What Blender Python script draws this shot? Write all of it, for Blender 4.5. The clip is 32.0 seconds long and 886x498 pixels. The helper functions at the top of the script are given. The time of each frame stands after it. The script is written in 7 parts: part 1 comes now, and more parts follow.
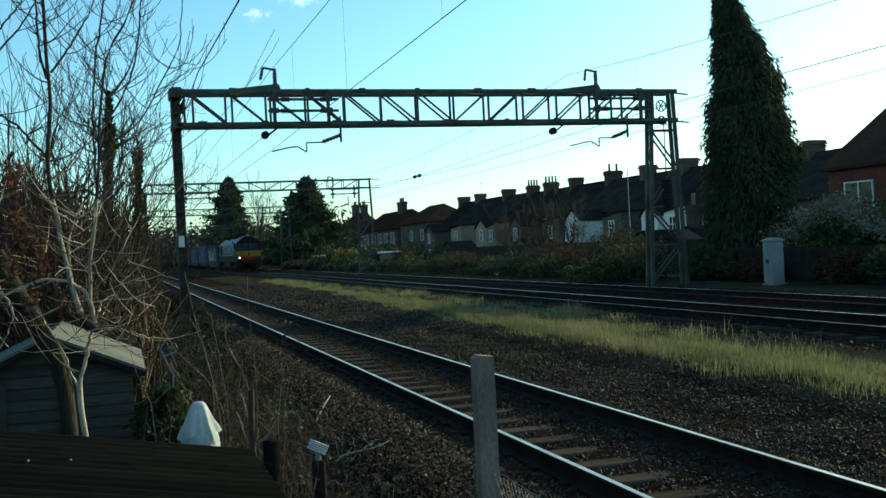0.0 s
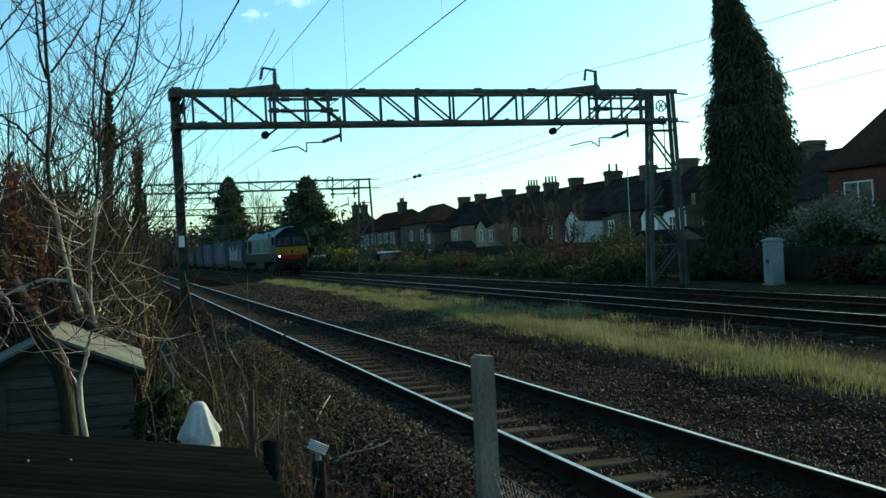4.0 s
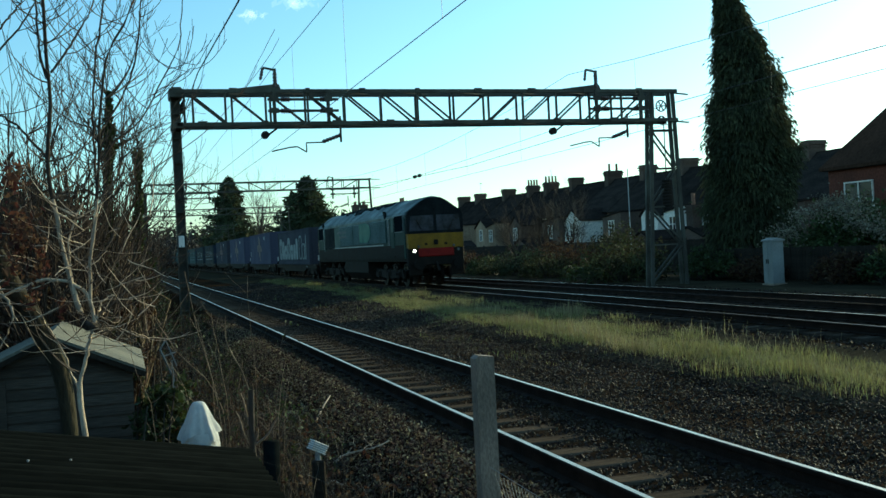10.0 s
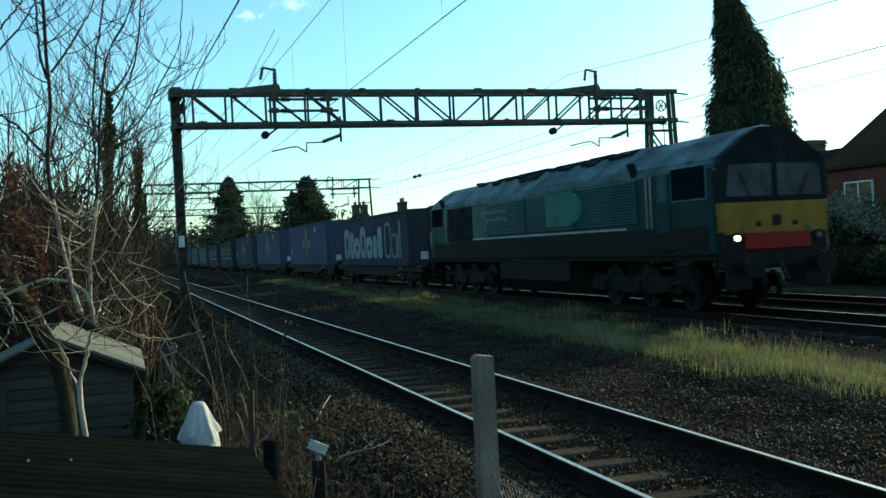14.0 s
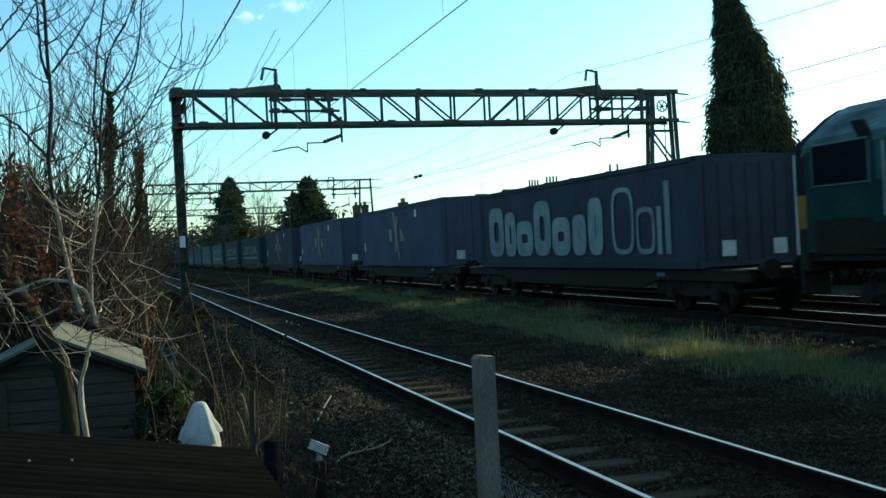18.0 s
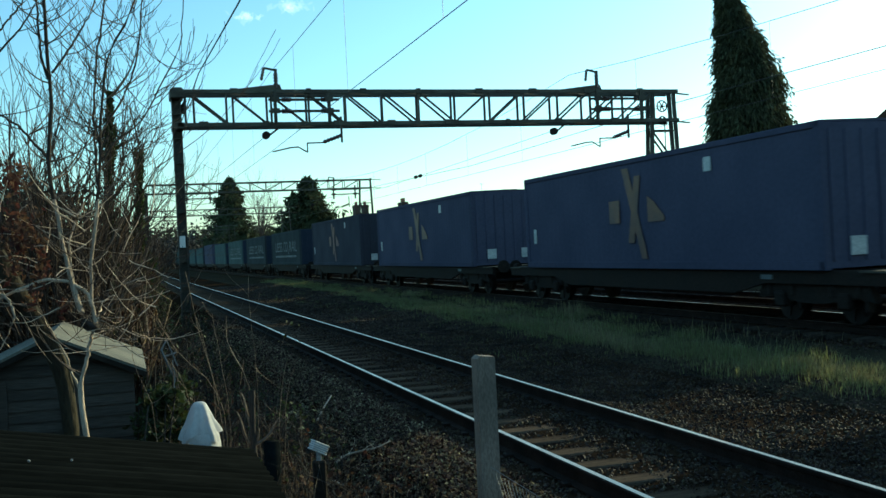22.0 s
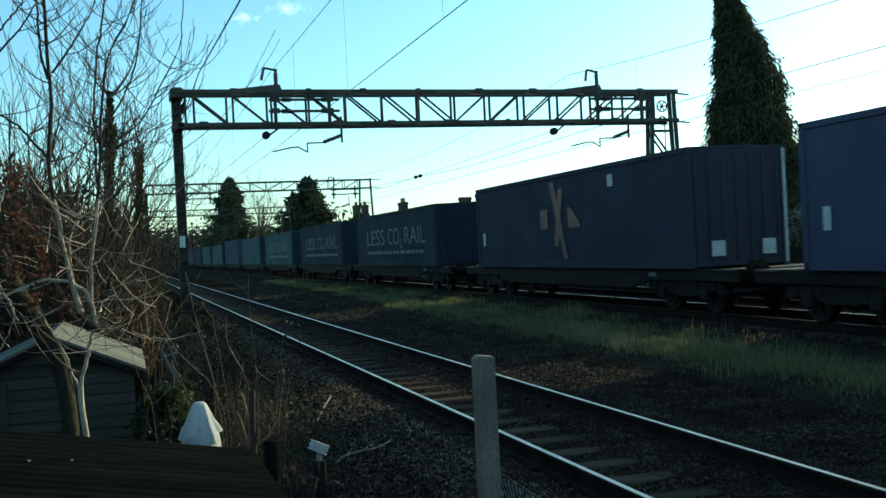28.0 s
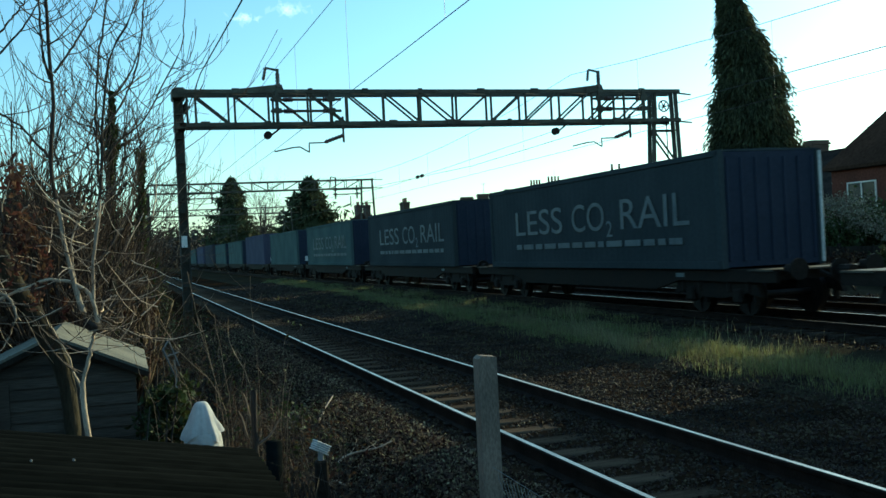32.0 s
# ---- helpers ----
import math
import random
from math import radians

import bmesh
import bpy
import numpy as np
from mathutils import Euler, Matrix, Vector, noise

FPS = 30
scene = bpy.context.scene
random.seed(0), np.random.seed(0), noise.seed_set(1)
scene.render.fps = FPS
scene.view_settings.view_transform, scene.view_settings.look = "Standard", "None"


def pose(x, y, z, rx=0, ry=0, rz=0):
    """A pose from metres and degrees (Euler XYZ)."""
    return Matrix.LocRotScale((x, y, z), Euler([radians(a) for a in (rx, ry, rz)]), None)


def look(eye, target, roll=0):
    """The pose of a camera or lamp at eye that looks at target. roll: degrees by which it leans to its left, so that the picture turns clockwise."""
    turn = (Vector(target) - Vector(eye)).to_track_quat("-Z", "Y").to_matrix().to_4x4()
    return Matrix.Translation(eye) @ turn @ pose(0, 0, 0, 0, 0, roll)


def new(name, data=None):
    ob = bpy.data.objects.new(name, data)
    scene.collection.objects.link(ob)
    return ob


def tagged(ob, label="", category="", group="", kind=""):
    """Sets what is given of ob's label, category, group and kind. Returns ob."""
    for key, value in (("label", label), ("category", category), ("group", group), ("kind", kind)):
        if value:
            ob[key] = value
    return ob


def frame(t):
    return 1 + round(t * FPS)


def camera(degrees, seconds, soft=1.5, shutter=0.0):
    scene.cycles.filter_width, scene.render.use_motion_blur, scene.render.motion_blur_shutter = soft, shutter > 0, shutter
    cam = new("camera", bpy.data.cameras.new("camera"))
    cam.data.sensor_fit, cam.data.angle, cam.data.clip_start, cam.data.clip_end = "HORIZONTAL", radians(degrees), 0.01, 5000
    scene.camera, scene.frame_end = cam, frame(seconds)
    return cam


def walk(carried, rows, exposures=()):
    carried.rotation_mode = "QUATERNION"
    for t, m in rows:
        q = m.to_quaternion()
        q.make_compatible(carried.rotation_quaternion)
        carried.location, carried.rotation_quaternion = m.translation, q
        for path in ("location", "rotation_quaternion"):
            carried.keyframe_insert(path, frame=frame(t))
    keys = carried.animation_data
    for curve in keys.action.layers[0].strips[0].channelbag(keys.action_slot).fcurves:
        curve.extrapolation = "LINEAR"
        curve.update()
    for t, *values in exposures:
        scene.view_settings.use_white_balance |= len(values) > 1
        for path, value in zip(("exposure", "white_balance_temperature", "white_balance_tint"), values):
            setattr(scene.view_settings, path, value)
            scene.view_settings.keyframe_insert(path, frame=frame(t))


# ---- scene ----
cam = camera(47.34, 32.0, soft=1.5, shutter=0.5)
EYE = Vector((0.0, 0.0, 1.833))


def aim(dyaw=0.0, dpitch=0.0):
    """Pose of the tripod head: degrees away from its usual heading."""
    a, b = radians(17.657 + dyaw), radians(-0.137 + dpitch)
    way = Vector((math.sin(a) * math.cos(b), math.cos(a) * math.cos(b), math.sin(b)))
    return look(EYE, EYE + way * 30, -2.85)


EXPOSURE, KELVIN, TINT = 0.0, 5820.0, -21.0
walk(cam, [(0, aim()), (14.5, aim()), (16.5, aim(-0.05, 0.015)), (31.4, aim(-0.05, 0.02)), (31.8, aim(-0.11, 0.02)), (32.0, aim(-0.15, 0.02))],
     exposures=[(0, EXPOSURE, KELVIN, TINT), (11, EXPOSURE, KELVIN, TINT), (14, EXPOSURE + 0.1, KELVIN, TINT), (32, EXPOSURE + 0.1, KELVIN, TINT)])

# ---- world and sun ----
SUN_AZ, SUN_EL = 67.5, 17.0      # degrees clockwise from the line of the tracks, degrees up
world = bpy.data.worlds.new("world")
scene.world = world
world.use_nodes = True
wn, wl = world.node_tree.nodes, world.node_tree.links
sky = wn.new("ShaderNodeTexSky")
sky.sky_type, sky.sun_disc = "NISHITA", False
sky.sun_elevation, sky.sun_rotation = radians(SUN_EL), radians(SUN_AZ)
sky.air_density, sky.dust_density, sky.ozone_density = 1.0, 0.9, 2.6
cast = wn.new("ShaderNodeMix")
cast.data_type, cast.blend_type = "RGBA", "MULTIPLY"
cast.inputs[0].default_value, cast.inputs[7].default_value = 1.0, (0.93, 1.0, 1.03, 1)
wl.new(sky.outputs[0], cast.inputs[6])
wl.new(cast.outputs[2], wn["Background"].inputs[0])
wn["Background"].inputs[1].default_value = 0.222
sun = new("sun", bpy.data.lights.new("sun", "SUN"))
sun.data.energy, sun.data.angle, sun.data.color = 4.0, radians(0.55), (1.0, 0.79, 0.52)
a, b = radians(SUN_AZ), radians(SUN_EL)
sun.matrix_world = look((0, 0, 60), Vector((0, 0, 60)) - Vector((math.sin(a) * math.cos(b), math.cos(a) * math.cos(b), math.sin(b))))

# ---- materials ----
def mat(name, c1, c2=None, scale=3.0, fine=45.0, rough=0.7, metal=0.0, bump=0.25, vary=0.15, gloss_var=0.15, island=0.0, spec=0.5, stretch=(1, 1, 1), grime=0.25, through_light=0.0):
    """A procedural surface: two colours in large blotches, fine grain, relief, and a shade of its own for each object."""
    m = bpy.data.materials.new(name)
    m.use_nodes = True
    n, l = m.node_tree.nodes, m.node_tree.links
    bs = n["Principled BSDF"]
    c2 = c2 or tuple(v * 0.6 for v in c1)
    co = n.new("ShaderNodeTexCoord")
    mp = n.new("ShaderNodeMapping")
    mp.inputs["Scale"].default_value = stretch
    l.new(co.outputs["Object"], mp.inputs["Vector"])
    big, small = n.new("ShaderNodeTexNoise"), n.new("ShaderNodeTexNoise")
    for t, s, d in ((big, scale, 5.0), (small, fine, 3.0)):
        t.inputs["Scale"].default_value, t.inputs["Detail"].default_value = s, d
        l.new(mp.outputs[0], t.inputs["Vector"])
    ramp = n.new("ShaderNodeMapRange")
    ramp.inputs[1].default_value, ramp.inputs[2].default_value = 0.35, 0.65
    l.new(big.outputs["Fac"], ramp.inputs[0])
    mix = n.new("ShaderNodeMix")
    mix.data_type = "RGBA"
    mix.inputs[6].default_value, mix.inputs[7].default_value = (*c1, 1), (*c2, 1)
    l.new(ramp.outputs[0], mix.inputs[0])
    hsv = n.new("ShaderNodeHueSaturation")
    l.new(mix.outputs[2], hsv.inputs["Color"])
    oi = n.new("ShaderNodeObjectInfo")
    val = n.new("ShaderNodeMapRange")
    val.inputs[3].default_value, val.inputs[4].default_value = 1 - vary, 1 + vary
    l.new(oi.outputs["Random"], val.inputs[0])
    grain = n.new("ShaderNodeMapRange")
    grain.inputs[1].default_value, grain.inputs[2].default_value = 0.3, 0.7
    grain.inputs[3].default_value, grain.inputs[4].default_value = 1 - grime, 1 + grime
    l.new(small.outputs["Fac"], grain.inputs[0])
    mul = n.new("ShaderNodeMath")
    mul.operation = "MULTIPLY"
    l.new(val.outputs[0], mul.inputs[0])
    l.new(grain.outputs[0], mul.inputs[1])
    out = mul.outputs[0]
    if island:
        geo = n.new("ShaderNodeNewGeometry")
        iv = n.new("ShaderNodeMapRange")
        iv.inputs[3].default_value, iv.inputs[4].default_value = 1 - island, 1 + island
        l.new(geo.outputs["Random Per Island"], iv.inputs[0])
        mul2 = n.new("ShaderNodeMath")
        mul2.operation = "MULTIPLY"
        l.new(out, mul2.inputs[0])
        l.new(iv.outputs[0], mul2.inputs[1])
        out = mul2.outputs[0]
        hv = n.new("ShaderNodeMapRange")
        hv.inputs[3].default_value, hv.inputs[4].default_value = 0.5 - 0.06 * island, 0.5 + 0.06 * island
        l.new(geo.outputs["Random Per Island"], hv.inputs[0])
        l.new(hv.outputs[0], hsv.inputs["Hue"])
    l.new(out, hsv.inputs["Value"])
    l.new(hsv.outputs[0], bs.inputs["Base Color"])
    rr = n.new("ShaderNodeMapRange")
    rr.inputs[3].default_value, rr.inputs[4].default_value = max(0.03, rough - gloss_var), min(1, rough + gloss_var)
    l.new(big.outputs["Fac"], rr.inputs[0])
    l.new(rr.outputs[0], bs.inputs["Roughness"])
    bs.inputs["Metallic"].default_value = metal
    bs.inputs["Specular IOR Level"].default_value = spec
    if bump:
        bu = n.new("ShaderNodeBump")
        bu.inputs["Strength"].default_value, bu.inputs["Distance"].default_value = bump, 0.02
        l.new(small.outputs["Fac"], bu.inputs["Height"])
        l.new(bu.outputs[0], bs.inputs["Normal"])
    if through_light:
        tr, ms = n.new("ShaderNodeBsdfTranslucent"), n.new("ShaderNodeMixShader")
        l.new(hsv.outputs[0], tr.inputs["Color"])
        ms.inputs[0].default_value = through_light
        l.new(bs.outputs[0], ms.inputs[1])
        l.new(tr.outputs[0], ms.inputs[2])
        l.new(ms.outputs[0], n["Material Output"].inputs[0])
    return m


def glow(name, colour, strength):
    m = bpy.data.materials.new(name)
    m.use_nodes = True
    bs = m.node_tree.nodes["Principled BSDF"]
    bs.inputs["Base Color"].default_value = (*colour, 1)
    bs.inputs["Emission Color"].default_value, bs.inputs["Emission Strength"].default_value = (*colour, 1), strength
    return m


def glass(name, tint=(0.03, 0.035, 0.045), rough=0.05):
    """A dark pane: smooth and mirroring, as a window with an unlit room behind it."""
    m = mat(name, tint, tuple(v * 0.7 for v in tint), 2.0, 8.0, rough, 0, 0.0, 0.3, 0.02, spec=0.35, grime=0.1)
    return m


M = {
    "soil": mat("soil", (0.026, 0.016, 0.009), (0.014, 0.009, 0.0055), 0.8, 30, 0.95, bump=0.8, spec=0.0),
    "verge": mat("verge", (0.056, 0.046, 0.028), (0.036, 0.028, 0.018), 0.7, 25, 0.95, bump=0.8, spec=0.0),
    "ballast_bed": mat("ballast_bed", (0.042, 0.026, 0.015), (0.02, 0.013, 0.008), 1.2, 35, 0.95, bump=1.0, spec=0.0),
    "stone": mat("stone", (0.068, 0.041, 0.024), (0.019, 0.012, 0.008), 2.0, 60, 0.75, bump=0.4, island=0.55, spec=0.2),
    # pale against near-black: sunlit leaf tips and the shade between put into the colour
    "litter": mat("litter", (0.25, 0.172, 0.118), (0.013, 0.009, 0.006), 14.0, 50, 0.85, bump=0.2, island=0.9, through_light=0.2, spec=0.1),
    "sleeper": mat("sleeper", (0.12, 0.086, 0.057), (0.05, 0.035, 0.024), 2.5, 40, 0.85, bump=0.5, vary=0.25, stretch=(0.6, 3, 3), spec=0.0),
    "sleeper_old": mat("sleeper_old", (0.085, 0.064, 0.048), (0.042, 0.032, 0.024), 2.5, 40, 0.9, bump=0.5, vary=0.25, stretch=(0.6, 3, 3), spec=0.0),
    "cab_glass": mat("cab_glass", (0.012, 0.015, 0.017), (0.008, 0.011, 0.013), 2.0, 8.0, 0.6, 0, 0.0, 0.2, 0.05, spec=0.0, grime=0.15),
    "screen_glass": mat("screen_glass", (0.05, 0.052, 0.07), (0.016, 0.018, 0.024), 2.2, 8.0, 0.12, 0, 0.0, 0.2, 0.03, spec=0.12, grime=0.15),
    "rail_side": mat("rail_side", (0.035, 0.02, 0.013), (0.02, 0.013, 0.009), 3, 60, 0.8, 0.2, 0.4, spec=0.1),
    "rail_top": mat("rail_top", (0.93, 0.74, 0.56), (0.72, 0.56, 0.42), 1.5, 80, 0.38, 1.0, 0.05, gloss_var=0.08),
    "rail_dull": mat("rail_dull", (0.224, 0.165, 0.128), (0.134, 0.097, 0.0723), 1.5, 80, 0.5, 0.6, 0.1),
    "steel_mast": mat("steel_mast", (0.094, 0.083, 0.06), (0.058, 0.045, 0.032), 1.5, 30, 0.65, 0.35, 0.3),
    "insulator": mat("insulator", (0.10, 0.055, 0.04), (0.06, 0.035, 0.03), 4, 60, 0.25, 0, 0.05),
    "wire": mat("wire", (0.06, 0.05, 0.042), None, 3, 60, 0.5, 0.7, 0),
    "brick_red": mat("brick_red", (0.15, 0.052, 0.034), (0.09, 0.036, 0.025), 0.6, 9, 0.9, bump=0.5, vary=0.1, spec=0.1),
    "brick": mat("brick", (0.12, 0.078, 0.056), (0.08, 0.055, 0.042), 0.6, 9, 0.9, bump=0.5, vary=0.25, spec=0.2),
    "render_wall": mat("render_wall", (0.351, 0.238, 0.15), (0.234, 0.155, 0.101), 0.5, 8, 0.9, bump=0.3, vary=0.25, spec=0.2),
    "white_wall": mat("white_wall", (0.874, 0.757, 0.646), (0.694, 0.592, 0.493), 0.5, 8, 0.85, bump=0.2, vary=0.05),
    "slate": mat("slate", (0.04, 0.031, 0.026), (0.025, 0.02, 0.017), 0.7, 7, 0.7, bump=0.5, vary=0.2, stretch=(1, 1, 3), spec=0.0),
    "roof_tile": mat("roof_tile", (0.06, 0.033, 0.022), (0.038, 0.023, 0.016), 0.7, 7, 0.8, bump=0.5, vary=0.2, spec=0.0),
    "pot": mat("pot", (0.3, 0.15, 0.09), None, 3, 20, 0.85),
    "white_paint": mat("white_paint", (0.874, 0.757, 0.646), (0.762, 0.65, 0.544), 2, 30, 0.45, bump=0.05, vary=0.05, grime=0.08),
    "pane": glass("pane"),
    "cypress": mat("cypress", (0.085, 0.083, 0.042), (0.055, 0.056, 0.03), 0.8, 20, 0.85, bump=0.1, island=0.5, through_light=0.25, spec=0.1),
    "conifer": mat("conifer", (0.075, 0.08, 0.04), (0.05, 0.056, 0.028), 0.5, 10, 0.85, bump=0.1, island=0.5, through_light=0.2, spec=0.1),
    "leaf": mat("leaf", (0.08, 0.079, 0.032), (0.05, 0.047, 0.022), 0.8, 20, 0.85, bump=0.1, island=0.5, through_light=0.25, spec=0.15),
    "ivy": mat("ivy", (0.062, 0.074, 0.022), (0.042, 0.048, 0.016), 1.5, 20, 0.7, bump=0.1, island=0.5, through_light=0.25, spec=0.25),
    "rust_leaf": mat("rust_leaf", (0.14, 0.06, 0.036), (0.08, 0.04, 0.026), 2, 20, 0.85, bump=0.1, island=0.5, through_light=0.45, spec=0.15),
    "dead_leaf": mat("dead_leaf", (0.1, 0.053, 0.029), (0.055, 0.033, 0.02), 2, 20, 0.85, bump=0.1, island=0.5, through_light=0.3, spec=0.15),
    "fluff": mat("fluff", (0.23, 0.19, 0.13), (0.15, 0.125, 0.085), 2, 20, 0.9, bump=0.1, island=0.35, through_light=0.15),
    "shrub_gold": mat("shrub_gold", (0.26, 0.194, 0.0225), (0.143, 0.126, 0.015), 2, 20, 0.8, bump=0.1, island=0.4, through_light=0.35, spec=0.2),
    "grass": mat("grass", (0.18, 0.186, 0.058), (0.225, 0.2, 0.08), 0.6, 9, 0.65, bump=0, island=0.45, through_light=0.55),
    "straw": mat("straw", (0.36, 0.3, 0.15), (0.26, 0.21, 0.105), 0.6, 9, 0.7, bump=0, island=0.4, through_light=0.45),
    # garden tree: bark paled as sunlit wood, limb_dark for its shaded upper limbs
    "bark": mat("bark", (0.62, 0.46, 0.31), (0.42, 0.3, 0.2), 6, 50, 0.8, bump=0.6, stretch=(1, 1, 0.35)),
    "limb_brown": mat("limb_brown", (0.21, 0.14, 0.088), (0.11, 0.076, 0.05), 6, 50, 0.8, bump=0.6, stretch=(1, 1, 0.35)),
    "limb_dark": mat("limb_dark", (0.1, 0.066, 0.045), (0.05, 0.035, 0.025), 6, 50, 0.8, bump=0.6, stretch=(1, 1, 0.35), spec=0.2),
    "bark_dark": mat("bark_dark", (0.055, 0.037, 0.024), (0.033, 0.023, 0.016), 5, 40, 0.9, bump=0.6, stretch=(1, 1, 0.35)),
    "twig": mat("twig", (0.046, 0.034, 0.024), (0.026, 0.02, 0.015), 4, 40, 0.8, bump=0.2, island=0.5),
    "twig_pale": mat("twig_pale", (0.27, 0.175, 0.105), (0.16, 0.1, 0.06), 4, 40, 0.75, bump=0.2, island=0.4),
    "concrete": mat("concrete", (0.312, 0.218, 0.15), (0.182, 0.131, 0.09), 5, 70, 0.9, bump=0.5, stretch=(1, 1, 0.4)),
    "shed_board": mat("shed_board", (0.105, 0.08, 0.058), (0.06, 0.046, 0.034), 1.2, 20, 0.85, bump=0.4, vary=0.15, stretch=(0.3, 1, 4), spec=0.2),
    "shed_felt": mat("shed_felt", (0.21, 0.185, 0.13), (0.14, 0.125, 0.09), 1.5, 60, 0.9, bump=0.5),
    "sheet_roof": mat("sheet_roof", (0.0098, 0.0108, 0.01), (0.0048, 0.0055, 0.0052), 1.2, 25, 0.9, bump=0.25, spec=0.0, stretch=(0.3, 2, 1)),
    "white_cloth": mat("white_cloth", (0.66, 0.61, 0.555), (0.54, 0.5, 0.455), 4, 40, 0.8, bump=0.15, grime=0.06, through_light=0.2),
    "dark_wood": mat("dark_wood", (0.042, 0.031, 0.022), None, 4, 30, 0.85, bump=0.5, spec=0.1),
    "cabinet": mat("cabinet", (0.3, 0.28, 0.25), (0.23, 0.215, 0.195), 1.5, 25, 0.5, bump=0.05, grime=0.1),
    "navy": mat("navy", (0.016, 0.041, 0.036), (0.01, 0.028, 0.026), 0.7, 14, 0.5, 0.0, 0.04, grime=0.2, spec=0.07),
    "louvre": mat("louvre", (0.034, 0.083, 0.078), (0.024, 0.06, 0.057), 0.8, 14, 0.45, 0.0, 0.04, grime=0.2, spec=0.15),
    "loco_roof": mat("loco_roof", (0.055, 0.085, 0.078), (0.02, 0.03, 0.028), 1.1, 7, 0.5, 0.0, 0.2, grime=0.55, spec=0.22, gloss_var=0.25),
    "black_metal": mat("black_metal", (0.022, 0.017, 0.0135), (0.032, 0.023, 0.017), 1.5, 20, 0.75, 0.1, 0.3, spec=0.1),
    "grille": mat("grille", (0.02, 0.021, 0.021), None, 2, 20, 0.8, 0.0, 0.2, spec=0.05),
    "yellow": mat("yellow", (0.34, 0.165, 0.012), (0.23, 0.115, 0.011), 2, 25, 0.4, 0, 0.04, grime=0.15, spec=0.2),
    "red": mat("red", (0.33, 0.017, 0.012), (0.2, 0.014, 0.011), 2, 25, 0.45, 0, 0.04, grime=0.15, spec=0.12),
    "teal_logo": mat("teal_logo", (0.022, 0.135, 0.108), (0.016, 0.1, 0.082), 2, 25, 0.4, 0, 0.02, spec=0.08),
    "grey_line": mat("grey_line", (0.504, 0.466, 0.425), None, 2, 25, 0.5, 0, 0.02),
    "box_blue": mat("box_blue", (0.092, 0.086, 0.122), (0.077, 0.073, 0.105), 0.6, 12, 0.85, 0, 0.06, grime=0.1, vary=0.1, spec=0.06),
    "box_navy": mat("box_navy", (0.063, 0.06, 0.072), (0.053, 0.05, 0.062), 0.6, 12, 0.85, 0, 0.06, grime=0.1, vary=0.1, spec=0.06),
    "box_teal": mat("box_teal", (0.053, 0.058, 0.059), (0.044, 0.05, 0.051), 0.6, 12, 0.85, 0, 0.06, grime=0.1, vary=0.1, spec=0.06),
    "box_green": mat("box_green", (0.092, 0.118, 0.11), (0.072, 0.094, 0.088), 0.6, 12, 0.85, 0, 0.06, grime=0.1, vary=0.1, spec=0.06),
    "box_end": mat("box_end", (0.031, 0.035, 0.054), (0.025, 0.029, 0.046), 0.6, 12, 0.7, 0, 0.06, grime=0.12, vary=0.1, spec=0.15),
    "box_mark": mat("box_mark", (0.616, 0.582, 0.527), (0.504, 0.485, 0.442), 2, 25, 0.5, 0, 0.02),
    "sign_pale": mat("sign_pale", (0.28, 0.29, 0.28), (0.2, 0.21, 0.21), 2, 25, 0.6, 0, 0.02, grime=0.12, spec=0.2),
    # second trunk's bark, darkened so that the face towards the camera stays in shade
    "bark_shaded": mat("bark_shaded", (0.06, 0.048, 0.028), (0.035, 0.028, 0.018), 5, 40, 0.9, bump=0.7, stretch=(1, 1, 0.35), spec=0.1),
    "faded_mark": mat("faded_mark", (0.1, 0.118, 0.125), (0.066, 0.08, 0.088), 2, 25, 0.5, 0, 0.02),
    "orange_mark": mat("orange_mark", (0.16, 0.068, 0.034), (0.11, 0.064, 0.052), 2, 25, 0.5, 0, 0.02),
    "red_mark": mat("red_mark", (0.16, 0.042, 0.028), (0.1, 0.045, 0.042), 2, 25, 0.5, 0, 0.02),
    "wheel": mat("wheel", (0.03, 0.022, 0.018), None, 3, 30, 0.6, 0.5, 0.2, spec=0.2),
    "tread": mat("tread", (0.5, 0.5, 0.5), None, 3, 30, 0.35, 1.0, 0.1),
    "lamp_glow": glow("lamp_glow", (1.0, 0.93, 0.75), 10.0),
    "lamp_off": mat("lamp_off", (0.12, 0.125, 0.13), None, 3, 30, 0.15, 0.3, 0),
}


def vapour():
    m = bpy.data.materials.new("vapour")
    m.use_nodes = True
    n, l = m.node_tree.nodes, m.node_tree.links
    # emission in place of the sunlight that a cloud scatters
    bs = n.new("ShaderNodeEmission")
    bs.inputs[0].default_value, bs.inputs[1].default_value = (0.95, 0.97, 1.0, 1), 1.6
    tr, ms = n.new("ShaderNodeBsdfTransparent"), n.new("ShaderNodeMixShader")
    ms.inputs[0].default_value = 0.09
    l.new(tr.outputs[0], ms.inputs[1])
    l.new(bs.outputs[0], ms.inputs[2])
    l.new(ms.outputs[0], n["Material Output"].inputs[0])
    return m


M["vapour"] = vapour()

# ---- building tools ----
def thing(name, label, category, at=(0, 0, 0), group="", kind="", turn=0):
    ob = new(name)
    ob.matrix_world = pose(*at, 0, 0, turn)
    ob.empty_display_size = 0.2
    return tagged(ob, label, category, group, kind)


def finish(ob, material, parent, label):
    for mm in (material if isinstance(material, (list, tuple)) else [material]):
        ob.data.materials.append(mm)
    if parent is not None:
        ob.parent = parent
    return tagged(ob, label)


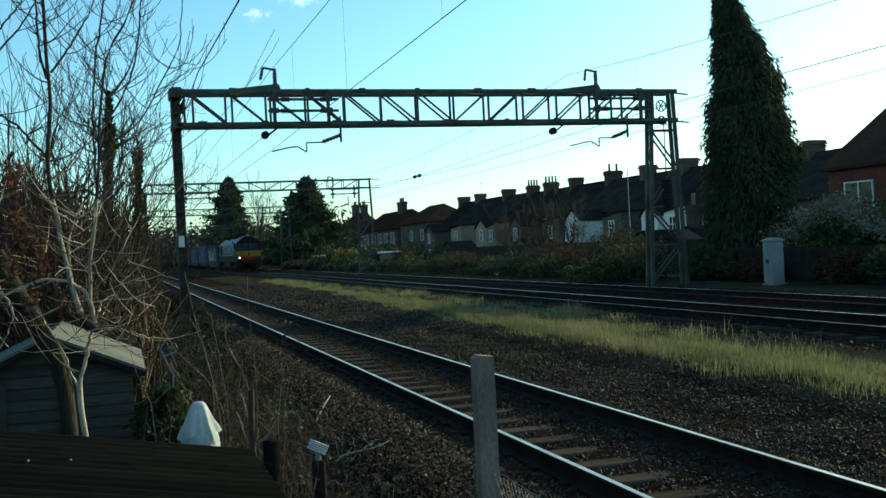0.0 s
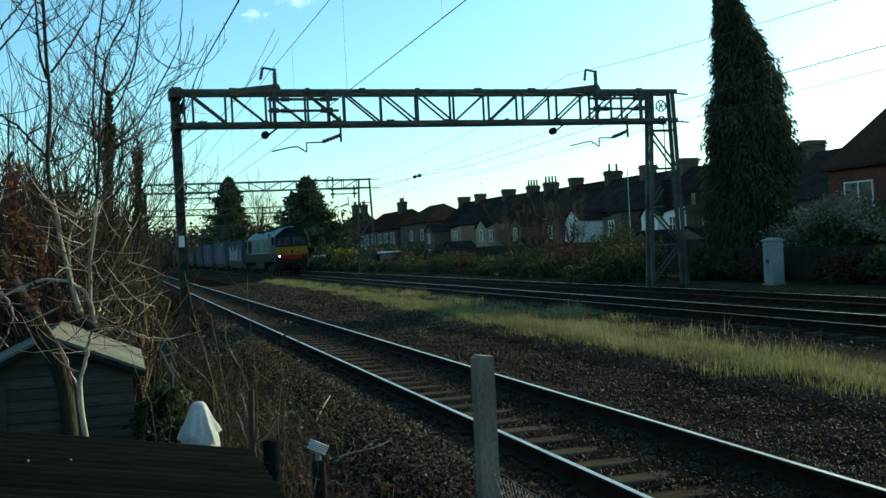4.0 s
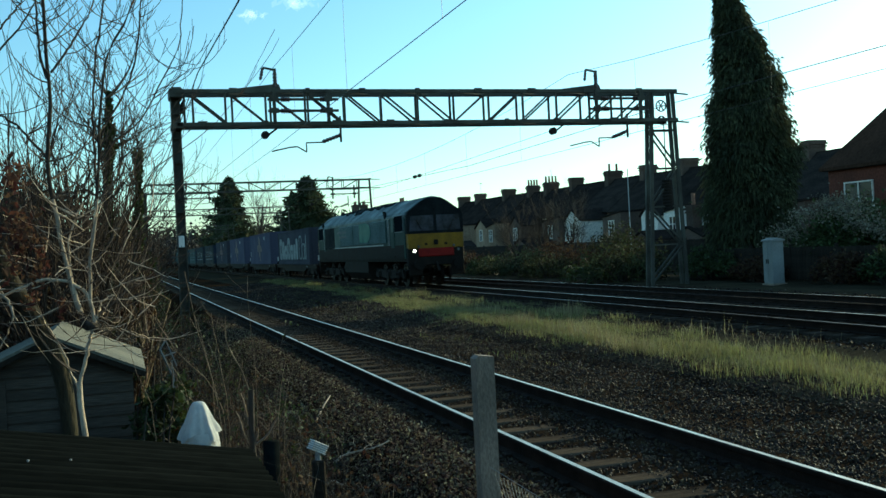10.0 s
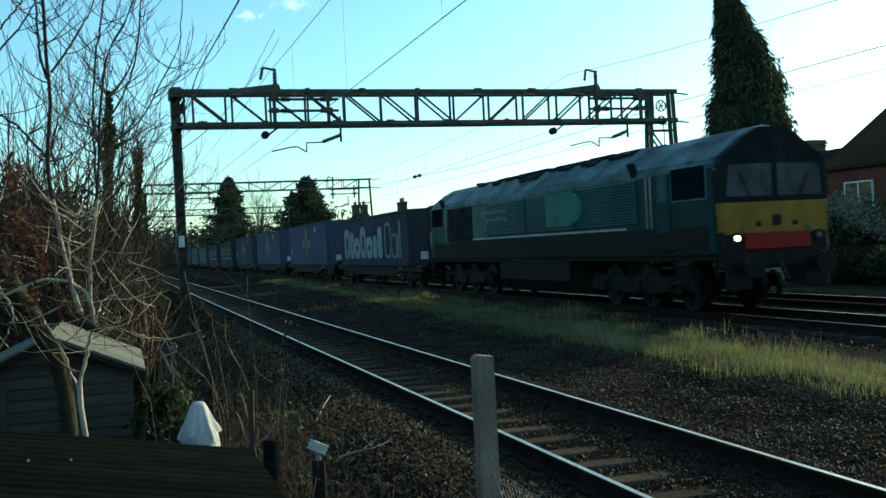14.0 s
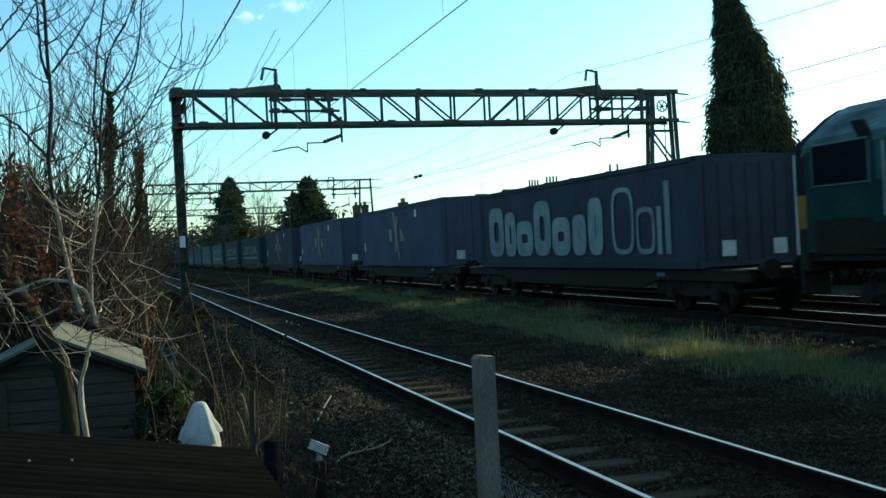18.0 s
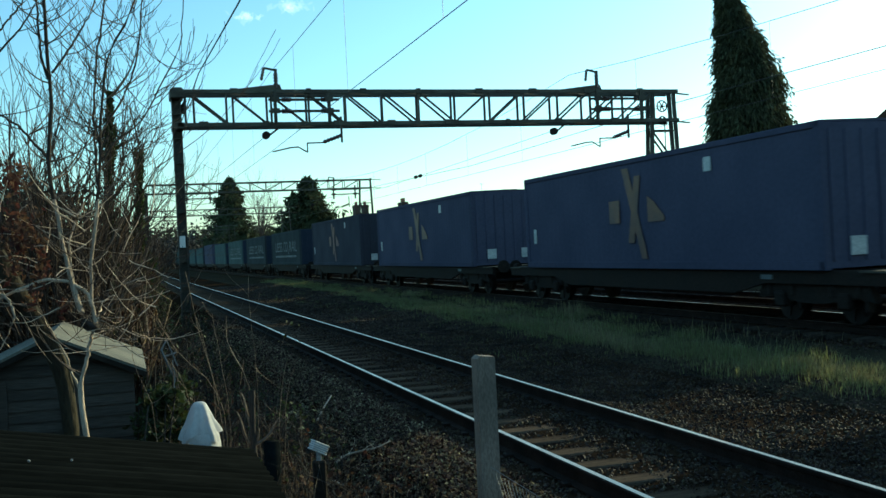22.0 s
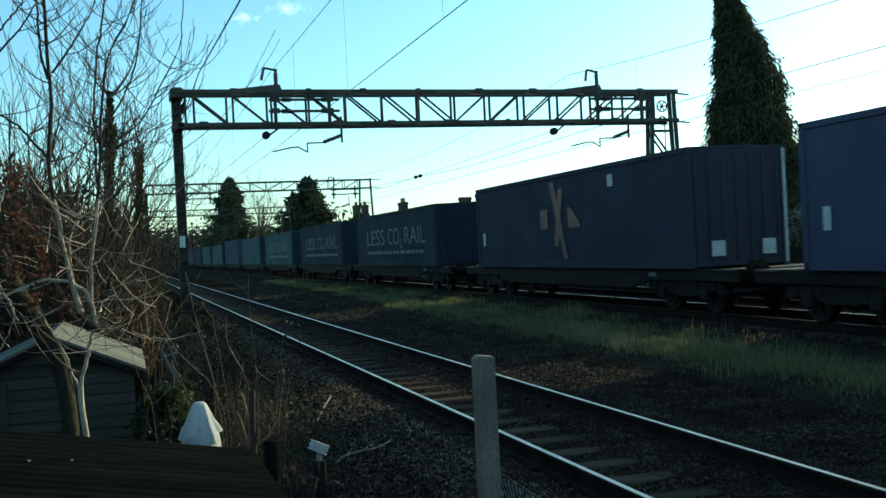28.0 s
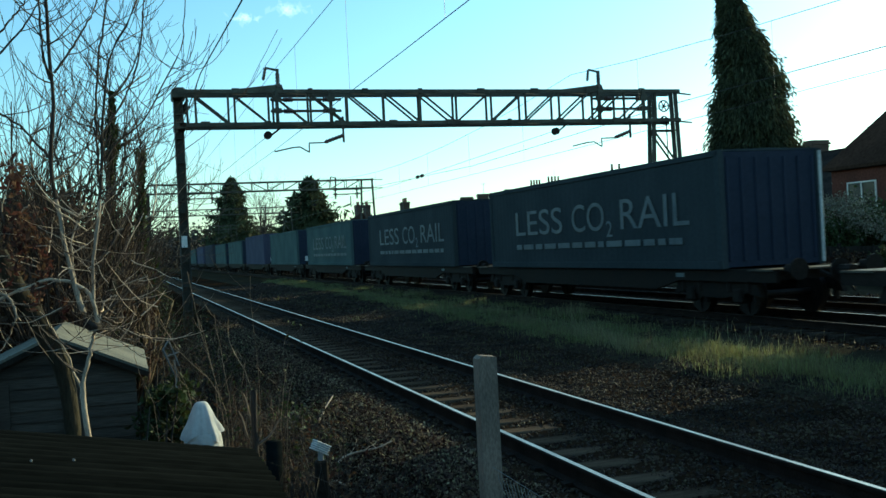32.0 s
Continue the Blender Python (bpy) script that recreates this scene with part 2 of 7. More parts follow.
def part(name, bm, material, parent=None, label="", smooth=False):
    bmesh.ops.recalc_face_normals(bm, faces=bm.faces)
    me = bpy.data.meshes.new(name)
    bm.to_mesh(me)
    bm.free()
    if smooth:
        me.polygons.foreach_set("use_smooth", [True] * len(me.polygons))
    return finish(new(name, me), material, parent, label)


def part_np(name, verts, faces, material, parent=None, label="", smooth=False):
    me = bpy.data.meshes.new(name)
    me.from_pydata(np.asarray(verts).reshape(-1, 3).tolist(), [], faces.tolist() if isinstance(faces, np.ndarray) else faces)
    if smooth:
        me.polygons.foreach_set("use_smooth", [True] * len(me.polygons))
    return finish(new(name, me), material, parent, label)


def twin(ob, name, at, parent, turn=(0, 0, 0)):
    """Another object on the mesh of ob, at a place in the parent's space."""
    o = new(name, ob.data)
    o.parent = parent
    o.matrix_local = pose(*at, *turn)
    return o


def box(bm, c, s, bevel=0.0, m=None):
    """A block with its centre and full sizes; m: a pose that it is moved by."""
    g = bmesh.ops.create_cube(bm, size=1.0, matrix=Matrix.Translation(c) @ Matrix.Diagonal((*s, 1)))
    v = g["verts"]
    if bevel:
        e = list({ed for q in v for ed in q.link_edges})
        r = bmesh.ops.bevel(bm, geom=e, offset=bevel, segments=1, affect="EDGES", profile=0.5)
        v = list({q for f in r["faces"] for q in f.verts} | {q for q in v if q.is_valid})
    if m is not None:
        bmesh.ops.transform(bm, matrix=m, verts=v)
    return bm


def nb():
    return bmesh.new()


def rod(bm, p, q, r, n=6, r2=None):
    """A round bar from p to q."""
    p, q = Vector(p), Vector(q)
    d = q - p
    m = Matrix.Translation((p + q) / 2) @ d.to_track_quat("Z", "Y").to_matrix().to_4x4()
    bmesh.ops.create_cone(bm, cap_ends=True, segments=n, radius1=r, radius2=r if r2 is None else r2, depth=d.length, matrix=m)
    return bm


def bar(bm, p, q, w, h):
    """A square bar from p to q."""
    p, q = Vector(p), Vector(q)
    d = q - p
    m = Matrix.Translation((p + q) / 2) @ d.to_track_quat("Z", "Y").to_matrix().to_4x4() @ Matrix.Diagonal((w, h, d.length, 1))
    bmesh.ops.create_cube(bm, size=1.0, matrix=m)
    return bm


def prism(bm, outline, axis, lo, hi):
    """An outline of (u, v) drawn out along an axis. axis 'x': u, v are y, z; axis 'y': x, z; axis 'z': x, y."""
    def p(u, v, w):
        return (w, u, v) if axis == "x" else (u, w, v) if axis == "y" else (u, v, w)
    a = [bm.verts.new(p(u, v, lo)) for u, v in outline]
    b = [bm.verts.new(p(u, v, hi)) for u, v in outline]
    bm.faces.new(a)
    bm.faces.new(b[::-1])
    for i in range(len(a)):
        j = (i + 1) % len(a)
        bm.faces.new((a[i], b[i], b[j], a[j]))
    return bm


def tubes(lines, radii, n=3):
    """Verts and quads of round stems along many lines of k points (array lines x k x 3; radii lines x k)."""
    P, R = np.asarray(lines, float), np.asarray(radii, float)
    L, k, _ = P.shape
    T = np.gradient(P, axis=1)
    T /= np.linalg.norm(T, axis=2, keepdims=True) + 1e-9
    ref = np.where(np.abs(T[..., 2:3]) > 0.9, np.array([1.0, 0, 0]), np.array([0, 0, 1.0]))
    U = np.cross(T, ref)
    U /= np.linalg.norm(U, axis=2, keepdims=True) + 1e-9
    W = np.cross(T, U)
    ang = np.arange(n) * 2 * np.pi / n
    V = P[:, :, None] + R[:, :, None, None] * (U[:, :, None] * np.cos(ang)[:, None] + W[:, :, None] * np.sin(ang)[:, None])
    i = np.arange(L * k * n).reshape(L, k, n)
    q = np.stack([i[:, :-1], np.roll(i, -1, 2)[:, :-1], np.roll(i, -1, 2)[:, 1:], i[:, 1:]], -1).reshape(-1, 4)
    return V.reshape(-1, 3), q


def leaves(centres, size, rng, flat=0.0, aspect=1.8):
    """Verts and quads of small pointed leaves in all directions at the centres."""
    C = np.asarray(centres, float)
    n = len(C)
    a = rng.normal(size=(n, 3))
    a[:, 2] *= 1 - flat
    a /= np.linalg.norm(a, axis=1, keepdims=True) + 1e-9
    b = np.cross(a, rng.normal(size=(n, 3)))
    b /= np.linalg.norm(b, axis=1, keepdims=True) + 1e-9
    s = size * rng.uniform(0.6, 1.4, (n, 1))
    V = np.stack([C - a * s * aspect / 2, C + b * s / 2, C + a * s * aspect / 2, C - b * s / 2], 1)
    return V.reshape(-1, 3), np.arange(n * 4).reshape(n, 4)

# ---- ground ----
def lerp_table(x, table):
    xs, zs = zip(*table)
    return np.interp(x, xs, zs)


PROFILE = [(-60, -1.1), (-4, -1.05), (0.6, -1.0), (1.5, -0.62), (2.0, -0.36), (2.4, -0.2), (2.85, -0.13), (3.05, -0.18), (3.2, -0.2), (5.4, -0.2), (6.0, -0.3), (7.6, -0.3), (8.2, -0.2), (11.0, -0.2),
           (11.4, -0.14), (18.3, -0.14), (18.8, 0.0), (23, 0.02), (26, -0.15), (60, -0.35), (300, -0.5)]
gx = np.unique(np.concatenate([[-4000, -1500, -600, -250, -120, -60, -30, -15, -8], np.arange(-5, 9, 0.3), np.arange(9, 27, 0.6), [30, 35, 42, 50, 60, 80, 120, 250, 600, 1500, 4000]]))
gy = np.unique(np.concatenate([[-2500, -900, -300, -120, -60, -30, -15], np.arange(-8, 30, 0.5), np.arange(30, 80, 2.0), np.arange(80, 200, 10.0), [230, 300, 420, 600, 900, 1500, 2500, 4000]]))
GX, GY = np.meshgrid(gx, gy)
GZ = lerp_table(GX, PROFILE)
near = (np.abs(GX) < 30) & (GY < 120)
bumps = np.array([noise.noise((x * 0.9, y * 0.9, 0)) + 0.5 * noise.noise((x * 2.7, y * 2.7, 5)) for x, y in zip(GX.ravel(), GY.ravel())]).reshape(GX.shape)
GZ = GZ + np.where(near, bumps * np.where((GX > 0.5) & (GX < 9.2) | (GX > 11.2) & (GX < 18.4), 0.012, 0.045), 0)


def ground_z(x, y):
    return lerp_table(x, PROFILE)


idx = np.arange(GX.size).reshape(GX.shape)
quads = np.stack([idx[:-1, :-1], idx[:-1, 1:], idx[1:, 1:], idx[1:, :-1]], -1).reshape(-1, 4)
ground = part_np("ground", np.stack([GX, GY, GZ], -1), quads, [M["soil"], M["ballast_bed"], M["verge"]], smooth=True)
tagged(ground, "brown soil and rough verge beside the railway", "ground", kind="structure")
mid = (GX[:-1, :-1] + GX[1:, 1:]).ravel() / 2
ground.data.polygons.foreach_set("material_index", np.where((mid > 2.75) & (mid < 7.9) | (mid > 11.2) & (mid < 18.6), 1, np.where(mid >= 7.9, 2, 0)).astype(np.int32))


# ---- tracks ----
RAIL = [(-0.07, 0.0), (0.07, 0.0), (0.07, 0.012), (0.012, 0.03), (0.01, 0.11), (0.034, 0.122), (0.036, 0.148), (0.024, 0.159), (-0.024, 0.159), (-0.036, 0.148), (-0.034, 0.122), (-0.01, 0.11), (-0.012, 0.03), (-0.07, 0.012)]
T1, T2, T3 = 4.2, 13.05, 16.46


def railway_track(x, top, y0, y1, label, first, pieces, bright=("rail_top", "rail_top"), wood="sleeper"):
    """Two rails on sleepers; pieces: how many sleepers are laid one by one."""
    tr = thing("railway_track", label, "railway track", (x, 0, top), kind="structure")
    ys = [y0 + k * (300 - y0) / 6 for k in range(7)] + [800]
    for side, shine in zip((-0.753, 0.753), bright):
        bm = nb()
        rings = []
        for y in ys:
            rings.append([bm.verts.new((side + u, y, v - 0.159)) for u, v in RAIL])
        for a, b in zip(rings, rings[1:]):
            for i in range(len(RAIL)):
                j = (i + 1) % len(RAIL)
                f = bm.faces.new((a[i], b[i], b[j], a[j]))
                f.material_index = 1 if i == 7 else 0
        bm.faces.new(rings[0])
        part("rail", bm, [M["rail_side"], M[shine]], tr, "rusty steel rail with a bright running surface" if shine == "rail_top" else "rusty steel rail with a dull running surface")
    bm = nb()
    box(bm, (0, 0, 0), (2.5, 0.26, 0.14), 0.012)
    one = part("sleeper", bm, M[wood], tr)
    bm = nb()
    for s in (-0.753, 0.753):
        box(bm, (s - 0.105, 0, 0), (0.07, 0.11, 0.035), 0.006)
        box(bm, (s + 0.105, 0, 0), (0.07, 0.11, 0.035), 0.006)
    clip = part("rail_clip", bm, M["rail_side"], tr)
    step = 0.635
    one.matrix_local, clip.matrix_local = pose(0, first, -0.235), pose(0, first, -0.145)
    rng = np.random.default_rng(int(x * 10))
    for k in range(1, pieces):
        y = first + k * step
        twin(one, "sleeper", (rng.normal(0, 0.012), y + rng.normal(0, 0.012), -0.236 + rng.normal(0, 0.003)), tr, (0, 0, rng.normal(0, 0.4)))
        if k < 45:
            twin(clip, "rail_clip", (0, y, -0.145), tr)
    V, F = [], []
    base = np.array([[-1.25, -0.13, -0.07], [1.25, -0.13, -0.07], [1.25, 0.13, -0.07], [-1.25, 0.13, -0.07], [-1.25, -0.13, 0.07], [1.25, -0.13, 0.07], [1.25, 0.13, 0.07], [-1.25, 0.13, 0.07]])
    fc = np.array([[0, 1, 2, 3], [4, 5, 6, 7], [0, 1, 5, 4], [1, 2, 6, 5], [2, 3, 7, 6], [3, 0, 4, 7]])
    for k in range(pieces, int((260 - first) / step)):
        F.append(fc + 8 * len(V))
        V.append(base + [0, first + k * step, -0.236])
    tagged(part_np("sleeper_row", np.array(V), np.concatenate(F), M[wood], tr), kind="stuff")
    return tr


railway_track(T1, 0.0, -30, 800, "single near track with worn sleepers on dark ballast", -6.4, 110)
railway_track(T2, 0.1, -30, 800, "main line track beyond the grass strip", 4.1, 90, ("rail_dull", "rail_top"), "sleeper_old")
railway_track(T3, 0.1, -30, 800, "far main line track with one shiny rail", 4.3, 90, ("rail_side", "rail_top"), "sleeper_old")


# ---- dark ballast over the sleeper ends, and over the rail-shaded halves to deepen that shade ----
def heap(x0, x1, z_of, y0, y1, step=0.06):
    X, Y = np.meshgrid(np.linspace(x0, x1, int((x1 - x0) / step) + 2), np.arange(y0, y1, step * 1.5))
    n = np.array([noise.noise((x * 5, y * 5, 2)) + 0.7 * noise.noise((x * 14, y * 14, 7)) for x, y in zip(X.ravel(), Y.ravel())]).reshape(X.shape)
    Z = z_of(X) + 0.022 * n
    ids = np.arange(X.size).reshape(X.shape)
    q = np.stack([ids[:-1, :-1], ids[:-1, 1:], ids[1:, 1:], ids[1:, :-1]], -1).reshape(-1, 4)
    return tagged(part_np("ballast_heap", np.stack([X, Y, Z], -1), q, M["ballast_bed"], smooth=True), "dark ballast heaped beside the rails and, to deepen their shade, between them", "ballast", kind="stuff")


def heap_z(x):
    return np.interp(x - T1, (-1.7, -1.4, -1.0, -0.8, -0.68, -0.3, -0.05, 0.3, 0.7, 0.8, 1.0, 1.4, 1.75), (-0.18, -0.152, -0.156, -0.178, -0.21, -0.2, -0.185, -0.158, -0.155, -0.17, -0.14, -0.18, -0.36))


heap(T1 - 1.3, T1 - 0.79, heap_z, 2.0, 30)
heap(T1 - 0.35, T1 + 0.71, heap_z, 2.0, 30)
heap(T1 + 0.79, T1 + 1.75, heap_z, 2.0, 30)

# ---- loose ballast stones ----
def stones(name, label, n, x0, x1, y0, y1, size, top, seed, bias=1.6):
    rng = np.random.default_rng(seed)
    x = rng.uniform(x0, x1, n)
    y = y0 + (y1 - y0) * rng.uniform(0, 1, n) ** bias
    z = top(x, y)
    s = size * rng.uniform(0.55, 1.35, (n, 1, 1)) * (1 + 0.012 * y[:, None, None])
    octa = np.array([[1, 0, 0], [-1, 0, 0], [0, 1, 0], [0, -1, 0], [0, 0, 0.8], [0, 0, -0.8]], float)
    P = octa[None] + rng.normal(0, 0.28, (n, 6, 3))
    q = rng.normal(size=(n, 4))
    q /= np.linalg.norm(q, axis=1, keepdims=True)
    w, i, j, k = q.T
    R = np.stack([1 - 2 * (j * j + k * k), 2 * (i * j - k * w), 2 * (i * k + j * w), 2 * (i * j + k * w), 1 - 2 * (i * i + k * k), 2 * (j * k - i * w),
                  2 * (i * k - j * w), 2 * (j * k + i * w), 1 - 2 * (i * i + j * j)], -1).reshape(n, 3, 3)
    P = np.einsum("nab,nvb->nva", R, P) * s * 0.5 + np.stack([x, y, z], -1)[:, None]
    f = np.array([[0, 2, 4], [2, 1, 4], [1, 3, 4], [3, 0, 4], [2, 0, 5], [1, 2, 5], [3, 1, 5], [0, 3, 5]])
    F = (f[None] + 6 * np.arange(n)[:, None, None]).reshape(-1, 3)
    return tagged(part_np(name, P.reshape(-1, 3), F, M["stone"]), label, "ballast", kind="stuff")


def bed1(x, y):
    d = np.abs(x - T1)
    z = ground_z(x, y) + 0.01
    inside = (d < 1.27)
    phase = np.abs(((y - -6.4) / 0.635 + 0.5) % 1 - 0.5) * 0.635
    low = np.where(inside & (phase < 0.13), -0.19, np.where(d < 1.6, np.maximum(z, -0.195), z))
    return np.where(d < 1.72, np.maximum(low, heap_z(x) + 0.006), z)


stones("ballast", "grey-brown broken stone ballast under the near track", 76000, 2.42, 8.9, 3.5, 34, 0.031, bed1, 3)
stones("ballast", "grey-brown stone ballast beside the grass", 16000, 5.4, 10.2, 24, 75, 0.05, lambda x, y: ground_z(x, y) + 0.012, 5, 1.2)
stones("ballast", "grey-brown stone ballast under the main lines", 34000, 11.0, 18.8, 8, 60, 0.05, lambda x, y: ground_z(x, y) + 0.012 + 0.075 * np.exp(-((x - 14.75) / 0.55) ** 2) + 0.05 * np.exp(-((x - 18.2) / 0.5) ** 2), 4, 1.3)


# ---- overhead line portals ----
def tri_lattice(tr, x0, x1, y, z0, z1, n, flip, r):
    """Uprights and slanted bars between two chords of a girder, one part a bar."""
    step = (x1 - x0) / n
    for k in range(n + 1):
        x = x0 + k * step
        bm = nb()
        bar(bm, (x, y, z0), (x, y, z1), r * 1.2, r * 1.2)
        part("upright", bm, M["steel_mast"], tr)
        if k < n:
            up = k >= flip
            bm = nb()
            bar(bm, (x, y, z0 if up else z1), (x + step, y, z1 if up else z0), r, r)
            part("diagonal", bm, M["steel_mast"], tr)


def stack_of_sheds(bm, p, q, r, n):
    """A ribbed insulator along a line."""
    p, q = Vector(p), Vector(q)
    rod(bm, p, q, r * 0.66, 8)
    for k in range(n):
        c = p.lerp(q, (k + 0.5) / n)
        d = (q - p).normalized() * ((q - p).length / n * 0.28)
        rod(bm, c - d, c + d, r, 8, r * 0.7)


def portal(y, detailed, label, z1=7.1, z0=6.05, xl=1.85, xr=18.72):
    tr = thing("overhead_line_portal", label, "gantry", (0, y, 0), "portals over the railway")
    S = M["steel_mast"]
    depth = 0.42
    leg = 0.115 if detailed else 0.07
    bm = nb()
    for s in (-1, 1):
        box(bm, (s * 0.13, 0, 3.05), (0.03, 0.34, 7.95))
    box(bm, (0, 0, 3.05), (0.26, 0.03, 7.95))
    for k in range(9):
        box(bm, (0, 0, 0.2 + k * 0.78), (0.25, 0.33, 0.02))
    mast = part("mast", bm, S, tr, "weathered grey steel mast with stiffening plates")
    mast.matrix_local = pose(xl, 0, 0)
    if detailed:
        bm = nb()
        box(bm, (xl - 0.02, -0.19, 2.4), (0.18, 0.012, 0.36))
        part("plate", bm, M["white_paint"], tr, "small white plate")
        bm = nb()
        box(bm, (xl + 0.22, -0.05, 6.6), (0.16, 0.22, 0.3), 0.03)
        rod(bm, (xl + 0.2, -0.05, 6.7), (xl + 0.28, -0.2, 6.85), 0.05, 8)
        part("junction_box", bm, M["black_metal"], tr, "dark box at the head of the mast")
    # the tower on the far side of the tracks
    for yy in (-0.16, 0.16):
        bm = nb()
        bar(bm, (xr - 0.32, yy * 1.1, -0.1), (xr, yy, z1 + 0.05), leg, leg)
        part("inner_leg", bm, S, tr)
        bm = nb()
        bar(bm, (xr + 1.12, yy * 1.1, -0.1), (xr + 0.87, yy, z1 + 0.1), leg, leg)
        part("outer_leg", bm, S, tr)
        zs = [0.1, 1.5, 2.9, 4.3, 5.7]
        for k, (a, b) in enumerate(zip(zs, zs[1:])):
            f = lambda z: (xr - 0.32 + 0.32 * z / 7.1, xr + 1.12 - 0.25 * z / 7.1)
            bm = nb()
            bar(bm, (f(a)[k % 2], yy, a), (f(b)[1 - k % 2], yy, b), 0.055, 0.055)
            part("brace", bm, S, tr)
            bm = nb()
            bar(bm, (f(b)[0], yy, b), (f(b)[1], yy, b), 0.055, 0.055)
            part("rung", bm, S, tr)
    if detailed:
        # tensioning wheels and their stack of weights between the tower's legs
        for z, r in ((z1 - 0.5, 0.2), (z0 + 0.02, 0.15)):
            bm = nb()
            ring = [(math.cos(2 * math.pi * k / 18) * r, math.sin(2 * math.pi * k / 18) * r) for k in range(18)]
            for (xa, za), (xb, zb) in zip(ring, ring[1:] + ring[:1]):
                rod(bm, (xr + 0.42 + xa, -0.1, z + za), (xr + 0.42 + xb, -0.1, z + zb), 0.025, 5)
            for k in (0, 3, 6):
                bar(bm, (xr + 0.42 + ring[k][0], -0.1, z + ring[k][1]), (xr + 0.42 + ring[k + 9][0], -0.1, z + ring[k + 9][1]), 0.03, 0.03)
            part("tension_wheel", bm, M["black_metal"], tr, "spoked tensioning wheel")
        bm = nb()
        rod(bm, (xr + 0.5, -0.1, 3.9), (xr + 0.5, -0.1, z0), 0.02, 6)
        part("tension_rod", bm, M["black_metal"], tr)
        bm = nb()
        for k in range(10):
            rod(bm, (xr + 0.5, -0.1, 2.75 + k * 0.115), (xr + 0.5, -0.1, 2.84 + k * 0.115), 0.19, 12)
        part("weight_stack", bm, M["black_metal"], tr, "stack of dark round tension weights")
        # capping at the head of the mast
        bm = nb()
        box(bm, (xl + 0.02, 0, z1 - 0.05), (0.42, 0.9, 0.3), 0.03)
        box(bm, (xl + 0.06, 0, z1 + 0.12), (0.3, 0.5, 0.1), 0.03)
        part("mast_head", bm, S, tr, "bulky bolted head of the mast")
        bm = nb()
        box(bm, (xl + 0.02, 0, z0 - 0.02), (0.36, 0.95, 0.2), 0.02)
        part("girder_seat", bm, S, tr)
        rg = random.Random(8)
        for k in range(16):
            bm = nb()
            x = xl + 0.9 + k * 1.02
            box(bm, (x + rg.uniform(-0.2, 0.2), -depth - 0.07, (z0, z1)[k % 2] + 0.01), (rg.uniform(0.12, 0.3), 0.05, 0.17), 0.01)
            part("splice_plate", bm, S, tr)
    # girder of two frames
    for yy in (-depth, depth):
        for z in (z0, z1):
            bm = nb()
            box(bm, ((xl + xr + 0.9) / 2, yy, z), (xr + 0.9 - xl, 0.11, 0.12 if detailed else 0.085))
            part("chord", bm, S, tr)
        tri_lattice(tr, xl + 0.25 + (0.32 if yy > 0 else 0), xr - 0.1, yy, z0, z1, 13, 7, 0.055 if detailed else 0.04)
    for k in range(9):
        x = xl + 0.6 + k * (xr - xl - 0.6) / 8
        for z in (z0, z1):
            bm = nb()
            bar(bm, (x, -depth, z), (x + (xr - xl) / 9, depth, z), 0.05, 0.05)
            part("cross_tie", bm, S, tr)
    # fittings over two of the tracks
    for c in (5.0, 16.4):
        bm = nb()
        for z in (6.45, 6.82):
            box(bm, (c + 0.85, -depth - 0.09, z), (2.3, 0.07, 0.08))
        for x in (c - 0.1, c + 1.65):
            box(bm, (x, -depth - 0.14, 6.6), (0.1, 0.1, 1.05))
            for z in (6.45, 6.82):
                box(bm, (x, -depth - 0.2, z), (0.26, 0.07, 0.16))
        part("support_frame", bm, S, tr, "bolted steel frame for the wire supports")
        if detailed:
            for z in (6.45, 6.82):
                for x in (c + 0.12, c + 1.4):
                    bm = nb()
                    stack_of_sheds(bm, (x, -depth - 0.09, z), (x + 0.3, -depth - 0.09, z), 0.095, 4)
                    part("insulator", bm, M["insulator"], tr, "ribbed brown insulator")
            bm = nb()
            prism(bm, [(c - 1.5, z1 + 0.06), (c + 0.15, z1 + 0.06), (c + 0.1, z1 + 0.22), (c - 0.1, z1 + 0.22)], "y", -depth - 0.02, -depth + 0.02)
            part("gusset", bm, S, tr, "sloping steel gusset on the girder")
        bm = nb()
        box(bm, (c - 0.02, -depth, 7.45), (0.09, 0.09, 0.75))
        bar(bm, (c - 0.02, -depth, 7.78), (c - 0.4, -depth, 7.86), 0.06, 0.06)
        part("bracket_post", bm, S, tr)
        bm = nb()
        stack_of_sheds(bm, (c - 0.4, -depth, 7.84), (c - 0.5, -depth - 0.1, 7.45), 0.06, 4)
        part("insulator", bm, M["insulator"], tr, "small ribbed brown insulator")
        bm = nb()
        stack_of_sheds(bm, (c - 0.02, -depth, 7.2), (c - 0.02, -depth, 7.7), 0.085, 5)
        part("insulator", bm, M["insulator"], tr, "ribbed brown insulator")
        bm = nb()
        box(bm, (c + 2.05 - 0.9 * (c > 10), -depth, 5.85), (0.06, 0.06, 0.85))
        part("drop_tube", bm, S, tr)
        bm = nb()
        xd = c + 2.05 - 0.9 * (c > 10)
        stack_of_sheds(bm, (xd, -depth, 5.66), (xd - 0.62, -depth, 5.44), 0.075, 6)
        part("insulator", bm, M["insulator"], tr, "ribbed brown insulator")
        bm = nb()
        pts = [(xd - 0.62, 5.43), (xd - 1.15, 5.42), (xd - 1.15, 5.12), (xd - 1.45, 5.3), (xd - 1.7, 5.28), (xd - 2.28, 5.16)]
        for (a, za), (b, zb) in zip(pts, pts[1:]):
            rod(bm, (a, -depth, za), (b, -depth, zb), 0.022, 6)
        part("registration_arm", bm, S, tr, "thin bent registration arm")
        bm = nb()
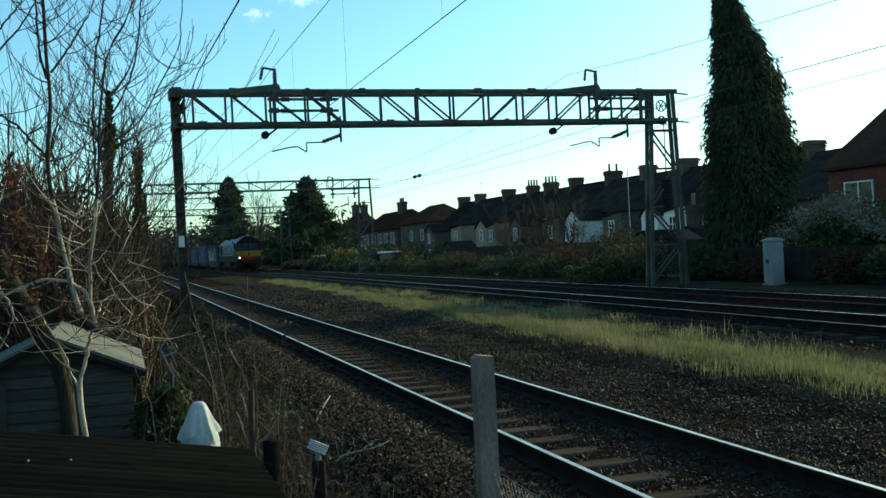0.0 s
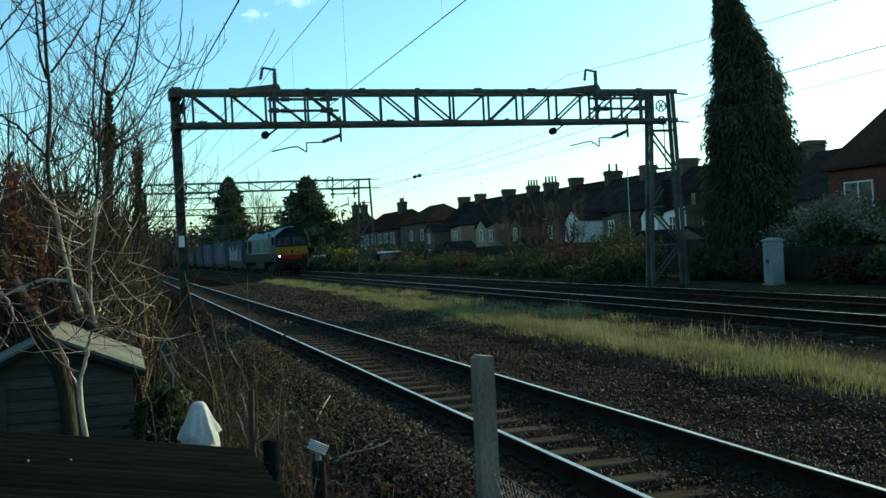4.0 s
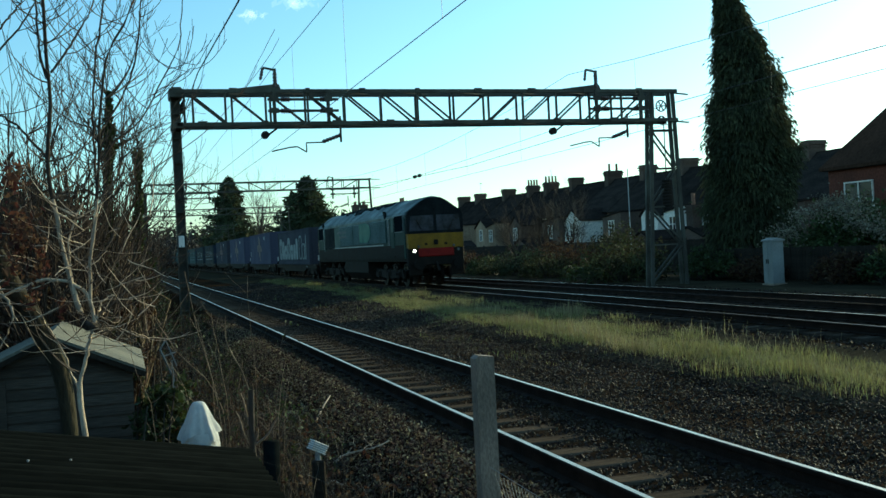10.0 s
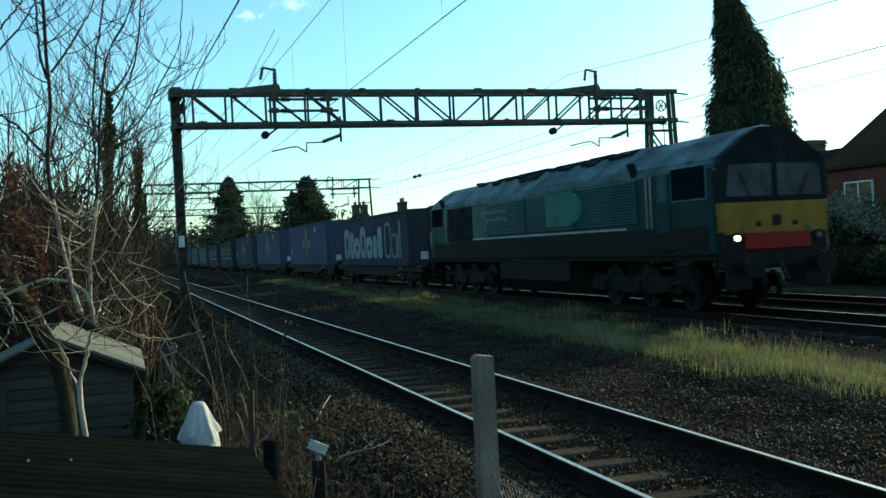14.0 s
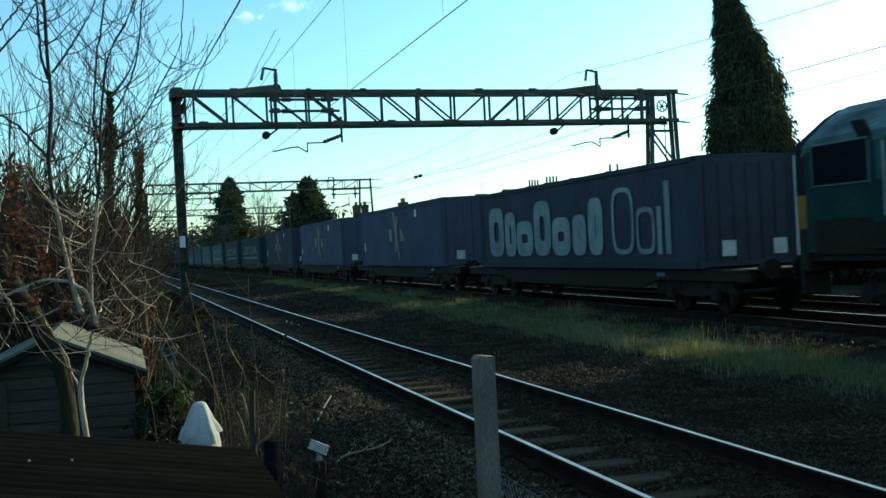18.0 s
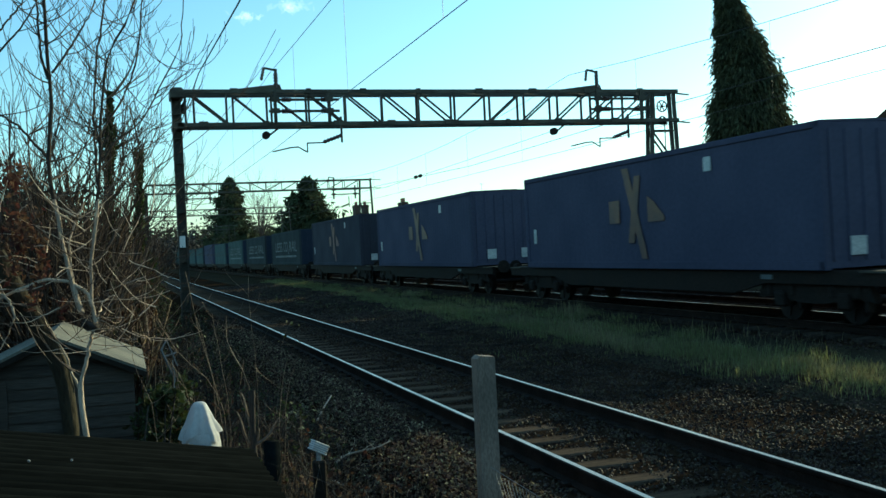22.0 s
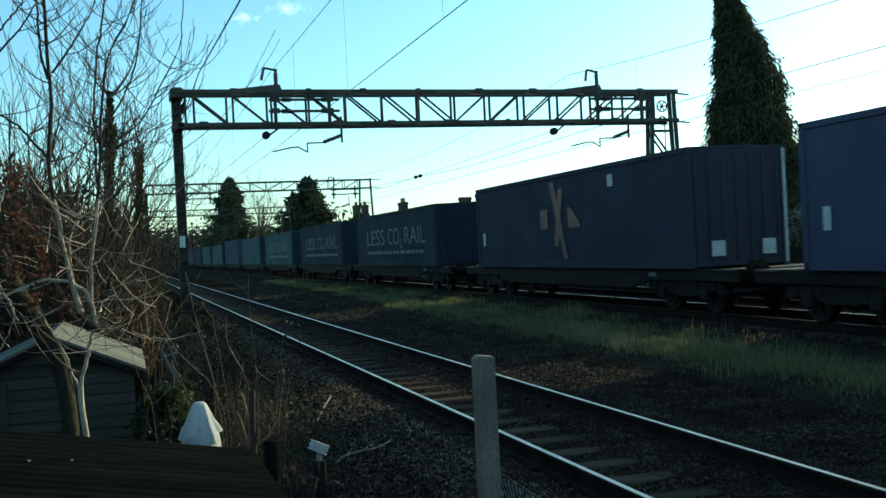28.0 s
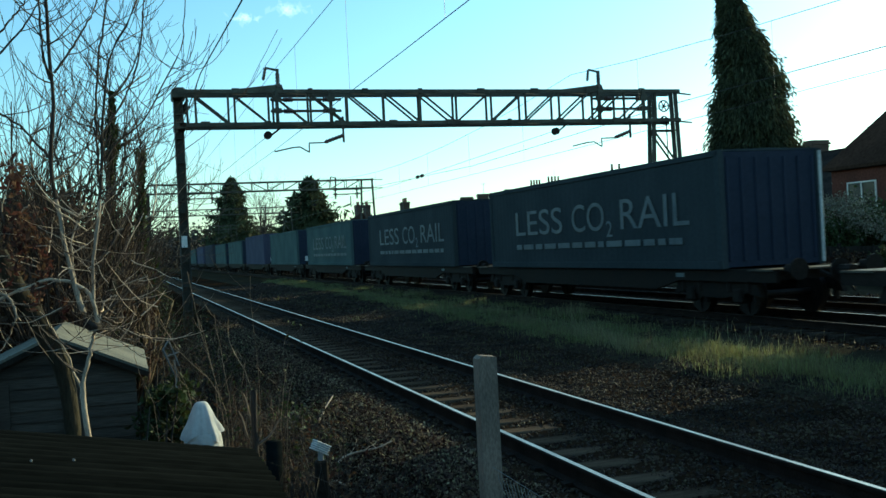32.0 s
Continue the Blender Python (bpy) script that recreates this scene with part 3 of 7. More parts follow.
        xp = c - 0.42 - 1.35 * (c > 10)
        rod(bm, (xp, -depth - 0.09, 5.69), (xp, -depth + 0.09, 5.69), 0.125, 16)
        rod(bm, (xp + 0.12, -depth, 5.7), (xp + 0.42, -depth, 5.92), 0.03, 6)
        part("pulley", bm, M["black_metal"], tr, "dark round weight below the girder")
    return tr


portal(33.0, True, "green-grey steel lattice portal spanning three tracks")
for yy in (80.0, 122.0, 185.0):
    portal(yy, False, "distant steel lattice portal over the tracks", 7.6, 6.92, 1.9 if yy < 100 else 1.5, 18.6)


# ---- wires ----
def wire(name, label, pts, r=0.009, droppers=None):
    lines = np.array(pts, float)[None]
    V, F = tubes(lines, np.full(lines.shape[:2], r), 5)
    ob = part_np(name, V, F, M["wire"])
    tagged(ob, label, "overhead wire", "wires over the tracks")
    for p, q in droppers or ():
        bm = nb()
        rod(bm, p, q, 0.004, 4)
        part("dropper", bm, M["wire"], ob)
    return ob


SUPPORTS = [-16.0, 33.0, 80.0, 122.0, 185.0]


def span_line(x_of, z_of, n=10):
    pts = []
    for a, b in zip(SUPPORTS, SUPPORTS[1:]):
        for k in range(n):
            f = k / n
            pts.append((x_of(a) * (1 - f) + x_of(b) * f, a + (b - a) * f, z_of(f)))
    return pts + [(x_of(SUPPORTS[-1]), SUPPORTS[-1], z_of(1.0))]


for c, xs, zc in ((4.72, 0.0, 5.25), (15.4, 0.0, 5.1)):
    dip = 0.28 if c < 10 else 1.05
    sag = lambda f: 7.75 - 4 * dip * f * (1 - f)
    xoff = lambda y: c + 0.12 * (1 if int(abs(y)) % 2 else -1)
    drops = []
    for a, b in zip(SUPPORTS[:3], SUPPORTS[1:4]):
        for f in (0.1, 0.24, 0.38, 0.5, 0.62, 0.76, 0.9):
            x = xoff(a) * (1 - f) + xoff(b) * f
            y = a + (b - a) * f
            drops.append(((x, y, sag(f)), (x, y, zc)))
    wire("catenary_wire", "dark sagging catenary wire with droppers", span_line(xoff, sag), 0.009, drops)
    wire("contact_wire", "dark taut contact wire over the track", span_line(xoff, lambda f: zc), 0.008)
wire("feeder_wire", "thick dark feeder wire along the portals", [(19.72, -30, 6.5), (19.72, 5, 6.45), (19.72, 20, 6.6), (19.72, 32.9, 6.72), (19.72, 56, 6.5), (19.72, 80, 7.0)], 0.014)
wire("feeder_wire", "dark feeder wire above the near mast", [(2.75, -16, 7.8), (2.75, 0, 7.1), (2.7, 12, 7.1), (2.65, 22, 7.3), (2.6, 33, 7.75), (2.5, 56, 7.0), (2.4, 80, 7.7)], 0.02)
wire("return_wire", "thin dark wire running to the round weight", [(14.54, 32.6, 5.69), (14.5, 44, 5.52), (14.5, 56, 5.4), (14.5, 80, 6.0)], 0.009)
wire("return_wire", "thin dark wire running to the round weight", [(4.6, 32.6, 5.69), (4.5, 44, 5.72), (4.4, 56, 5.8), (4.4, 80, 6.4)], 0.009)


# small insulators let into the wire beyond the portal
for y in (48.9, 49.7):
    bm = nb()
    stack_of_sheds(bm, (14.5, y - 0.15, 5.47), (14.5, y + 0.15, 5.465), 0.09, 3)
    tagged(part("wire_insulator", bm, M["insulator"]), "small dark insulator set into the wire", "insulator", "insulators in the wire")

# ---- the train ----
MOVING = []      # (thing, distance behind the nose)
ROLLING = []     # (wheelset, its place on the bogie, radius)
GREY_TOP = 0.1   # height of the main line's rails


def wheelset_parts(r):
    bm = nb()
    for s in (-1, 1):
        rod(bm, (s * 0.68, 0, 0), (s * 0.82, 0, 0), r, 24)
        rod(bm, (s * 0.66, 0, 0), (s * 0.69, 0, 0), r + 0.028, 24)
        rod(bm, (s * 0.8, 0, 0), (s * 0.86, 0, 0), r * 0.35, 12)
        for k in range(6):
            a = k * math.pi / 3
            box(bm, (0, 0, 0), (0.02, 0.05, r * 0.55), 0, pose(s * 0.83, math.sin(a) * r * 0.55, math.cos(a) * r * 0.55, math.degrees(-a)))
    rod(bm, (-0.7, 0, 0), (0.7, 0, 0), 0.085, 10)
    return bm


def bogie(owner, y, axles, r, wide, name="bogie"):
    """A bogie with side frames, springs and keyed wheelsets."""
    bm = nb()
    length = max(axles) - min(axles) + 1.5
    for s in (-1, 1):
        prism(bm, [(-length / 2, 0.42), (-length / 2 + 0.2, 0.78), (length / 2 - 0.2, 0.78), (length / 2, 0.42), (length / 2 - 0.5, 0.48), (0.3, 0.36), (-0.3, 0.36), (-length / 2 + 0.5, 0.48)], "x", s * wide - 0.06, s * wide + 0.06)
        for a in axles:
            box(bm, (s * (wide + 0.07), a, r), (0.16, 0.3, 0.3), 0.04)
            for d in (-0.34, 0.34):
                rod(bm, (s * (wide + 0.02), a + d, 0.5), (s * (wide + 0.02), a + d, 0.84), 0.09, 8)
            box(bm, (s * (wide - 0.02), a - r - 0.07, 0.42), (0.12, 0.08, 0.34), 0.01)
    box(bm, (0, 0, 0.62), (2 * wide, 0.5, 0.24))
    bg = part(name, bm, M["black_metal"], owner, "black bogie frame with coil springs")
    bg.matrix_local = pose(0, y, 0)
    for a in axles:
        ws = part("wheelset", wheelset_parts(r), M["wheel"], bg, "rusty wheels on one axle")
        ws.matrix_local = pose(0, a, r)
        ROLLING.append((ws, (0, a, r), r))
    return bg


LOCO_PROFILE = [(-1.3, 1.3), (-1.3, 3.05), (-1.29, 3.18), (-1.2, 3.32), (-0.62, 3.76), (-0.3, 3.93), (0.0, 3.98), (0.3, 3.93), (0.62, 3.76), (1.2, 3.32), (1.29, 3.18), (1.3, 3.05), (1.3, 1.3)]


def locomotive():
    lo = thing("locomotive", "dark blue-green diesel freight locomotive with yellow nose, headlight lit", "locomotive", (T2, 110, GREY_TOP))
    MOVING.append((lo, 0.0))
    L = 20.6
    N, B, Y = M["navy"], M["black_metal"], M["yellow"]
    # side walls and the space between, then the roof
    bm = nb()
    box(bm, (0, L / 2, 2.2), (2.60, L - 0.5, 1.85), 0.03)
    part("body", bm, N, lo, "dark blue-green side wall")
    bm = nb()
    rings = []
    for y, sx, dz in ((0.02, 0.97, -0.06), (0.3, 1.0, 0.0), (4.2, 1.0, 0.0), (4.3, 0.99, 0.03), (16.4, 0.99, 0.03), (16.5, 1.0, 0.0), (20.3, 1.0, 0.0), (20.58, 0.97, -0.06)):
        rings.append([bm.verts.new((x * sx, y, z + dz)) for x, z in LOCO_PROFILE[1:-1]])
    for a, b in zip(rings, rings[1:]):
        for i in range(len(a) - 1):
            bm.faces.new((a[i], b[i], b[i + 1], a[i + 1]))
    bm.faces.new(rings[0])
    bm.faces.new(rings[-1][::-1])
    part("roof", bm, M["loco_roof"], lo, "grimy pale blue-grey ridged roof")
    # roof gear
    bm = nb()
    rg = random.Random(6)
    for y, l, w in ((5.6, 1.2, 0.58), (7.1, 1.5, 0.72), (9.2, 2.2, 0.62), (11.9, 2.4, 0.75), (14.3, 1.9, 0.6), (16.6, 1.2, 0.5)):
        box(bm, (0, y, 3.86), (w * 1.1, l, 0.26), 0.03)
        for s in (-1, 1):
            n = max(2, int(l / 0.42))
            for k in range(n):
                e = w + rg.uniform(-0.22, 0.12)
                prism(bm, [(s * 0.3, 3.9), (s * 0.3, 3.985), (s * e, 3.56 + (1.0 - e) * 0.78), (s * e, 3.5 + (1.0 - e) * 0.78)], "y", y - l / 2 + l * k / n, y - l / 2 + l * (k + 1) / n - 0.03)
    rod(bm, (0, 10.8, 3.7), (0, 10.8, 4.0), 0.17, 10)
    part("roof_vent", bm, M["grille"], lo, "dark roof vents and exhaust")
    for s in (-1, 1):
        for y0, y1 in ((3.5, 3.75), (18.6, 18.85)):
            bm = nb()
            prism(bm, [(y0, 3.14), (y1, 3.14), (y1 + 0.22, 3.5), (y0 + 0.22, 3.5)], "x", s * 1.21, s * 1.31)
            part("roof_notch", bm, M["grille"], lo)
        # louvred panels
        for y0, n in ((3.5, 2), (7.0, 2), (10.5, 1)):
            bm = nb()
            w = 3.4 if n == 2 else 3.3
            for k in range(15):
                z = 2.04 + k * 0.07
                prism(bm, [(s * 1.29, z), (s * 1.338, z + 0.008), (s * 1.338, z + 0.022), (s * 1.312, z + 0.06), (s * 1.29, z + 0.06)], "y", y0, y0 + w)
            part("louvre_panel", bm, M["louvre"], lo, "grey-green horizontal louvres")
        bm = nb()
        box(bm, (s * 1.312, 16.75, 2.5), (0.02, 2.7, 1.2), 0.005)
        part("side_grille", bm, M["grille"], lo, "black square intake grille")
        bm = nb()
        box(bm, (s * 1.312, 10.8, 1.93), (0.02, 13.4, 0.055))
        part("stripe", bm, M["grey_line"], lo, "thin pale stripe along the sill")
        bm = nb()
        box(bm, (s * 1.303, 10.3, 1.575), (0.012, 19.6, 0.61))
        part("lower_side", bm, B, lo, "grimy black lower side")
        bm = nb()
        box(bm, (s * 1.306, 14.6, 2.5), (0.016, 1.45, 1.1), 0.004)
        part("side_panel", bm, M["louvre"], lo, "plain grey-green side panel")
        # cab side window with frame, door with handrails at each end
        for y, d in ((0.7, 1), (19.9, -1)):
            bm = nb()
            box(bm, (s * 1.305, y + 0.52 * d, 2.83), (0.03, 1.46, 0.76), 0.01)
            win = part("cab_window", bm, M["faded_mark"], lo, "grey-framed cab side window")
            bm = nb()
            box(bm, (s * 1.312, y + 0.52 * d, 2.83), (0.028, 1.38, 0.69), 0.004)
            part("pane", bm, M["cab_glass"], win)
            bm = nb()
            box(bm, (s * 1.305, y + 1.62 * d, 2.45), (0.03, 0.62, 1.35), 0.01)
            door = part("cab_door", bm, N, lo)
            bm = nb()
            box(bm, (s * 1.315, y + 1.62 * d, 2.8), (0.025, 0.4, 0.62), 0.004)
            part("pane", bm, M["louvre"], door, "blue-green door panel")
            for e in (0.42, 0.62) if d > 0 else (-0.02,):
                bm = nb()
                rod(bm, (s * 1.36, y + (1.65 + e) * d, 1.9), (s * 1.36, y + (1.65 + e) * d, 3.1), 0.016, 6)
                part("handrail", bm, M["grey_line"], lo, "pale handrail")
            for k in range(3):
                bm = nb()
                box(bm, (s * 1.2, y + 1.5 * d, 0.62 + k * 0.38), (0.3, 0.5, 0.05))
                part("cab_step", bm, B, lo)
    # underframe, tank
    bm = nb()
    box(bm, (0, L / 2, 1.32), (2.5, L - 0.6, 0.36), 0.02)
    for s in (-1, 1):
        box(bm, (s * 1.24, L / 2, 1.55), (0.08, L - 0.8, 0.3))
    part("underframe", bm, B, lo, "black underframe")
    bm = nb()
    prism(bm, [(-1.25, 1.15), (1.25, 1.15), (1.25, 0.6), (0.95, 0.28), (-0.95, 0.28), (-1.25, 0.6)], "y", 7.6, 13.0)
    part("fuel_tank", bm, B, lo, "black fuel tank between the bogies")
    bogie(lo, 3.9, (-1.85, 0.0, 1.85), 0.53, 1.08)
    bogie(lo, 16.7, (-1.85, 0.0, 1.85), 0.53, 1.08)
    # both noses: upright lower face and slightly raked screen
    for d, y0 in ((1, 0.0), (-1, L)):
        f = lambda v: y0 + d * v
        for s in (-1, 1):
            bm = nb()
            prism(bm, [(s * 0.07, 2.46), (s * 1.17, 2.46), (s * 1.1, 3.12), (s * 0.07, 3.14)], "y", *sorted((f(-0.012), f(0.05))))
            scr = part("windscreen", bm, M["screen_glass"], lo, "dark slightly reflecting windscreen")
            bm = nb()
            rod(bm, (s * 0.6, f(-0.04), 2.46), (s * 0.85, f(-0.04), 2.95), 0.012, 5)
            part("wiper", bm, B, scr)
        bm = nb()
        prism(bm, [(-1.25, 1.68), (-1.27, 2.34), (1.27, 2.34), (1.25, 1.68)], "y", *sorted((f(-0.03), f(0.3))))
        part("nose_panel", bm, Y, lo, "yellow warning panel")
        bm = nb()
        prism(bm, [(-1.29, 2.34), (-1.28, 3.15), (-1.19, 3.31), (-0.62, 3.73), (-0.3, 3.9), (0.3, 3.9), (0.62, 3.73), (1.19, 3.31), (1.28, 3.15), (1.29, 2.34)], "y", *sorted((f(0.0), f(0.32))))
        part("cab_front", bm, M["grille"], lo, "black window surround")
        bm = nb()
        box(bm, (0, f(-0.02), 1.52), (1.6, 0.12, 0.36), 0.03)
        part("coupling_panel", bm, M["red"], lo, "red panel over the coupling")
        bm = nb()
        box(bm, (0, f(0.12), 1.35), (2.55, 0.3, 0.8), 0.04)
        for s in (-1, 1):
            box(bm, (s * 0.95, f(0.02), 0.78), (0.6, 0.1, 0.5), 0.02)
        part("buffer_beam", bm, B, lo)
        for s in (-1, 1):
            bm = nb()
            rod(bm, (s * 0.87, f(0.0), 1.02), (s * 0.87, f(-0.42), 1.02), 0.13, 12)
            rod(bm, (s * 0.87, f(-0.4), 1.02), (s * 0.87, f(-0.46), 1.02), 0.25, 16)
            part("buffer", bm, B, lo, "round black buffer")
            bm = nb()
            rod(bm, (s * 1.0, f(-0.02), 1.6), (s * 1.0, f(-0.07), 1.6), 0.12, 16)
            part("headlight_housing", bm, B, lo)
            bm = nb()
            rod(bm, (s * 1.0, f(-0.05), 1.6), (s * 1.0, f(-0.085), 1.6), 0.06, 16)
            part("headlight", bm, M["lamp_glow"] if (s < 0 and d > 0) else M["lamp_off"], lo, "glowing headlight" if (s < 0 and d > 0) else "unlit headlight")
            bm = nb()
            rod(bm, (s * 0.8, f(-0.03), 1.78), (s * 0.8, f(-0.07), 1.78), 0.055, 12)
            part("marker_light", bm, M["lamp_off"], lo)
        bm = nb()
        bar(bm, (0, f(-0.05), 1.1), (0, f(-0.35), 0.7), 0.09, 0.06)
        part("screw_coupling", bm, B, lo)
        bm = nb()
        rod(bm, (0, f(-0.03), 3.5), (0, f(-0.06), 3.5), 0.07, 10)
        part("top_light", bm, M["grille"], lo)
        bm = nb()
        for sx in (-0.45, 0.45):
            box(bm, (sx, f(-0.035), 1.88), (0.12, 0.03, 0.1), 0.01)
        box(bm, (0, f(-0.035), 1.95), (0.2, 0.03, 0.22), 0.02)
        part("nose_socket", bm, B, lo)
    # plain swoosh and unreadable lines on the louvres
    for s in (-1, 1):
        bm = nb()
        pr = [(8.9, 2.12), (8.9, 3.08), (7.3, 3.08), (6.8, 2.98), (6.5, 2.78), (6.4, 2.6), (6.5, 2.42), (6.8, 2.22), (7.3, 2.12)]
        prism(bm, pr, "x", *sorted((s * 1.325, s * 1.3395)))
        part("emblem", bm, M["teal_logo"], lo, "plain teal green emblem patch")
        bm = nb()
        for z, w in ((2.78, 2.2), (2.52, 1.7)):
            x = 12.1
            while x < 12.1 + w:
                box(bm, (s * 1.342, x, z), (0.012, 0.2, 0.13))
                x += 0.27
        part("line_of_marks", bm, M["faded_mark"], lo, "two rows of pale marks")
    return lo


locomotive()

# ---- wagons and containers ----
BOX_L, BOX_W, DECK = 13.7, 2.54, 0.98


def letters(text, width, height, material, parent, label, at, turn):
    """A word in the built-in font, brought to a width and height."""
    cu = bpy.data.curves.new("lettering", "FONT")
    cu.body, cu.size = text, 1.0
    tmp = bpy.data.objects.new("lettering", cu)
    me = bpy.data.meshes.new_from_object(tmp)
    bpy.data.objects.remove(tmp)
    lo = [min(v.co[i] for v in me.vertices) for i in (0, 1)]
    hi = [max(v.co[i] for v in me.vertices) for i in (0, 1)]
    for v in me.vertices:
        v.co = ((v.co.x - lo[0]) * width / (hi[0] - lo[0]), (v.co.y - lo[1]) * height / (hi[1] - lo[1]), 0)
    ob = finish(new("lettering", me), material, parent, label)
    ob.matrix_local = Matrix.Translation(at) @ turn
    return ob


def frame_ring(bm, x, y, z, w, h, t):
    """A rounded upright ring, or a plain bar where it is too narrow to be open."""
    n = 20
    rim = []
    for q in (0.0, t):
        a, b = w / 2 - q, h / 2 - q
        if a < 0.02 or b < 0.02:
            box(bm, (x, y, z), (0.008, w, h))
            return
        ring = []
        for k in range(n):
            u = 2 * math.pi * k / n
            cu, su = math.cos(u), math.sin(u)
            ring.append((y + a * math.copysign(abs(cu) ** 0.55, cu), z + b * math.copysign(abs(su) ** 0.55, su)))
        rim.append(ring)
    for dx in (-0.004, 0.004):
        for k in range(n):
            j = (k + 1) % n
            bm.faces.new([bm.verts.new((x + dx, *p)) for p in (rim[0][k], rim[0][j], rim[1][j], rim[1][k])])


def wagon(s):
    w = thing("container_wagon", "low black flat wagon carrying one container", "wagon", (T2, 110 + s, GREY_TOP), "wagons of the freight train")
    MOVING.append((w, s))
    B = M["black_metal"]
    bm = nb()
    for sd in (-1, 1):
        prism(bm, [(-1.6, 0.98), (-1.6, 0.72), (2.0, 0.72), (3.0, 0.5), (11.0, 0.5), (12.0, 0.72), (15.4, 0.72), (15.4, 0.98)], "x", sd * 1.1 - 0.05, sd * 1.1 + 0.05)
    for k in range(12):
        box(bm, (0, -1.3 + k * 1.46, 0.86), (2.2, 0.14, 0.2))
    part("frame", bm, B, w, "black steel frame")
    bm = nb()
    box(bm, (0, 0, 0), (2.4, 0.8, 0.035))
    pl = part("end_platform", bm, M["steel_mast"], w, "worn pale end platform")
    pl.matrix_local = pose(0, -1.15, 0.96)
    twin(pl, "end_platform", (0, 14.95, 0.96), w)
    for y in (0.7, 13.0):
        bogie(w, y, (-0.9, 0.9), 0.42, 0.98)
    for y in (-1.6, 15.4):
        for sd in (-1, 1):
            bm = nb()
            d = -1 if y < 0 else 1
            rod(bm, (sd * 0.87, y, 0.98), (sd * 0.87, y + d * 0.34, 0.98), 0.1, 10)
            rod(bm, (sd * 0.87, y + d * 0.32, 0.98), (sd * 0.87, y + d * 0.37, 0.98), 0.21, 14)
            part("buffer", bm, B, w)
        bm = nb()
        rod(bm, (0.3, y, 0.9), (0.35, y + (-0.4 if y < 0 else 0.4), 0.5), 0.03, 6)
        rod(bm, (-0.1, y, 0.9), (-0.1, y + (-0.5 if y < 0 else 0.5), 0.75), 0.04, 6)
        part("hose", bm, B, w)
    bm = nb()
    rod(bm, (1.22, -0.9, 0.7), (1.22, -0.9, 1.15), 0.02, 6)
    rod(bm, (1.22, -0.9, 0.7), (1.05, -0.9, 0.7), 0.02, 6)
    part("brake_handle", bm, B, w)
    bm = nb()
    box(bm, (-1.153, 1.9, 0.84), (0.006, 0.36, 0.09))
    part("mark", bm, M["faded_mark"], w, "small pale mark on the frame")
    return w


def container(s, body, style, label, BOX_H, end_mat=""):
    c = thing("freight_container", label, "container", (T2, 110 + s, GREY_TOP), "containers of the freight train")
    MOVING.append((c, s))
    mt, me = M[body], M[end_mat or body]
    z0, z1 = DECK, DECK + BOX_H
    hw = BOX_W / 2
    for sd in (-1, 1):
        # pressed side sheet: shallow ribs
        bm = nb()
        n = 46
        prof = []
        for k in range(n):
            y = 0.12 + (BOX_L - 0.24) * k / (n - 1)
            prof += [(y - 0.05, 0.0), (y + 0.05, 0.0), (y + 0.09, 0.004), (y + 0.2, 0.004)] if k < n - 1 else [(y, 0.0)]
        va = [bm.verts.new((sd * (hw - 0.03 + d), y, z0 + 0.16)) for y, d in prof]
        vb = [bm.verts.new((sd * (hw - 0.03 + d), y, z1 - 0.12)) for y, d in prof]
        for i in range(len(va) - 1):
            bm.faces.new((va[i], va[i + 1], vb[i + 1], vb[i]))
        part("side_panel", bm, mt, c)
        bm = nb()
        box(bm, (sd * (hw - 0.04), BOX_L / 2, z0 + 0.08), (0.09, BOX_L, 0.17), 0.01)
        part("bottom_rail", bm, mt, c)
        bm = nb()
        box(bm, (sd * (hw - 0.04), BOX_L / 2, z1 - 0.06), (0.09, BOX_L, 0.12), 0.01)
        part("top_rail", bm, mt, c)
        for y in (0.08, BOX_L - 0.08):
            bm = nb()
            box(bm, (sd * (hw - 0.07), y, (z0 + z1) / 2), (0.15, 0.17, BOX_H + 0.01), 0.012)
            part("corner_post", bm, mt, c)
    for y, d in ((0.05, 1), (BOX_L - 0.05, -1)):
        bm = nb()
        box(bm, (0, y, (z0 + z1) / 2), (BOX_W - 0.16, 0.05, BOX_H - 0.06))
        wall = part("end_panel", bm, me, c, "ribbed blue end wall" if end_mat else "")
        rib = None
        for k in range(7):
            if rib is None:
                bm = nb()
                box(bm, (0, 0, 0), (0.06, 0.04, BOX_H - 0.3), 0.008)
                rib = part("rib", bm, me, wall)
                rib.matrix_local = pose(-1.05, y - d * 0.035, (z0 + z1) / 2)
            else:
                twin(rib, "rib", (-1.05 + k * 0.35, y - d * 0.035, (z0 + z1) / 2), wall)
    for x in (-0.55, 0.75) if style != "slogan" else ():
        bm = nb()
        box(bm, (x, -0.02, z0 + 0.42), (0.34, 0.02, 0.34), 0.003)
        part("plate", bm, M["box_mark"], c, "small white plate low on the end")
    bm = nb()
    rod(bm, (0, 0, z0 + 0.15), (0, 0, z1 - 0.15), 0.018, 6)
    lb = part("locking_bar", bm, M["grey_line"], c)
    lb.matrix_local = pose(-0.3, BOX_L + 0.03, 0)
    twin(lb, "locking_bar", (0.3, BOX_L + 0.03, 0), c)
    bm = nb()
    prism(bm, [(-hw + 0.02, z1 - 0.02), (-hw + 0.06, z1 + 0.012), (0, z1 + 0.035), (hw - 0.06, z1 + 0.012), (hw - 0.02, z1 - 0.02)], "y", 0.04, BOX_L - 0.04)
    part("roof", bm, mt, c)
    bm = nb()
    box(bm, (hw - 0.05, -0.016, (z0 + z1) / 2), (0.07, 0.03, BOX_H - 0.1), 0.006)
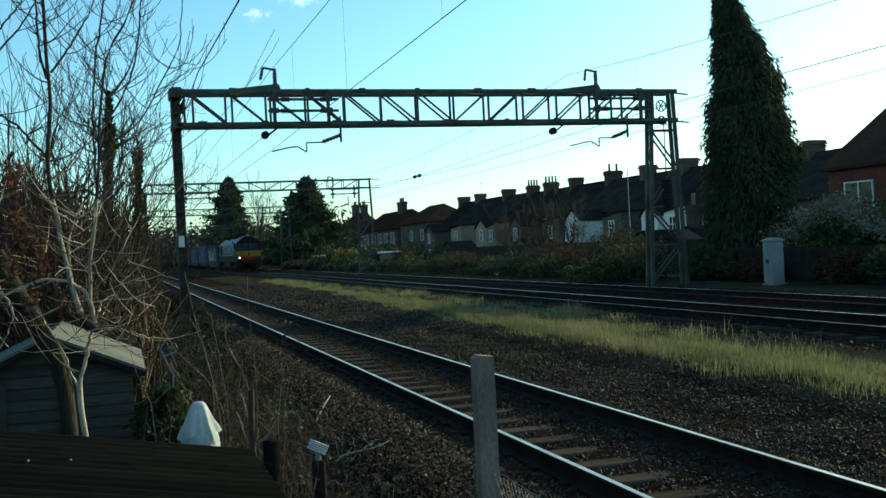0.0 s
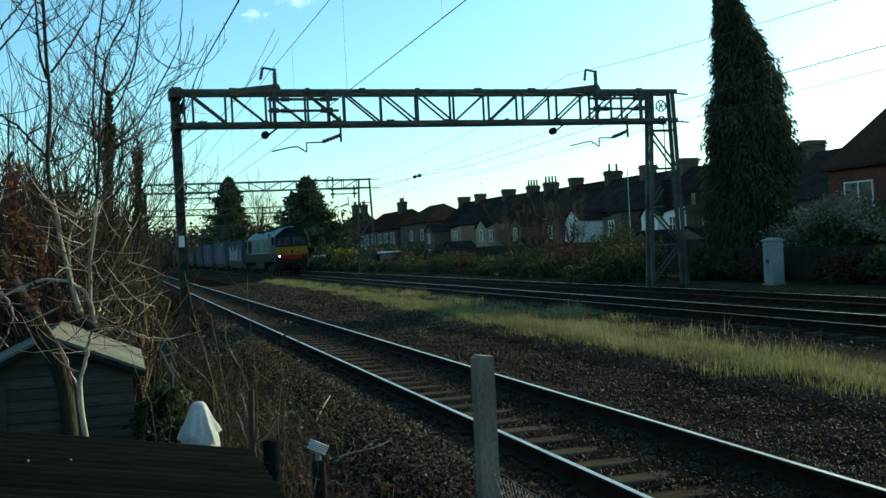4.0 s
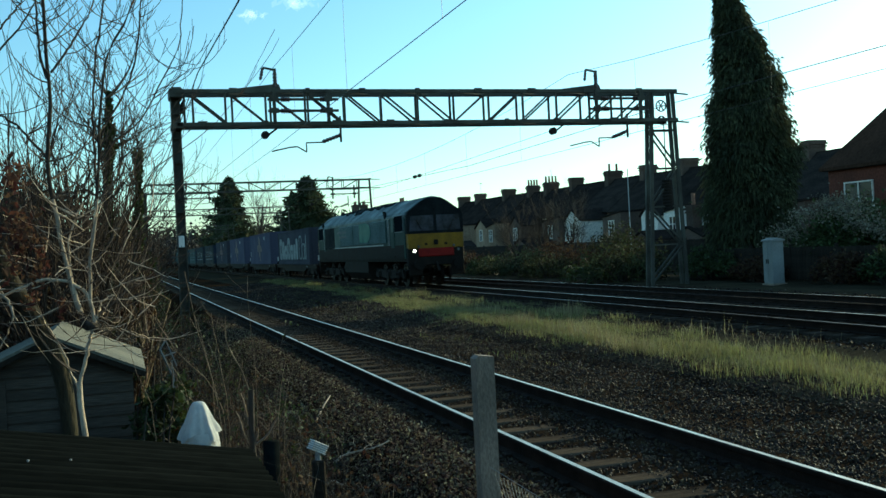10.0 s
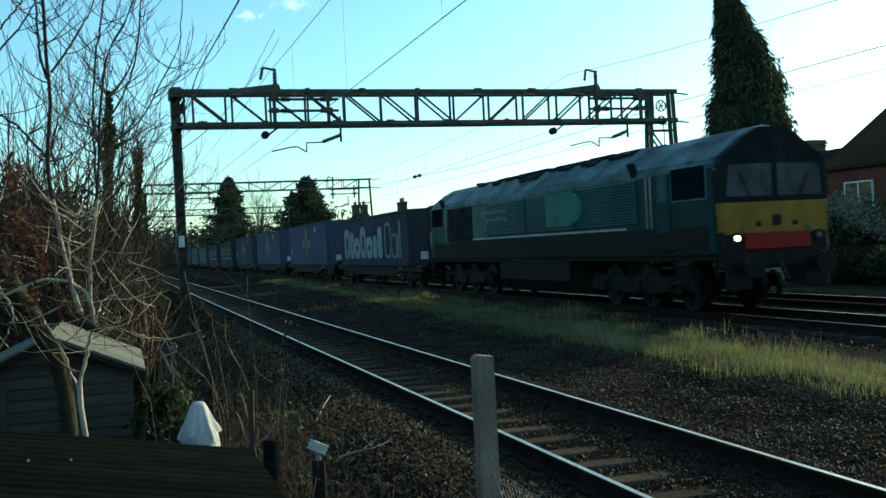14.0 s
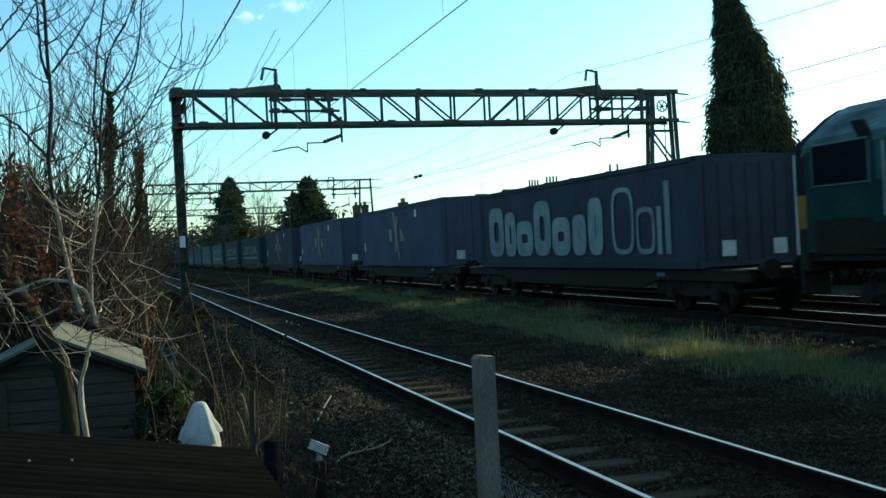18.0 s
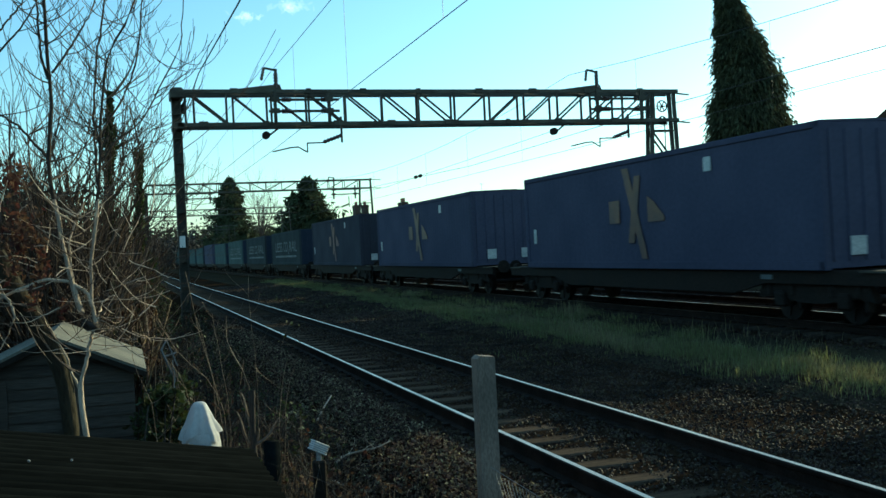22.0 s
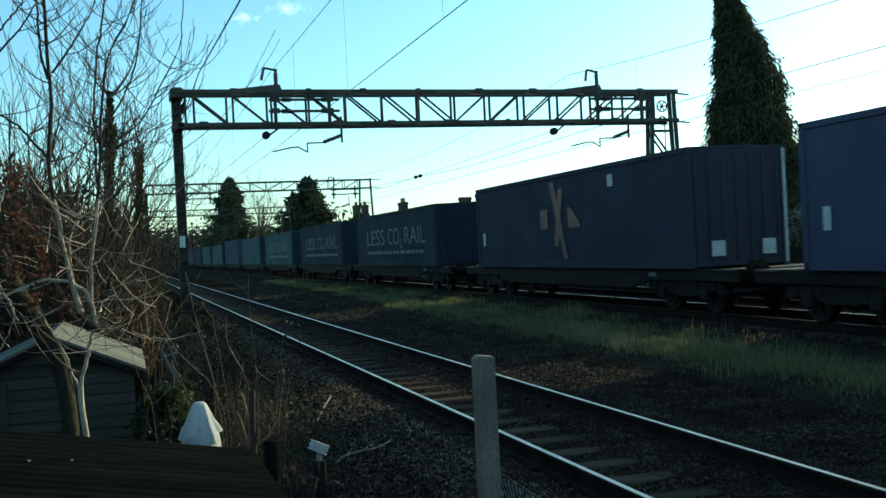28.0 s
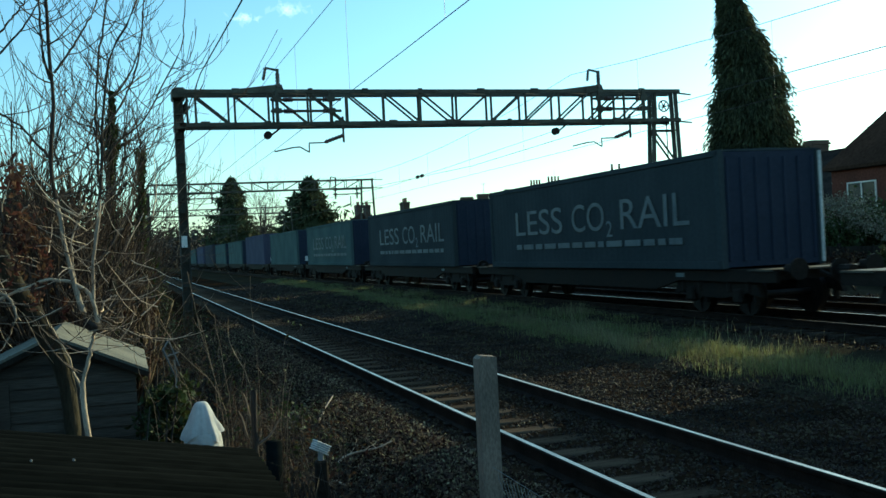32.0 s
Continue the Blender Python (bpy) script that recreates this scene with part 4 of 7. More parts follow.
    part("edge_strip", bm, M["box_mark"], c, "pale metal strip down the corner")
    px = -hw - 0.004
    side_turn = Matrix(((0, 0, -1, 0), (-1, 0, 0, 0), (0, 1, 0, 0), (0, 0, 0, 1)))
    if style == "bold":
        # a long word in heavy shapes and a short one in thin shapes, drawn as plain forms
        for ya, yb, h, t in ((12.9, 11.55, 1.6, 0.46), (11.45, 10.5, 1.4, 0.4), (10.45, 9.15, 1.08, 0.4), (9.05, 7.8, 1.62, 0.44), (7.72, 6.5, 1.08, 0.4), (6.35, 5.5, 1.1, 0.4), (5.35, 4.5, 1.5, 0.4),
                             (4.0, 2.85, 1.66, 0.12), (2.75, 1.85, 1.12, 0.12), (1.75, 1.55, 1.1, 0.09), (1.38, 1.15, 1.66, 0.1)):
            bm = nb()
            frame_ring(bm, px, (ya + yb) / 2, 1.32 + h / 2, abs(ya - yb), h, t)
            part("mark", bm, M["sign_pale"], c, "heavy pale form of the painted sign" if t > 0.2 else "thin pale form of the painted sign")
    elif style in ("orange", "red"):
        mk = M["orange_mark"] if style == "orange" else M["red_mark"]
        y0 = 6.9
        for pts in ([(y0 + 0.52, 3.42), (y0 + 0.2, 3.42), (y0 - 0.62, 1.22), (y0 - 0.34, 1.22)], [(y0 - 0.12, 3.2), (y0 - 0.42, 3.2), (y0 + 0.0, 1.6), (y0 + 0.3, 1.6)],
                    [(y0 + 1.25, 2.1), (y0 + 1.25, 2.66), (y0 + 0.7, 2.66), (y0 + 0.7, 2.1)],
                    [(y0 - 0.7, 2.08), (y0 - 0.7, 2.7), (y0 - 1.0, 2.55), (y0 - 1.45, 2.2), (y0 - 1.45, 2.08)]):
            bm = nb()
            prism(bm, pts, "x", px - 0.0005 - 0.001 * (pts[0][0] < y0), px + 0.003)
            part("mark", bm, mk, c, "faded painted emblem shape")
        bm = nb()
        box(bm, (px, 3.6, 3.2), (0.006, 0.28, 0.3))
        part("label", bm, M["box_mark"], c, "small pale label")
        bm = nb()
        box(bm, (px, 13.0, 1.9), (0.006, 0.2, 0.42))
        part("label", bm, M["box_mark"], c, "small pale label")
    elif style == "slogan":
        for word, y, w, z, h in (("LESS", 11.4, 3.5, 1.95, 0.74), ("CO", 7.25, 1.95, 1.95, 0.74), ("2", 5.2, 0.34, 1.78, 0.4), ("RAIL", 4.4, 3.2, 1.95, 0.74)):
            letters(word, w, h, M["faded_mark"], c, "faded grey-blue capitals", (px, y, z), side_turn)
        bm = nb()
        y = 11.4
        rng = random.Random(int(s))
        while y > 1.6:
            w = rng.uniform(0.3, 0.9)
            box(bm, (px, y - w / 2, 1.6), (0.006, w, 0.15))
            part("bar", bm, M["faded_mark"], c, "bar in a row of small unreadable lettering")
            bm = nb()
            y -= w + 0.16
    return c


CONSIST = [
    (23.95, "box_navy", "bold", "dark blue container with large pale painted sign on its side", 2.44, ""),
    (42.1, "box_blue", "orange", "blue container with faded orange emblem", 2.66, ""),
    (60.85, "box_blue", "orange", "blue container with faded orange emblem", 2.66, ""),
    (78.4, "box_navy", "red", "dark blue container with faded red emblem", 2.66, ""),
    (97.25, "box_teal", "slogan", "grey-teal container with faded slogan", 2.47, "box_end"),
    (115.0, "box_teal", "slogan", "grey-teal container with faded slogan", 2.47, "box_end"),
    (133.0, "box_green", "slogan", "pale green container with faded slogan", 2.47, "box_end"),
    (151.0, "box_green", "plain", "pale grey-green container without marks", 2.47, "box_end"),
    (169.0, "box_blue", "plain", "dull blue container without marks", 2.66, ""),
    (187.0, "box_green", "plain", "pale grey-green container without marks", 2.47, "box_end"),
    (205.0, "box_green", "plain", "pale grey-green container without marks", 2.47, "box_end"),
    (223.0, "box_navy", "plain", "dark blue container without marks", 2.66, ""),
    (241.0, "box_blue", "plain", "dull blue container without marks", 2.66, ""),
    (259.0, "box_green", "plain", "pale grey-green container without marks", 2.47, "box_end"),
]
for s, body, style, label, high, end in CONSIST:
    wagon(s)
    container(s, body, style, label, high, end)

# ---- houses beyond the line ----
def sash(parent, at, w, h, bars=True, mullions=1):
    """A window with white frame and dark panes, set proud of a wall that looks towards the railway."""
    x, y, z = at
    t = 0.07
    bm = nb()
    rings = []
    for xx in (-0.05, 0.05):
        for q in (t / 2, -t / 2):
            rings.append([bm.verts.new((xx, yy, zz)) for yy, zz in ((-w / 2 - q, -q), (w / 2 + q, -q), (w / 2 + q, h + q), (-w / 2 - q, h + q))])
    for i, j in ((0, 1), (1, 3), (3, 2), (2, 0)):
        for k in range(4):
            bm.faces.new((rings[i][k], rings[i][(k + 1) % 4], rings[j][(k + 1) % 4], rings[j][k]))
    win = part("window", bm, M["white_paint"], parent, "white-framed window")
    win.matrix_local = pose(x, y, z)
    for k in range(1, mullions + 1):
        bm = nb()
        box(bm, (0, -w / 2 + k * w / (mullions + 1), h / 2), (0.096, t, h - t))
        part("mullion", bm, M["white_paint"], win)
    if bars:
        bm = nb()
        box(bm, (-0.012, 0, h * 0.55), (0.06, w - t, 0.045))
        part("glazing_bar", bm, M["white_paint"], win)
    for k in range(mullions + 1):
        bm = nb()
        ww = w / (mullions + 1)
        box(bm, (0.01, -w / 2 + (k + 0.5) * ww, h / 2), (0.03, ww - t, h - t))
        part("pane", bm, M["pane"], win)
    bm = nb()
    box(bm, (-0.03, 0, -0.06), (0.2, w + 0.2, 0.06))
    part("sill", bm, M["render_wall"], win)
    return win


def stack(parent, at, w, l, h, pots, name="chimney", wall="brick", across=False):
    bm = nb()
    box(bm, (0, 0, h / 2 - 0.6), (w, l, h + 1.2))
    box(bm, (0, 0, h - 0.42), (w + 0.14, l + 0.14, 0.12))
    box(bm, (0, 0, h - 0.22), (w + 0.24, l + 0.24, 0.14))
    box(bm, (0, 0, h - 0.05), (w + 0.08, l + 0.08, 0.16))
    ch = part(name, bm, M[wall], parent, "corbelled brick chimney stack")
    ch.matrix_local = pose(*at)
    for k in range(pots):
        q = (k + 0.5) / pots - 0.5
        x, y = (q * w, 0) if across else (0, q * l)
        bm = nb()
        rod(bm, (x, y, h), (x, y, h + 0.72), 0.13, 10, 0.1)
        rod(bm, (x, y, h + 0.66), (x, y, h + 0.74), 0.13, 10)
        part("chimney_pot", bm, M["pot"], ch, "clay chimney pot")
    return ch


def terraced_house(y0, y1, k, wall, wing_wall, pots, aerial=False, drop=0.0):
    """One house of the row: main block with pitched roof, and a lower back wing towards the railway."""
    h = thing("terraced_house", "two-storey terraced house, %s back wall, slate roof" % ("white painted" if wing_wall == "white_wall" else "brick" if wall == "brick" else "rendered"), "house", (0, 0, -0.35 + drop), "terraced row beyond the tracks")
    w = y1 - y0
    g = 0.006
    bm = nb()
    prism(bm, [(44.2, -0.3), (44.2, 4.75), (48, 7.85), (51.8, 4.75), (51.8, -0.3)], "y", y0 + g, y1 - g)
    part("wall", bm, M[wall], h)
    bm = nb()
    for s in (-1, 1):
        prism(bm, [(48 + s * 4.15, 4.72), (48, 8.1), (48, 8.24), (48 + s * 4.25, 4.82)], "y", y0 + g, y1 - g)
    box(bm, (48, (y0 + y1) / 2, 8.2), (0.26, w - 0.02, 0.14))
    part("roof", bm, M["slate"], h, "dark slate pitched roof")
    # back wing
    ww = min(w * 0.5, 4.3)
    yw0, yw1 = (y0 + 0.1, y0 + 0.1 + ww)
    ext = 2.2 + 0.5 * (k % 3)
    x0 = 44.2 - ext
    bm = nb()
    prism(bm, [(yw0, 0), (yw0, 4.1), ((yw0 + yw1) / 2, 5.1), (yw1, 4.1), (yw1, 0)] if k % 2 else [(yw0, 0), (yw0, 4.6), (yw1, 4.25), (yw1, 0)], "x", x0, 44.15)
    part("back_wing", bm, M[wing_wall], h, "lower back wing" if wing_wall != "white_wall" else "white painted back wing")
    bm = nb()
    if k % 2:
        m = (yw0 + yw1) / 2
        prism(bm, [(yw0 - 0.15, 4.05), (m, 5.15), (yw1 + 0.15, 4.05), (yw1 + 0.15, 4.17), (m, 5.28), (yw0 - 0.15, 4.17)], "x", x0 - 0.15, 45.2)
    else:
        prism(bm, [(yw0 - 0.1, 4.62), (yw1 + 0.15, 4.22), (yw1 + 0.15, 4.34), (yw0 - 0.1, 4.74)], "x", x0 - 0.15, 44.8)
    part("wing_roof", bm, M["slate"], h)
    sash(h, (x0 - 0.03, (yw0 + yw1) / 2, 2.55), 0.95, 1.35)
    sash(h, (x0 - 0.03, (yw0 + yw1) / 2, 0.5), 1.3, 1.2)
    yr = (yw1 + y1) / 2
    sash(h, (44.17, yr, 2.75), 1.0, 1.45)
    sash(h, (44.17, yr, 0.5), 1.1, 1.35)
    bm = nb()
    rod(bm, (44.1, yw1 + 0.25, 0), (44.1, yw1 + 0.25, 4.7), 0.05, 8)
    rod(bm, (44.0, yw1 + 0.3, 4.72), (44.0, y1 - 0.02, 4.72), 0.06, 6)
    part("drainpipe", bm, M["white_paint"] if k % 3 == 0 else M["black_metal"], h)
    stack(h, (48, y1 - 0.02 - 0.5, 7.9), 1.45 + 0.2 * (k % 2), 0.8, 1.2, pots, across=True)
    if k % 3 == 1:
        bm = nb()
        box(bm, (0, 0, 0), (0.8, 0.6, 0.06), 0.01, pose(45.9, yr, 6.42, 0, -39))
        part("skylight", bm, M["pane"], h, "roof window")
    if aerial:
        bm = nb()
        rod(bm, (48, y1 - 0.9, 9.0), (48, y1 - 0.9, 10.6), 0.02, 5)
        for q in range(5):
            rod(bm, (47.75 + 0.1 * q, y1 - 1.2, 10.5), (47.75 + 0.1 * q, y1 - 0.6, 10.5), 0.01, 4)
        rod(bm, (47.7, y1 - 0.9, 10.5), (48.3, y1 - 0.9, 10.5), 0.012, 4)
        part("aerial", bm, M["black_metal"], h)
    return h


EDGES = [54.8, 61.9, 68.0, 73.5, 78.9, 86.0, 93.1, 101.9, 108.7, 114.1, 122.2, 133.0, 140.0]
WALLS = ["brick", "brick", "render_wall", "brick", "brick", "render_wall", "render_wall", "brick", "brick", "render_wall", "render_wall", "brick"]
WINGS = ["brick", "brick", "white_wall", "white_wall", "brick", "white_wall", "brick", "brick", "render_wall", "render_wall", "render_wall", "brick"]
POTS = [0, 0, 0, 0, 0, 2, 0, 4, 4, 0, 0, 0]
for k, (ya, yb) in enumerate(zip(EDGES, EDGES[1:])):
    terraced_house(ya, yb, k, WALLS[k], WINGS[k], POTS[k], k in (4, 10), (-0.62, -0.4, -0.25, -0.22, -0.18, -0.12, -0.1, -0.1, -0.1, 0.05, 0.15, 0.15)[k])


def hipped_house(x0, x1, y0, y1, eave, ridge, wall, label, windows, chimneys, base=-0.4, roof="roof_tile"):
    h = thing("house", label, "house", (0, 0, base))
    bm = nb()
    box(bm, ((x0 + x1) / 2, (y0 + y1) / 2, eave / 2), (x1 - x0, y1 - y0, eave))
    part("wall", bm, M[wall], h)
    o = 0.35
    bm = nb()
    hx, hy = (x1 - x0) / 2 + o, (y1 - y0) / 2 + o
    cx, cy = (x0 + x1) / 2, (y0 + y1) / 2
    run = min(hx, hy)
    rx, ry = hx - run + 0.05, hy - run + 0.05
    lo = [bm.verts.new((cx + sx * hx, cy + sy * hy, eave - 0.05)) for sx, sy in ((-1, -1), (1, -1), (1, 1), (-1, 1))]
    mid = [bm.verts.new((v.co.x, v.co.y, eave + 0.12)) for v in lo]
    up = [bm.verts.new((cx + sx * rx, cy + sy * ry, ridge)) for sx, sy in ((-1, -1), (1, -1), (1, 1), (-1, 1))]
    bm.faces.new(lo)
    bm.faces.new(up)
    for i in range(4):
        j = (i + 1) % 4
        bm.faces.new((lo[i], lo[j], mid[j], mid[i]))
        bm.faces.new((mid[i], mid[j], up[j], up[i]))
    part("roof", bm, M[roof], h, "hipped tiled roof")
    for y, z, w, hh, mul in windows:
        sash(h, (x0 - 0.03, y, z), w, hh, mullions=mul, bars=False)
    for cxx, cyy, z, w, l, hh, pots in chimneys:
        stack(h, (cxx, cyy, z), w, l, hh, pots)
    bm = nb()
    rod(bm, (x0 - 0.25, y0, eave - 0.03), (x0 - 0.25, y1, eave - 0.03), 0.07, 6)
    part("gutter", bm, M["black_metal"], h)
    return h


hipped_house(37.0, 45.0, 32.0, 46.2, 5.35, 10.6, "brick_red", "red brick house with hipped tiled roof and white window", [(43.85, 3.05, 2.1, 1.5, 1), (40.4, 3.05, 1.8, 1.5, 1), (43.8, 0.6, 1.6, 1.5, 1), (36.5, 3.05, 1.8, 1.5, 1)], [])
hipped_house(44.5, 52.5, 147.0, 162.5, 6.1, 9.0, "brick", "distant brick house with low hipped roof", [(150, 3.4, 1.5, 1.6, 1), (156, 3.4, 1.5, 1.6, 1)], [])
hipped_house(44.5, 52.5, 165.0, 193.0, 5.6, 9.1, "brick", "distant brick houses with rows of white windows", [(y, 3.1, 2.4, 1.9, 2) for y in (168, 172.5, 177, 181.5, 187, 190.5)], [(48, 173.5, 8.6, 1.0, 3.0, 1.9, 4)])
hipped_house(44.0, 52.0, 200.0, 214.0, 6.5, 10.2, "brick", "distant brick house beside the conifers", [(204, 3.4, 1.6, 1.7, 1)], [(48, 203.0, 9.4, 1.0, 2.6, 2.2, 3), (48, 211.0, 9.4, 1.0, 2.6, 2.6, 3)])
hipped_house(40.0, 50.0, 236.0, 262.0, 8.0, 12.4, "brick", "far brick house behind the railway", [(242, 4.4, 2.0, 2.0, 1)], [(45, 243.0, 11.8, 1.2, 3.0, 2.6, 3)], roof="slate")

# ---- garden fence, sheds and walls along the far side ----
def close_fence(x, y0, y1, h, label, step=2.4):
    f = thing("garden_fence", label, "fence", (x, 0, 0))
    y = y0
    post = board = None
    rng = random.Random(int(y0))
    while y < y1:
        if post is None:
            bm = nb()
            box(bm, (0, 0, h / 2), (0.1, 0.1, h + 0.3), 0.01)
            post = part("post", bm, M["dark_wood"], f)
            post.matrix_local = pose(0, y, 0)
            bm = nb()
            box(bm, (0, 0, h / 2), (0.025, 0.145, h), 0.004)
            board = part("board", bm, M["dark_wood"], f)
            board.matrix_local = pose(-0.06, y + 0.16, 0.05)
        else:
            twin(post, "post", (0, y, 0), f)
        n = int(step / 0.16)
        for k in range(n):
            if board is not None and (k or y > y0):
                twin(board, "board", (-0.06, y + 0.16 + k * 0.16, 0.05 + rng.uniform(-0.015, 0.015)), f, (rng.uniform(-0.6, 0.6), 0, 0))
        y += step
    return f


close_fence(22.6, 16.0, 36.5, 1.15, "low weathered board fence beyond the far track")


def outbuilding(at, w, d, h, label, chimney=False):
    o = thing("outbuilding", label, "outbuilding", at)
    bm = nb()
    prism(bm, [(-w / 2, 0), (-w / 2, h), (0, h + 0.5), (w / 2, h), (w / 2, 0)], "x", 0, d)
    part("wall", bm, M["brick"], o)
    bm = nb()
    prism(bm, [(-w / 2 - 0.15, h - 0.06), (0, h + 0.55), (w / 2 + 0.15, h - 0.06), (w / 2 + 0.15, h + 0.04), (0, h + 0.65), (-w / 2 - 0.15, h + 0.04)], "x", -0.12, d + 0.1)
    part("roof", bm, M["slate"], o)
    if chimney:
        stack(o, (0.5, 0, h + 0.4), 0.6, 0.8, 1.5, 1)
    return o


outbuilding((33.0, 54.3, -0.3), 3.2, 3.0, 2.0, "low brick outbuilding with slate roof and chimney", True)
outbuilding((33.5, 61.0, -0.3), 2.6, 2.6, 1.9, "low brick outbuilding with slate roof")
outbuilding((34.0, 84.0, -0.3), 3.0, 2.6, 1.9, "low brick outbuilding with slate roof")
outbuilding((33.0, 102.0, -0.3), 3.0, 2.6, 2.0, "low brick outbuilding with slate roof")
close_fence(30.0, 40.0, 56.0, 1.5, "weathered board fence behind the gardens")
close_fence(30.4, 58.0, 96.0, 1.6, "weathered board fence behind the gardens", 3.2)


def garden_box(at, size, label):
    g = thing("storage_box", label, "storage box", at)
    bm = nb()
    box(bm, (0, 0, size[2] / 2), size, 0.03)
    part("body", bm, M["white_wall"], g)
    bm = nb()
    box(bm, (0, 0, size[2] + 0.02), (size[0] + 0.05, size[1] + 0.05, 0.05), 0.01)
    part("lid", bm, M["white_paint"], g)


garden_box((26.5, 43.4, -0.2), (0.7, 1.1, 0.55), "white plastic garden box beyond the line")
garden_box((27.0, 40.6, -0.2), (0.6, 0.7, 0.5), "white plastic garden box beyond the line")

# ---- plants ----
CYPRESS_R = [(0, 1.7), (2.0, 1.86), (4.8, 1.95), (6.6, 1.8), (8.4, 1.38), (9.8, 0.9), (11.2, 0.42), (12.7, 0.04)]
CYPRESS_X = [(0, -0.1), (2.1, -0.25), (4.8, -0.1), (7.0, -0.08), (8.4, -0.12), (9.8, -0.42), (11.2, -0.82), (12.7, -1.1)]


def tall_cypress(at, seed, name, label, mt, nclump, droop=0.5):
    """A dense conifer: a trunk and many drooping sprays of foliage with a ragged outline."""
    rng = np.random.default_rng(seed)
    height = CYPRESS_R[-1][0]
    t = thing(name, label, "tree", at)
    zt = np.linspace(-0.2, height * 0.95, 9)
    V, F = tubes([np.stack([lerp_table(zt, CYPRESS_X), 0 * zt, zt], -1)], [np.linspace(0.24, 0.03, 9)], 8)
    part_np("trunk", V, F, M["bark_dark"], t)
    # sprays: short stems that leave the axis, foliage along their outer parts
    n = nclump
    z = 0.2 + (height - 0.2) * rng.uniform(0, 1, n) ** 1.15
    a = rng.uniform(0, 2 * np.pi, n)
    lump = 1 + 0.07 * np.sin(z * 4.3 + 2 * np.sin(a)) + 0.08 * np.sin(z * 1.9 + a * 3) + 0.05 * np.sin(a * 5 + z * 7)
    R = lerp_table(z, CYPRESS_R)
    rr = R * lump * np.clip(rng.normal(0.62, 0.12, n), 0.25, 0.8)
    C = np.stack([lerp_table(z, CYPRESS_X) + np.cos(a) * rr, np.sin(a) * rr, z], -1)
    m = 26
    # strands in each spray: hang outwards and down
    out = np.stack([np.cos(a), np.sin(a), np.zeros(n)], -1)
    k = rng.uniform(0, 1, (n, m, 1))
    d = out[:, None] * rng.uniform(-0.15, 0.34, (n, m, 1)) + np.array([0, 0, -1.0]) * (droop * k) + rng.normal(0, 0.1, (n, m, 3))
    P = (C[:, None] + d * (0.4 + 0.32 * R)[:, None, None]).reshape(-1, 3)
    L = d.reshape(-1, 3) + np.array([0, 0, -0.25])
    L /= np.linalg.norm(L, axis=1, keepdims=True)
    S = np.cross(L, rng.normal(size=L.shape))
    S /= np.linalg.norm(S, axis=1, keepdims=True)
    ln = rng.uniform(0.08, 0.24, (len(P), 1))
    w = rng.uniform(0.016, 0.04, (len(P), 1))
    Q = np.stack([P - L * ln * 0.4, P + S * w, P + L * ln, P - S * w], 1)
    part_np("crown", Q.reshape(-1, 3), np.arange(len(P) * 4).reshape(-1, 4), mt, t, "dense dark drooping foliage")
    # solid heart so that little light passes through the middle
    k = 11
    zs = np.linspace(0.2, height * 0.93, 26)
    core = lerp_table(zs, CYPRESS_R) * 0.58
    ang = np.arange(k) * 2 * np.pi / k
    jit = rng.uniform(0.8, 1.12, (26, k))
    X = lerp_table(zs, CYPRESS_X)[:, None] + np.cos(ang) * core[:, None] * jit
    Yv = np.sin(ang) * core[:, None] * jit
    Zv = np.repeat(zs[:, None], k, 1) + rng.uniform(-0.15, 0.15, (26, k))
    i = np.arange(26 * k).reshape(26, k)
    q = np.stack([i[:-1], np.roll(i, -1, 1)[:-1], np.roll(i, -1, 1)[1:], i[1:]], -1).reshape(-1, 4)
    part_np("inner_foliage", np.stack([X, Yv, Zv], -1), q, mt, t, "dark inner foliage")
    return t


CYPRESS = tall_cypress((24.4, 35.0, -0.1), 5, "cypress_tree", "tall dark cypress with drooping sprays beside the railway", M["cypress"], 5200)


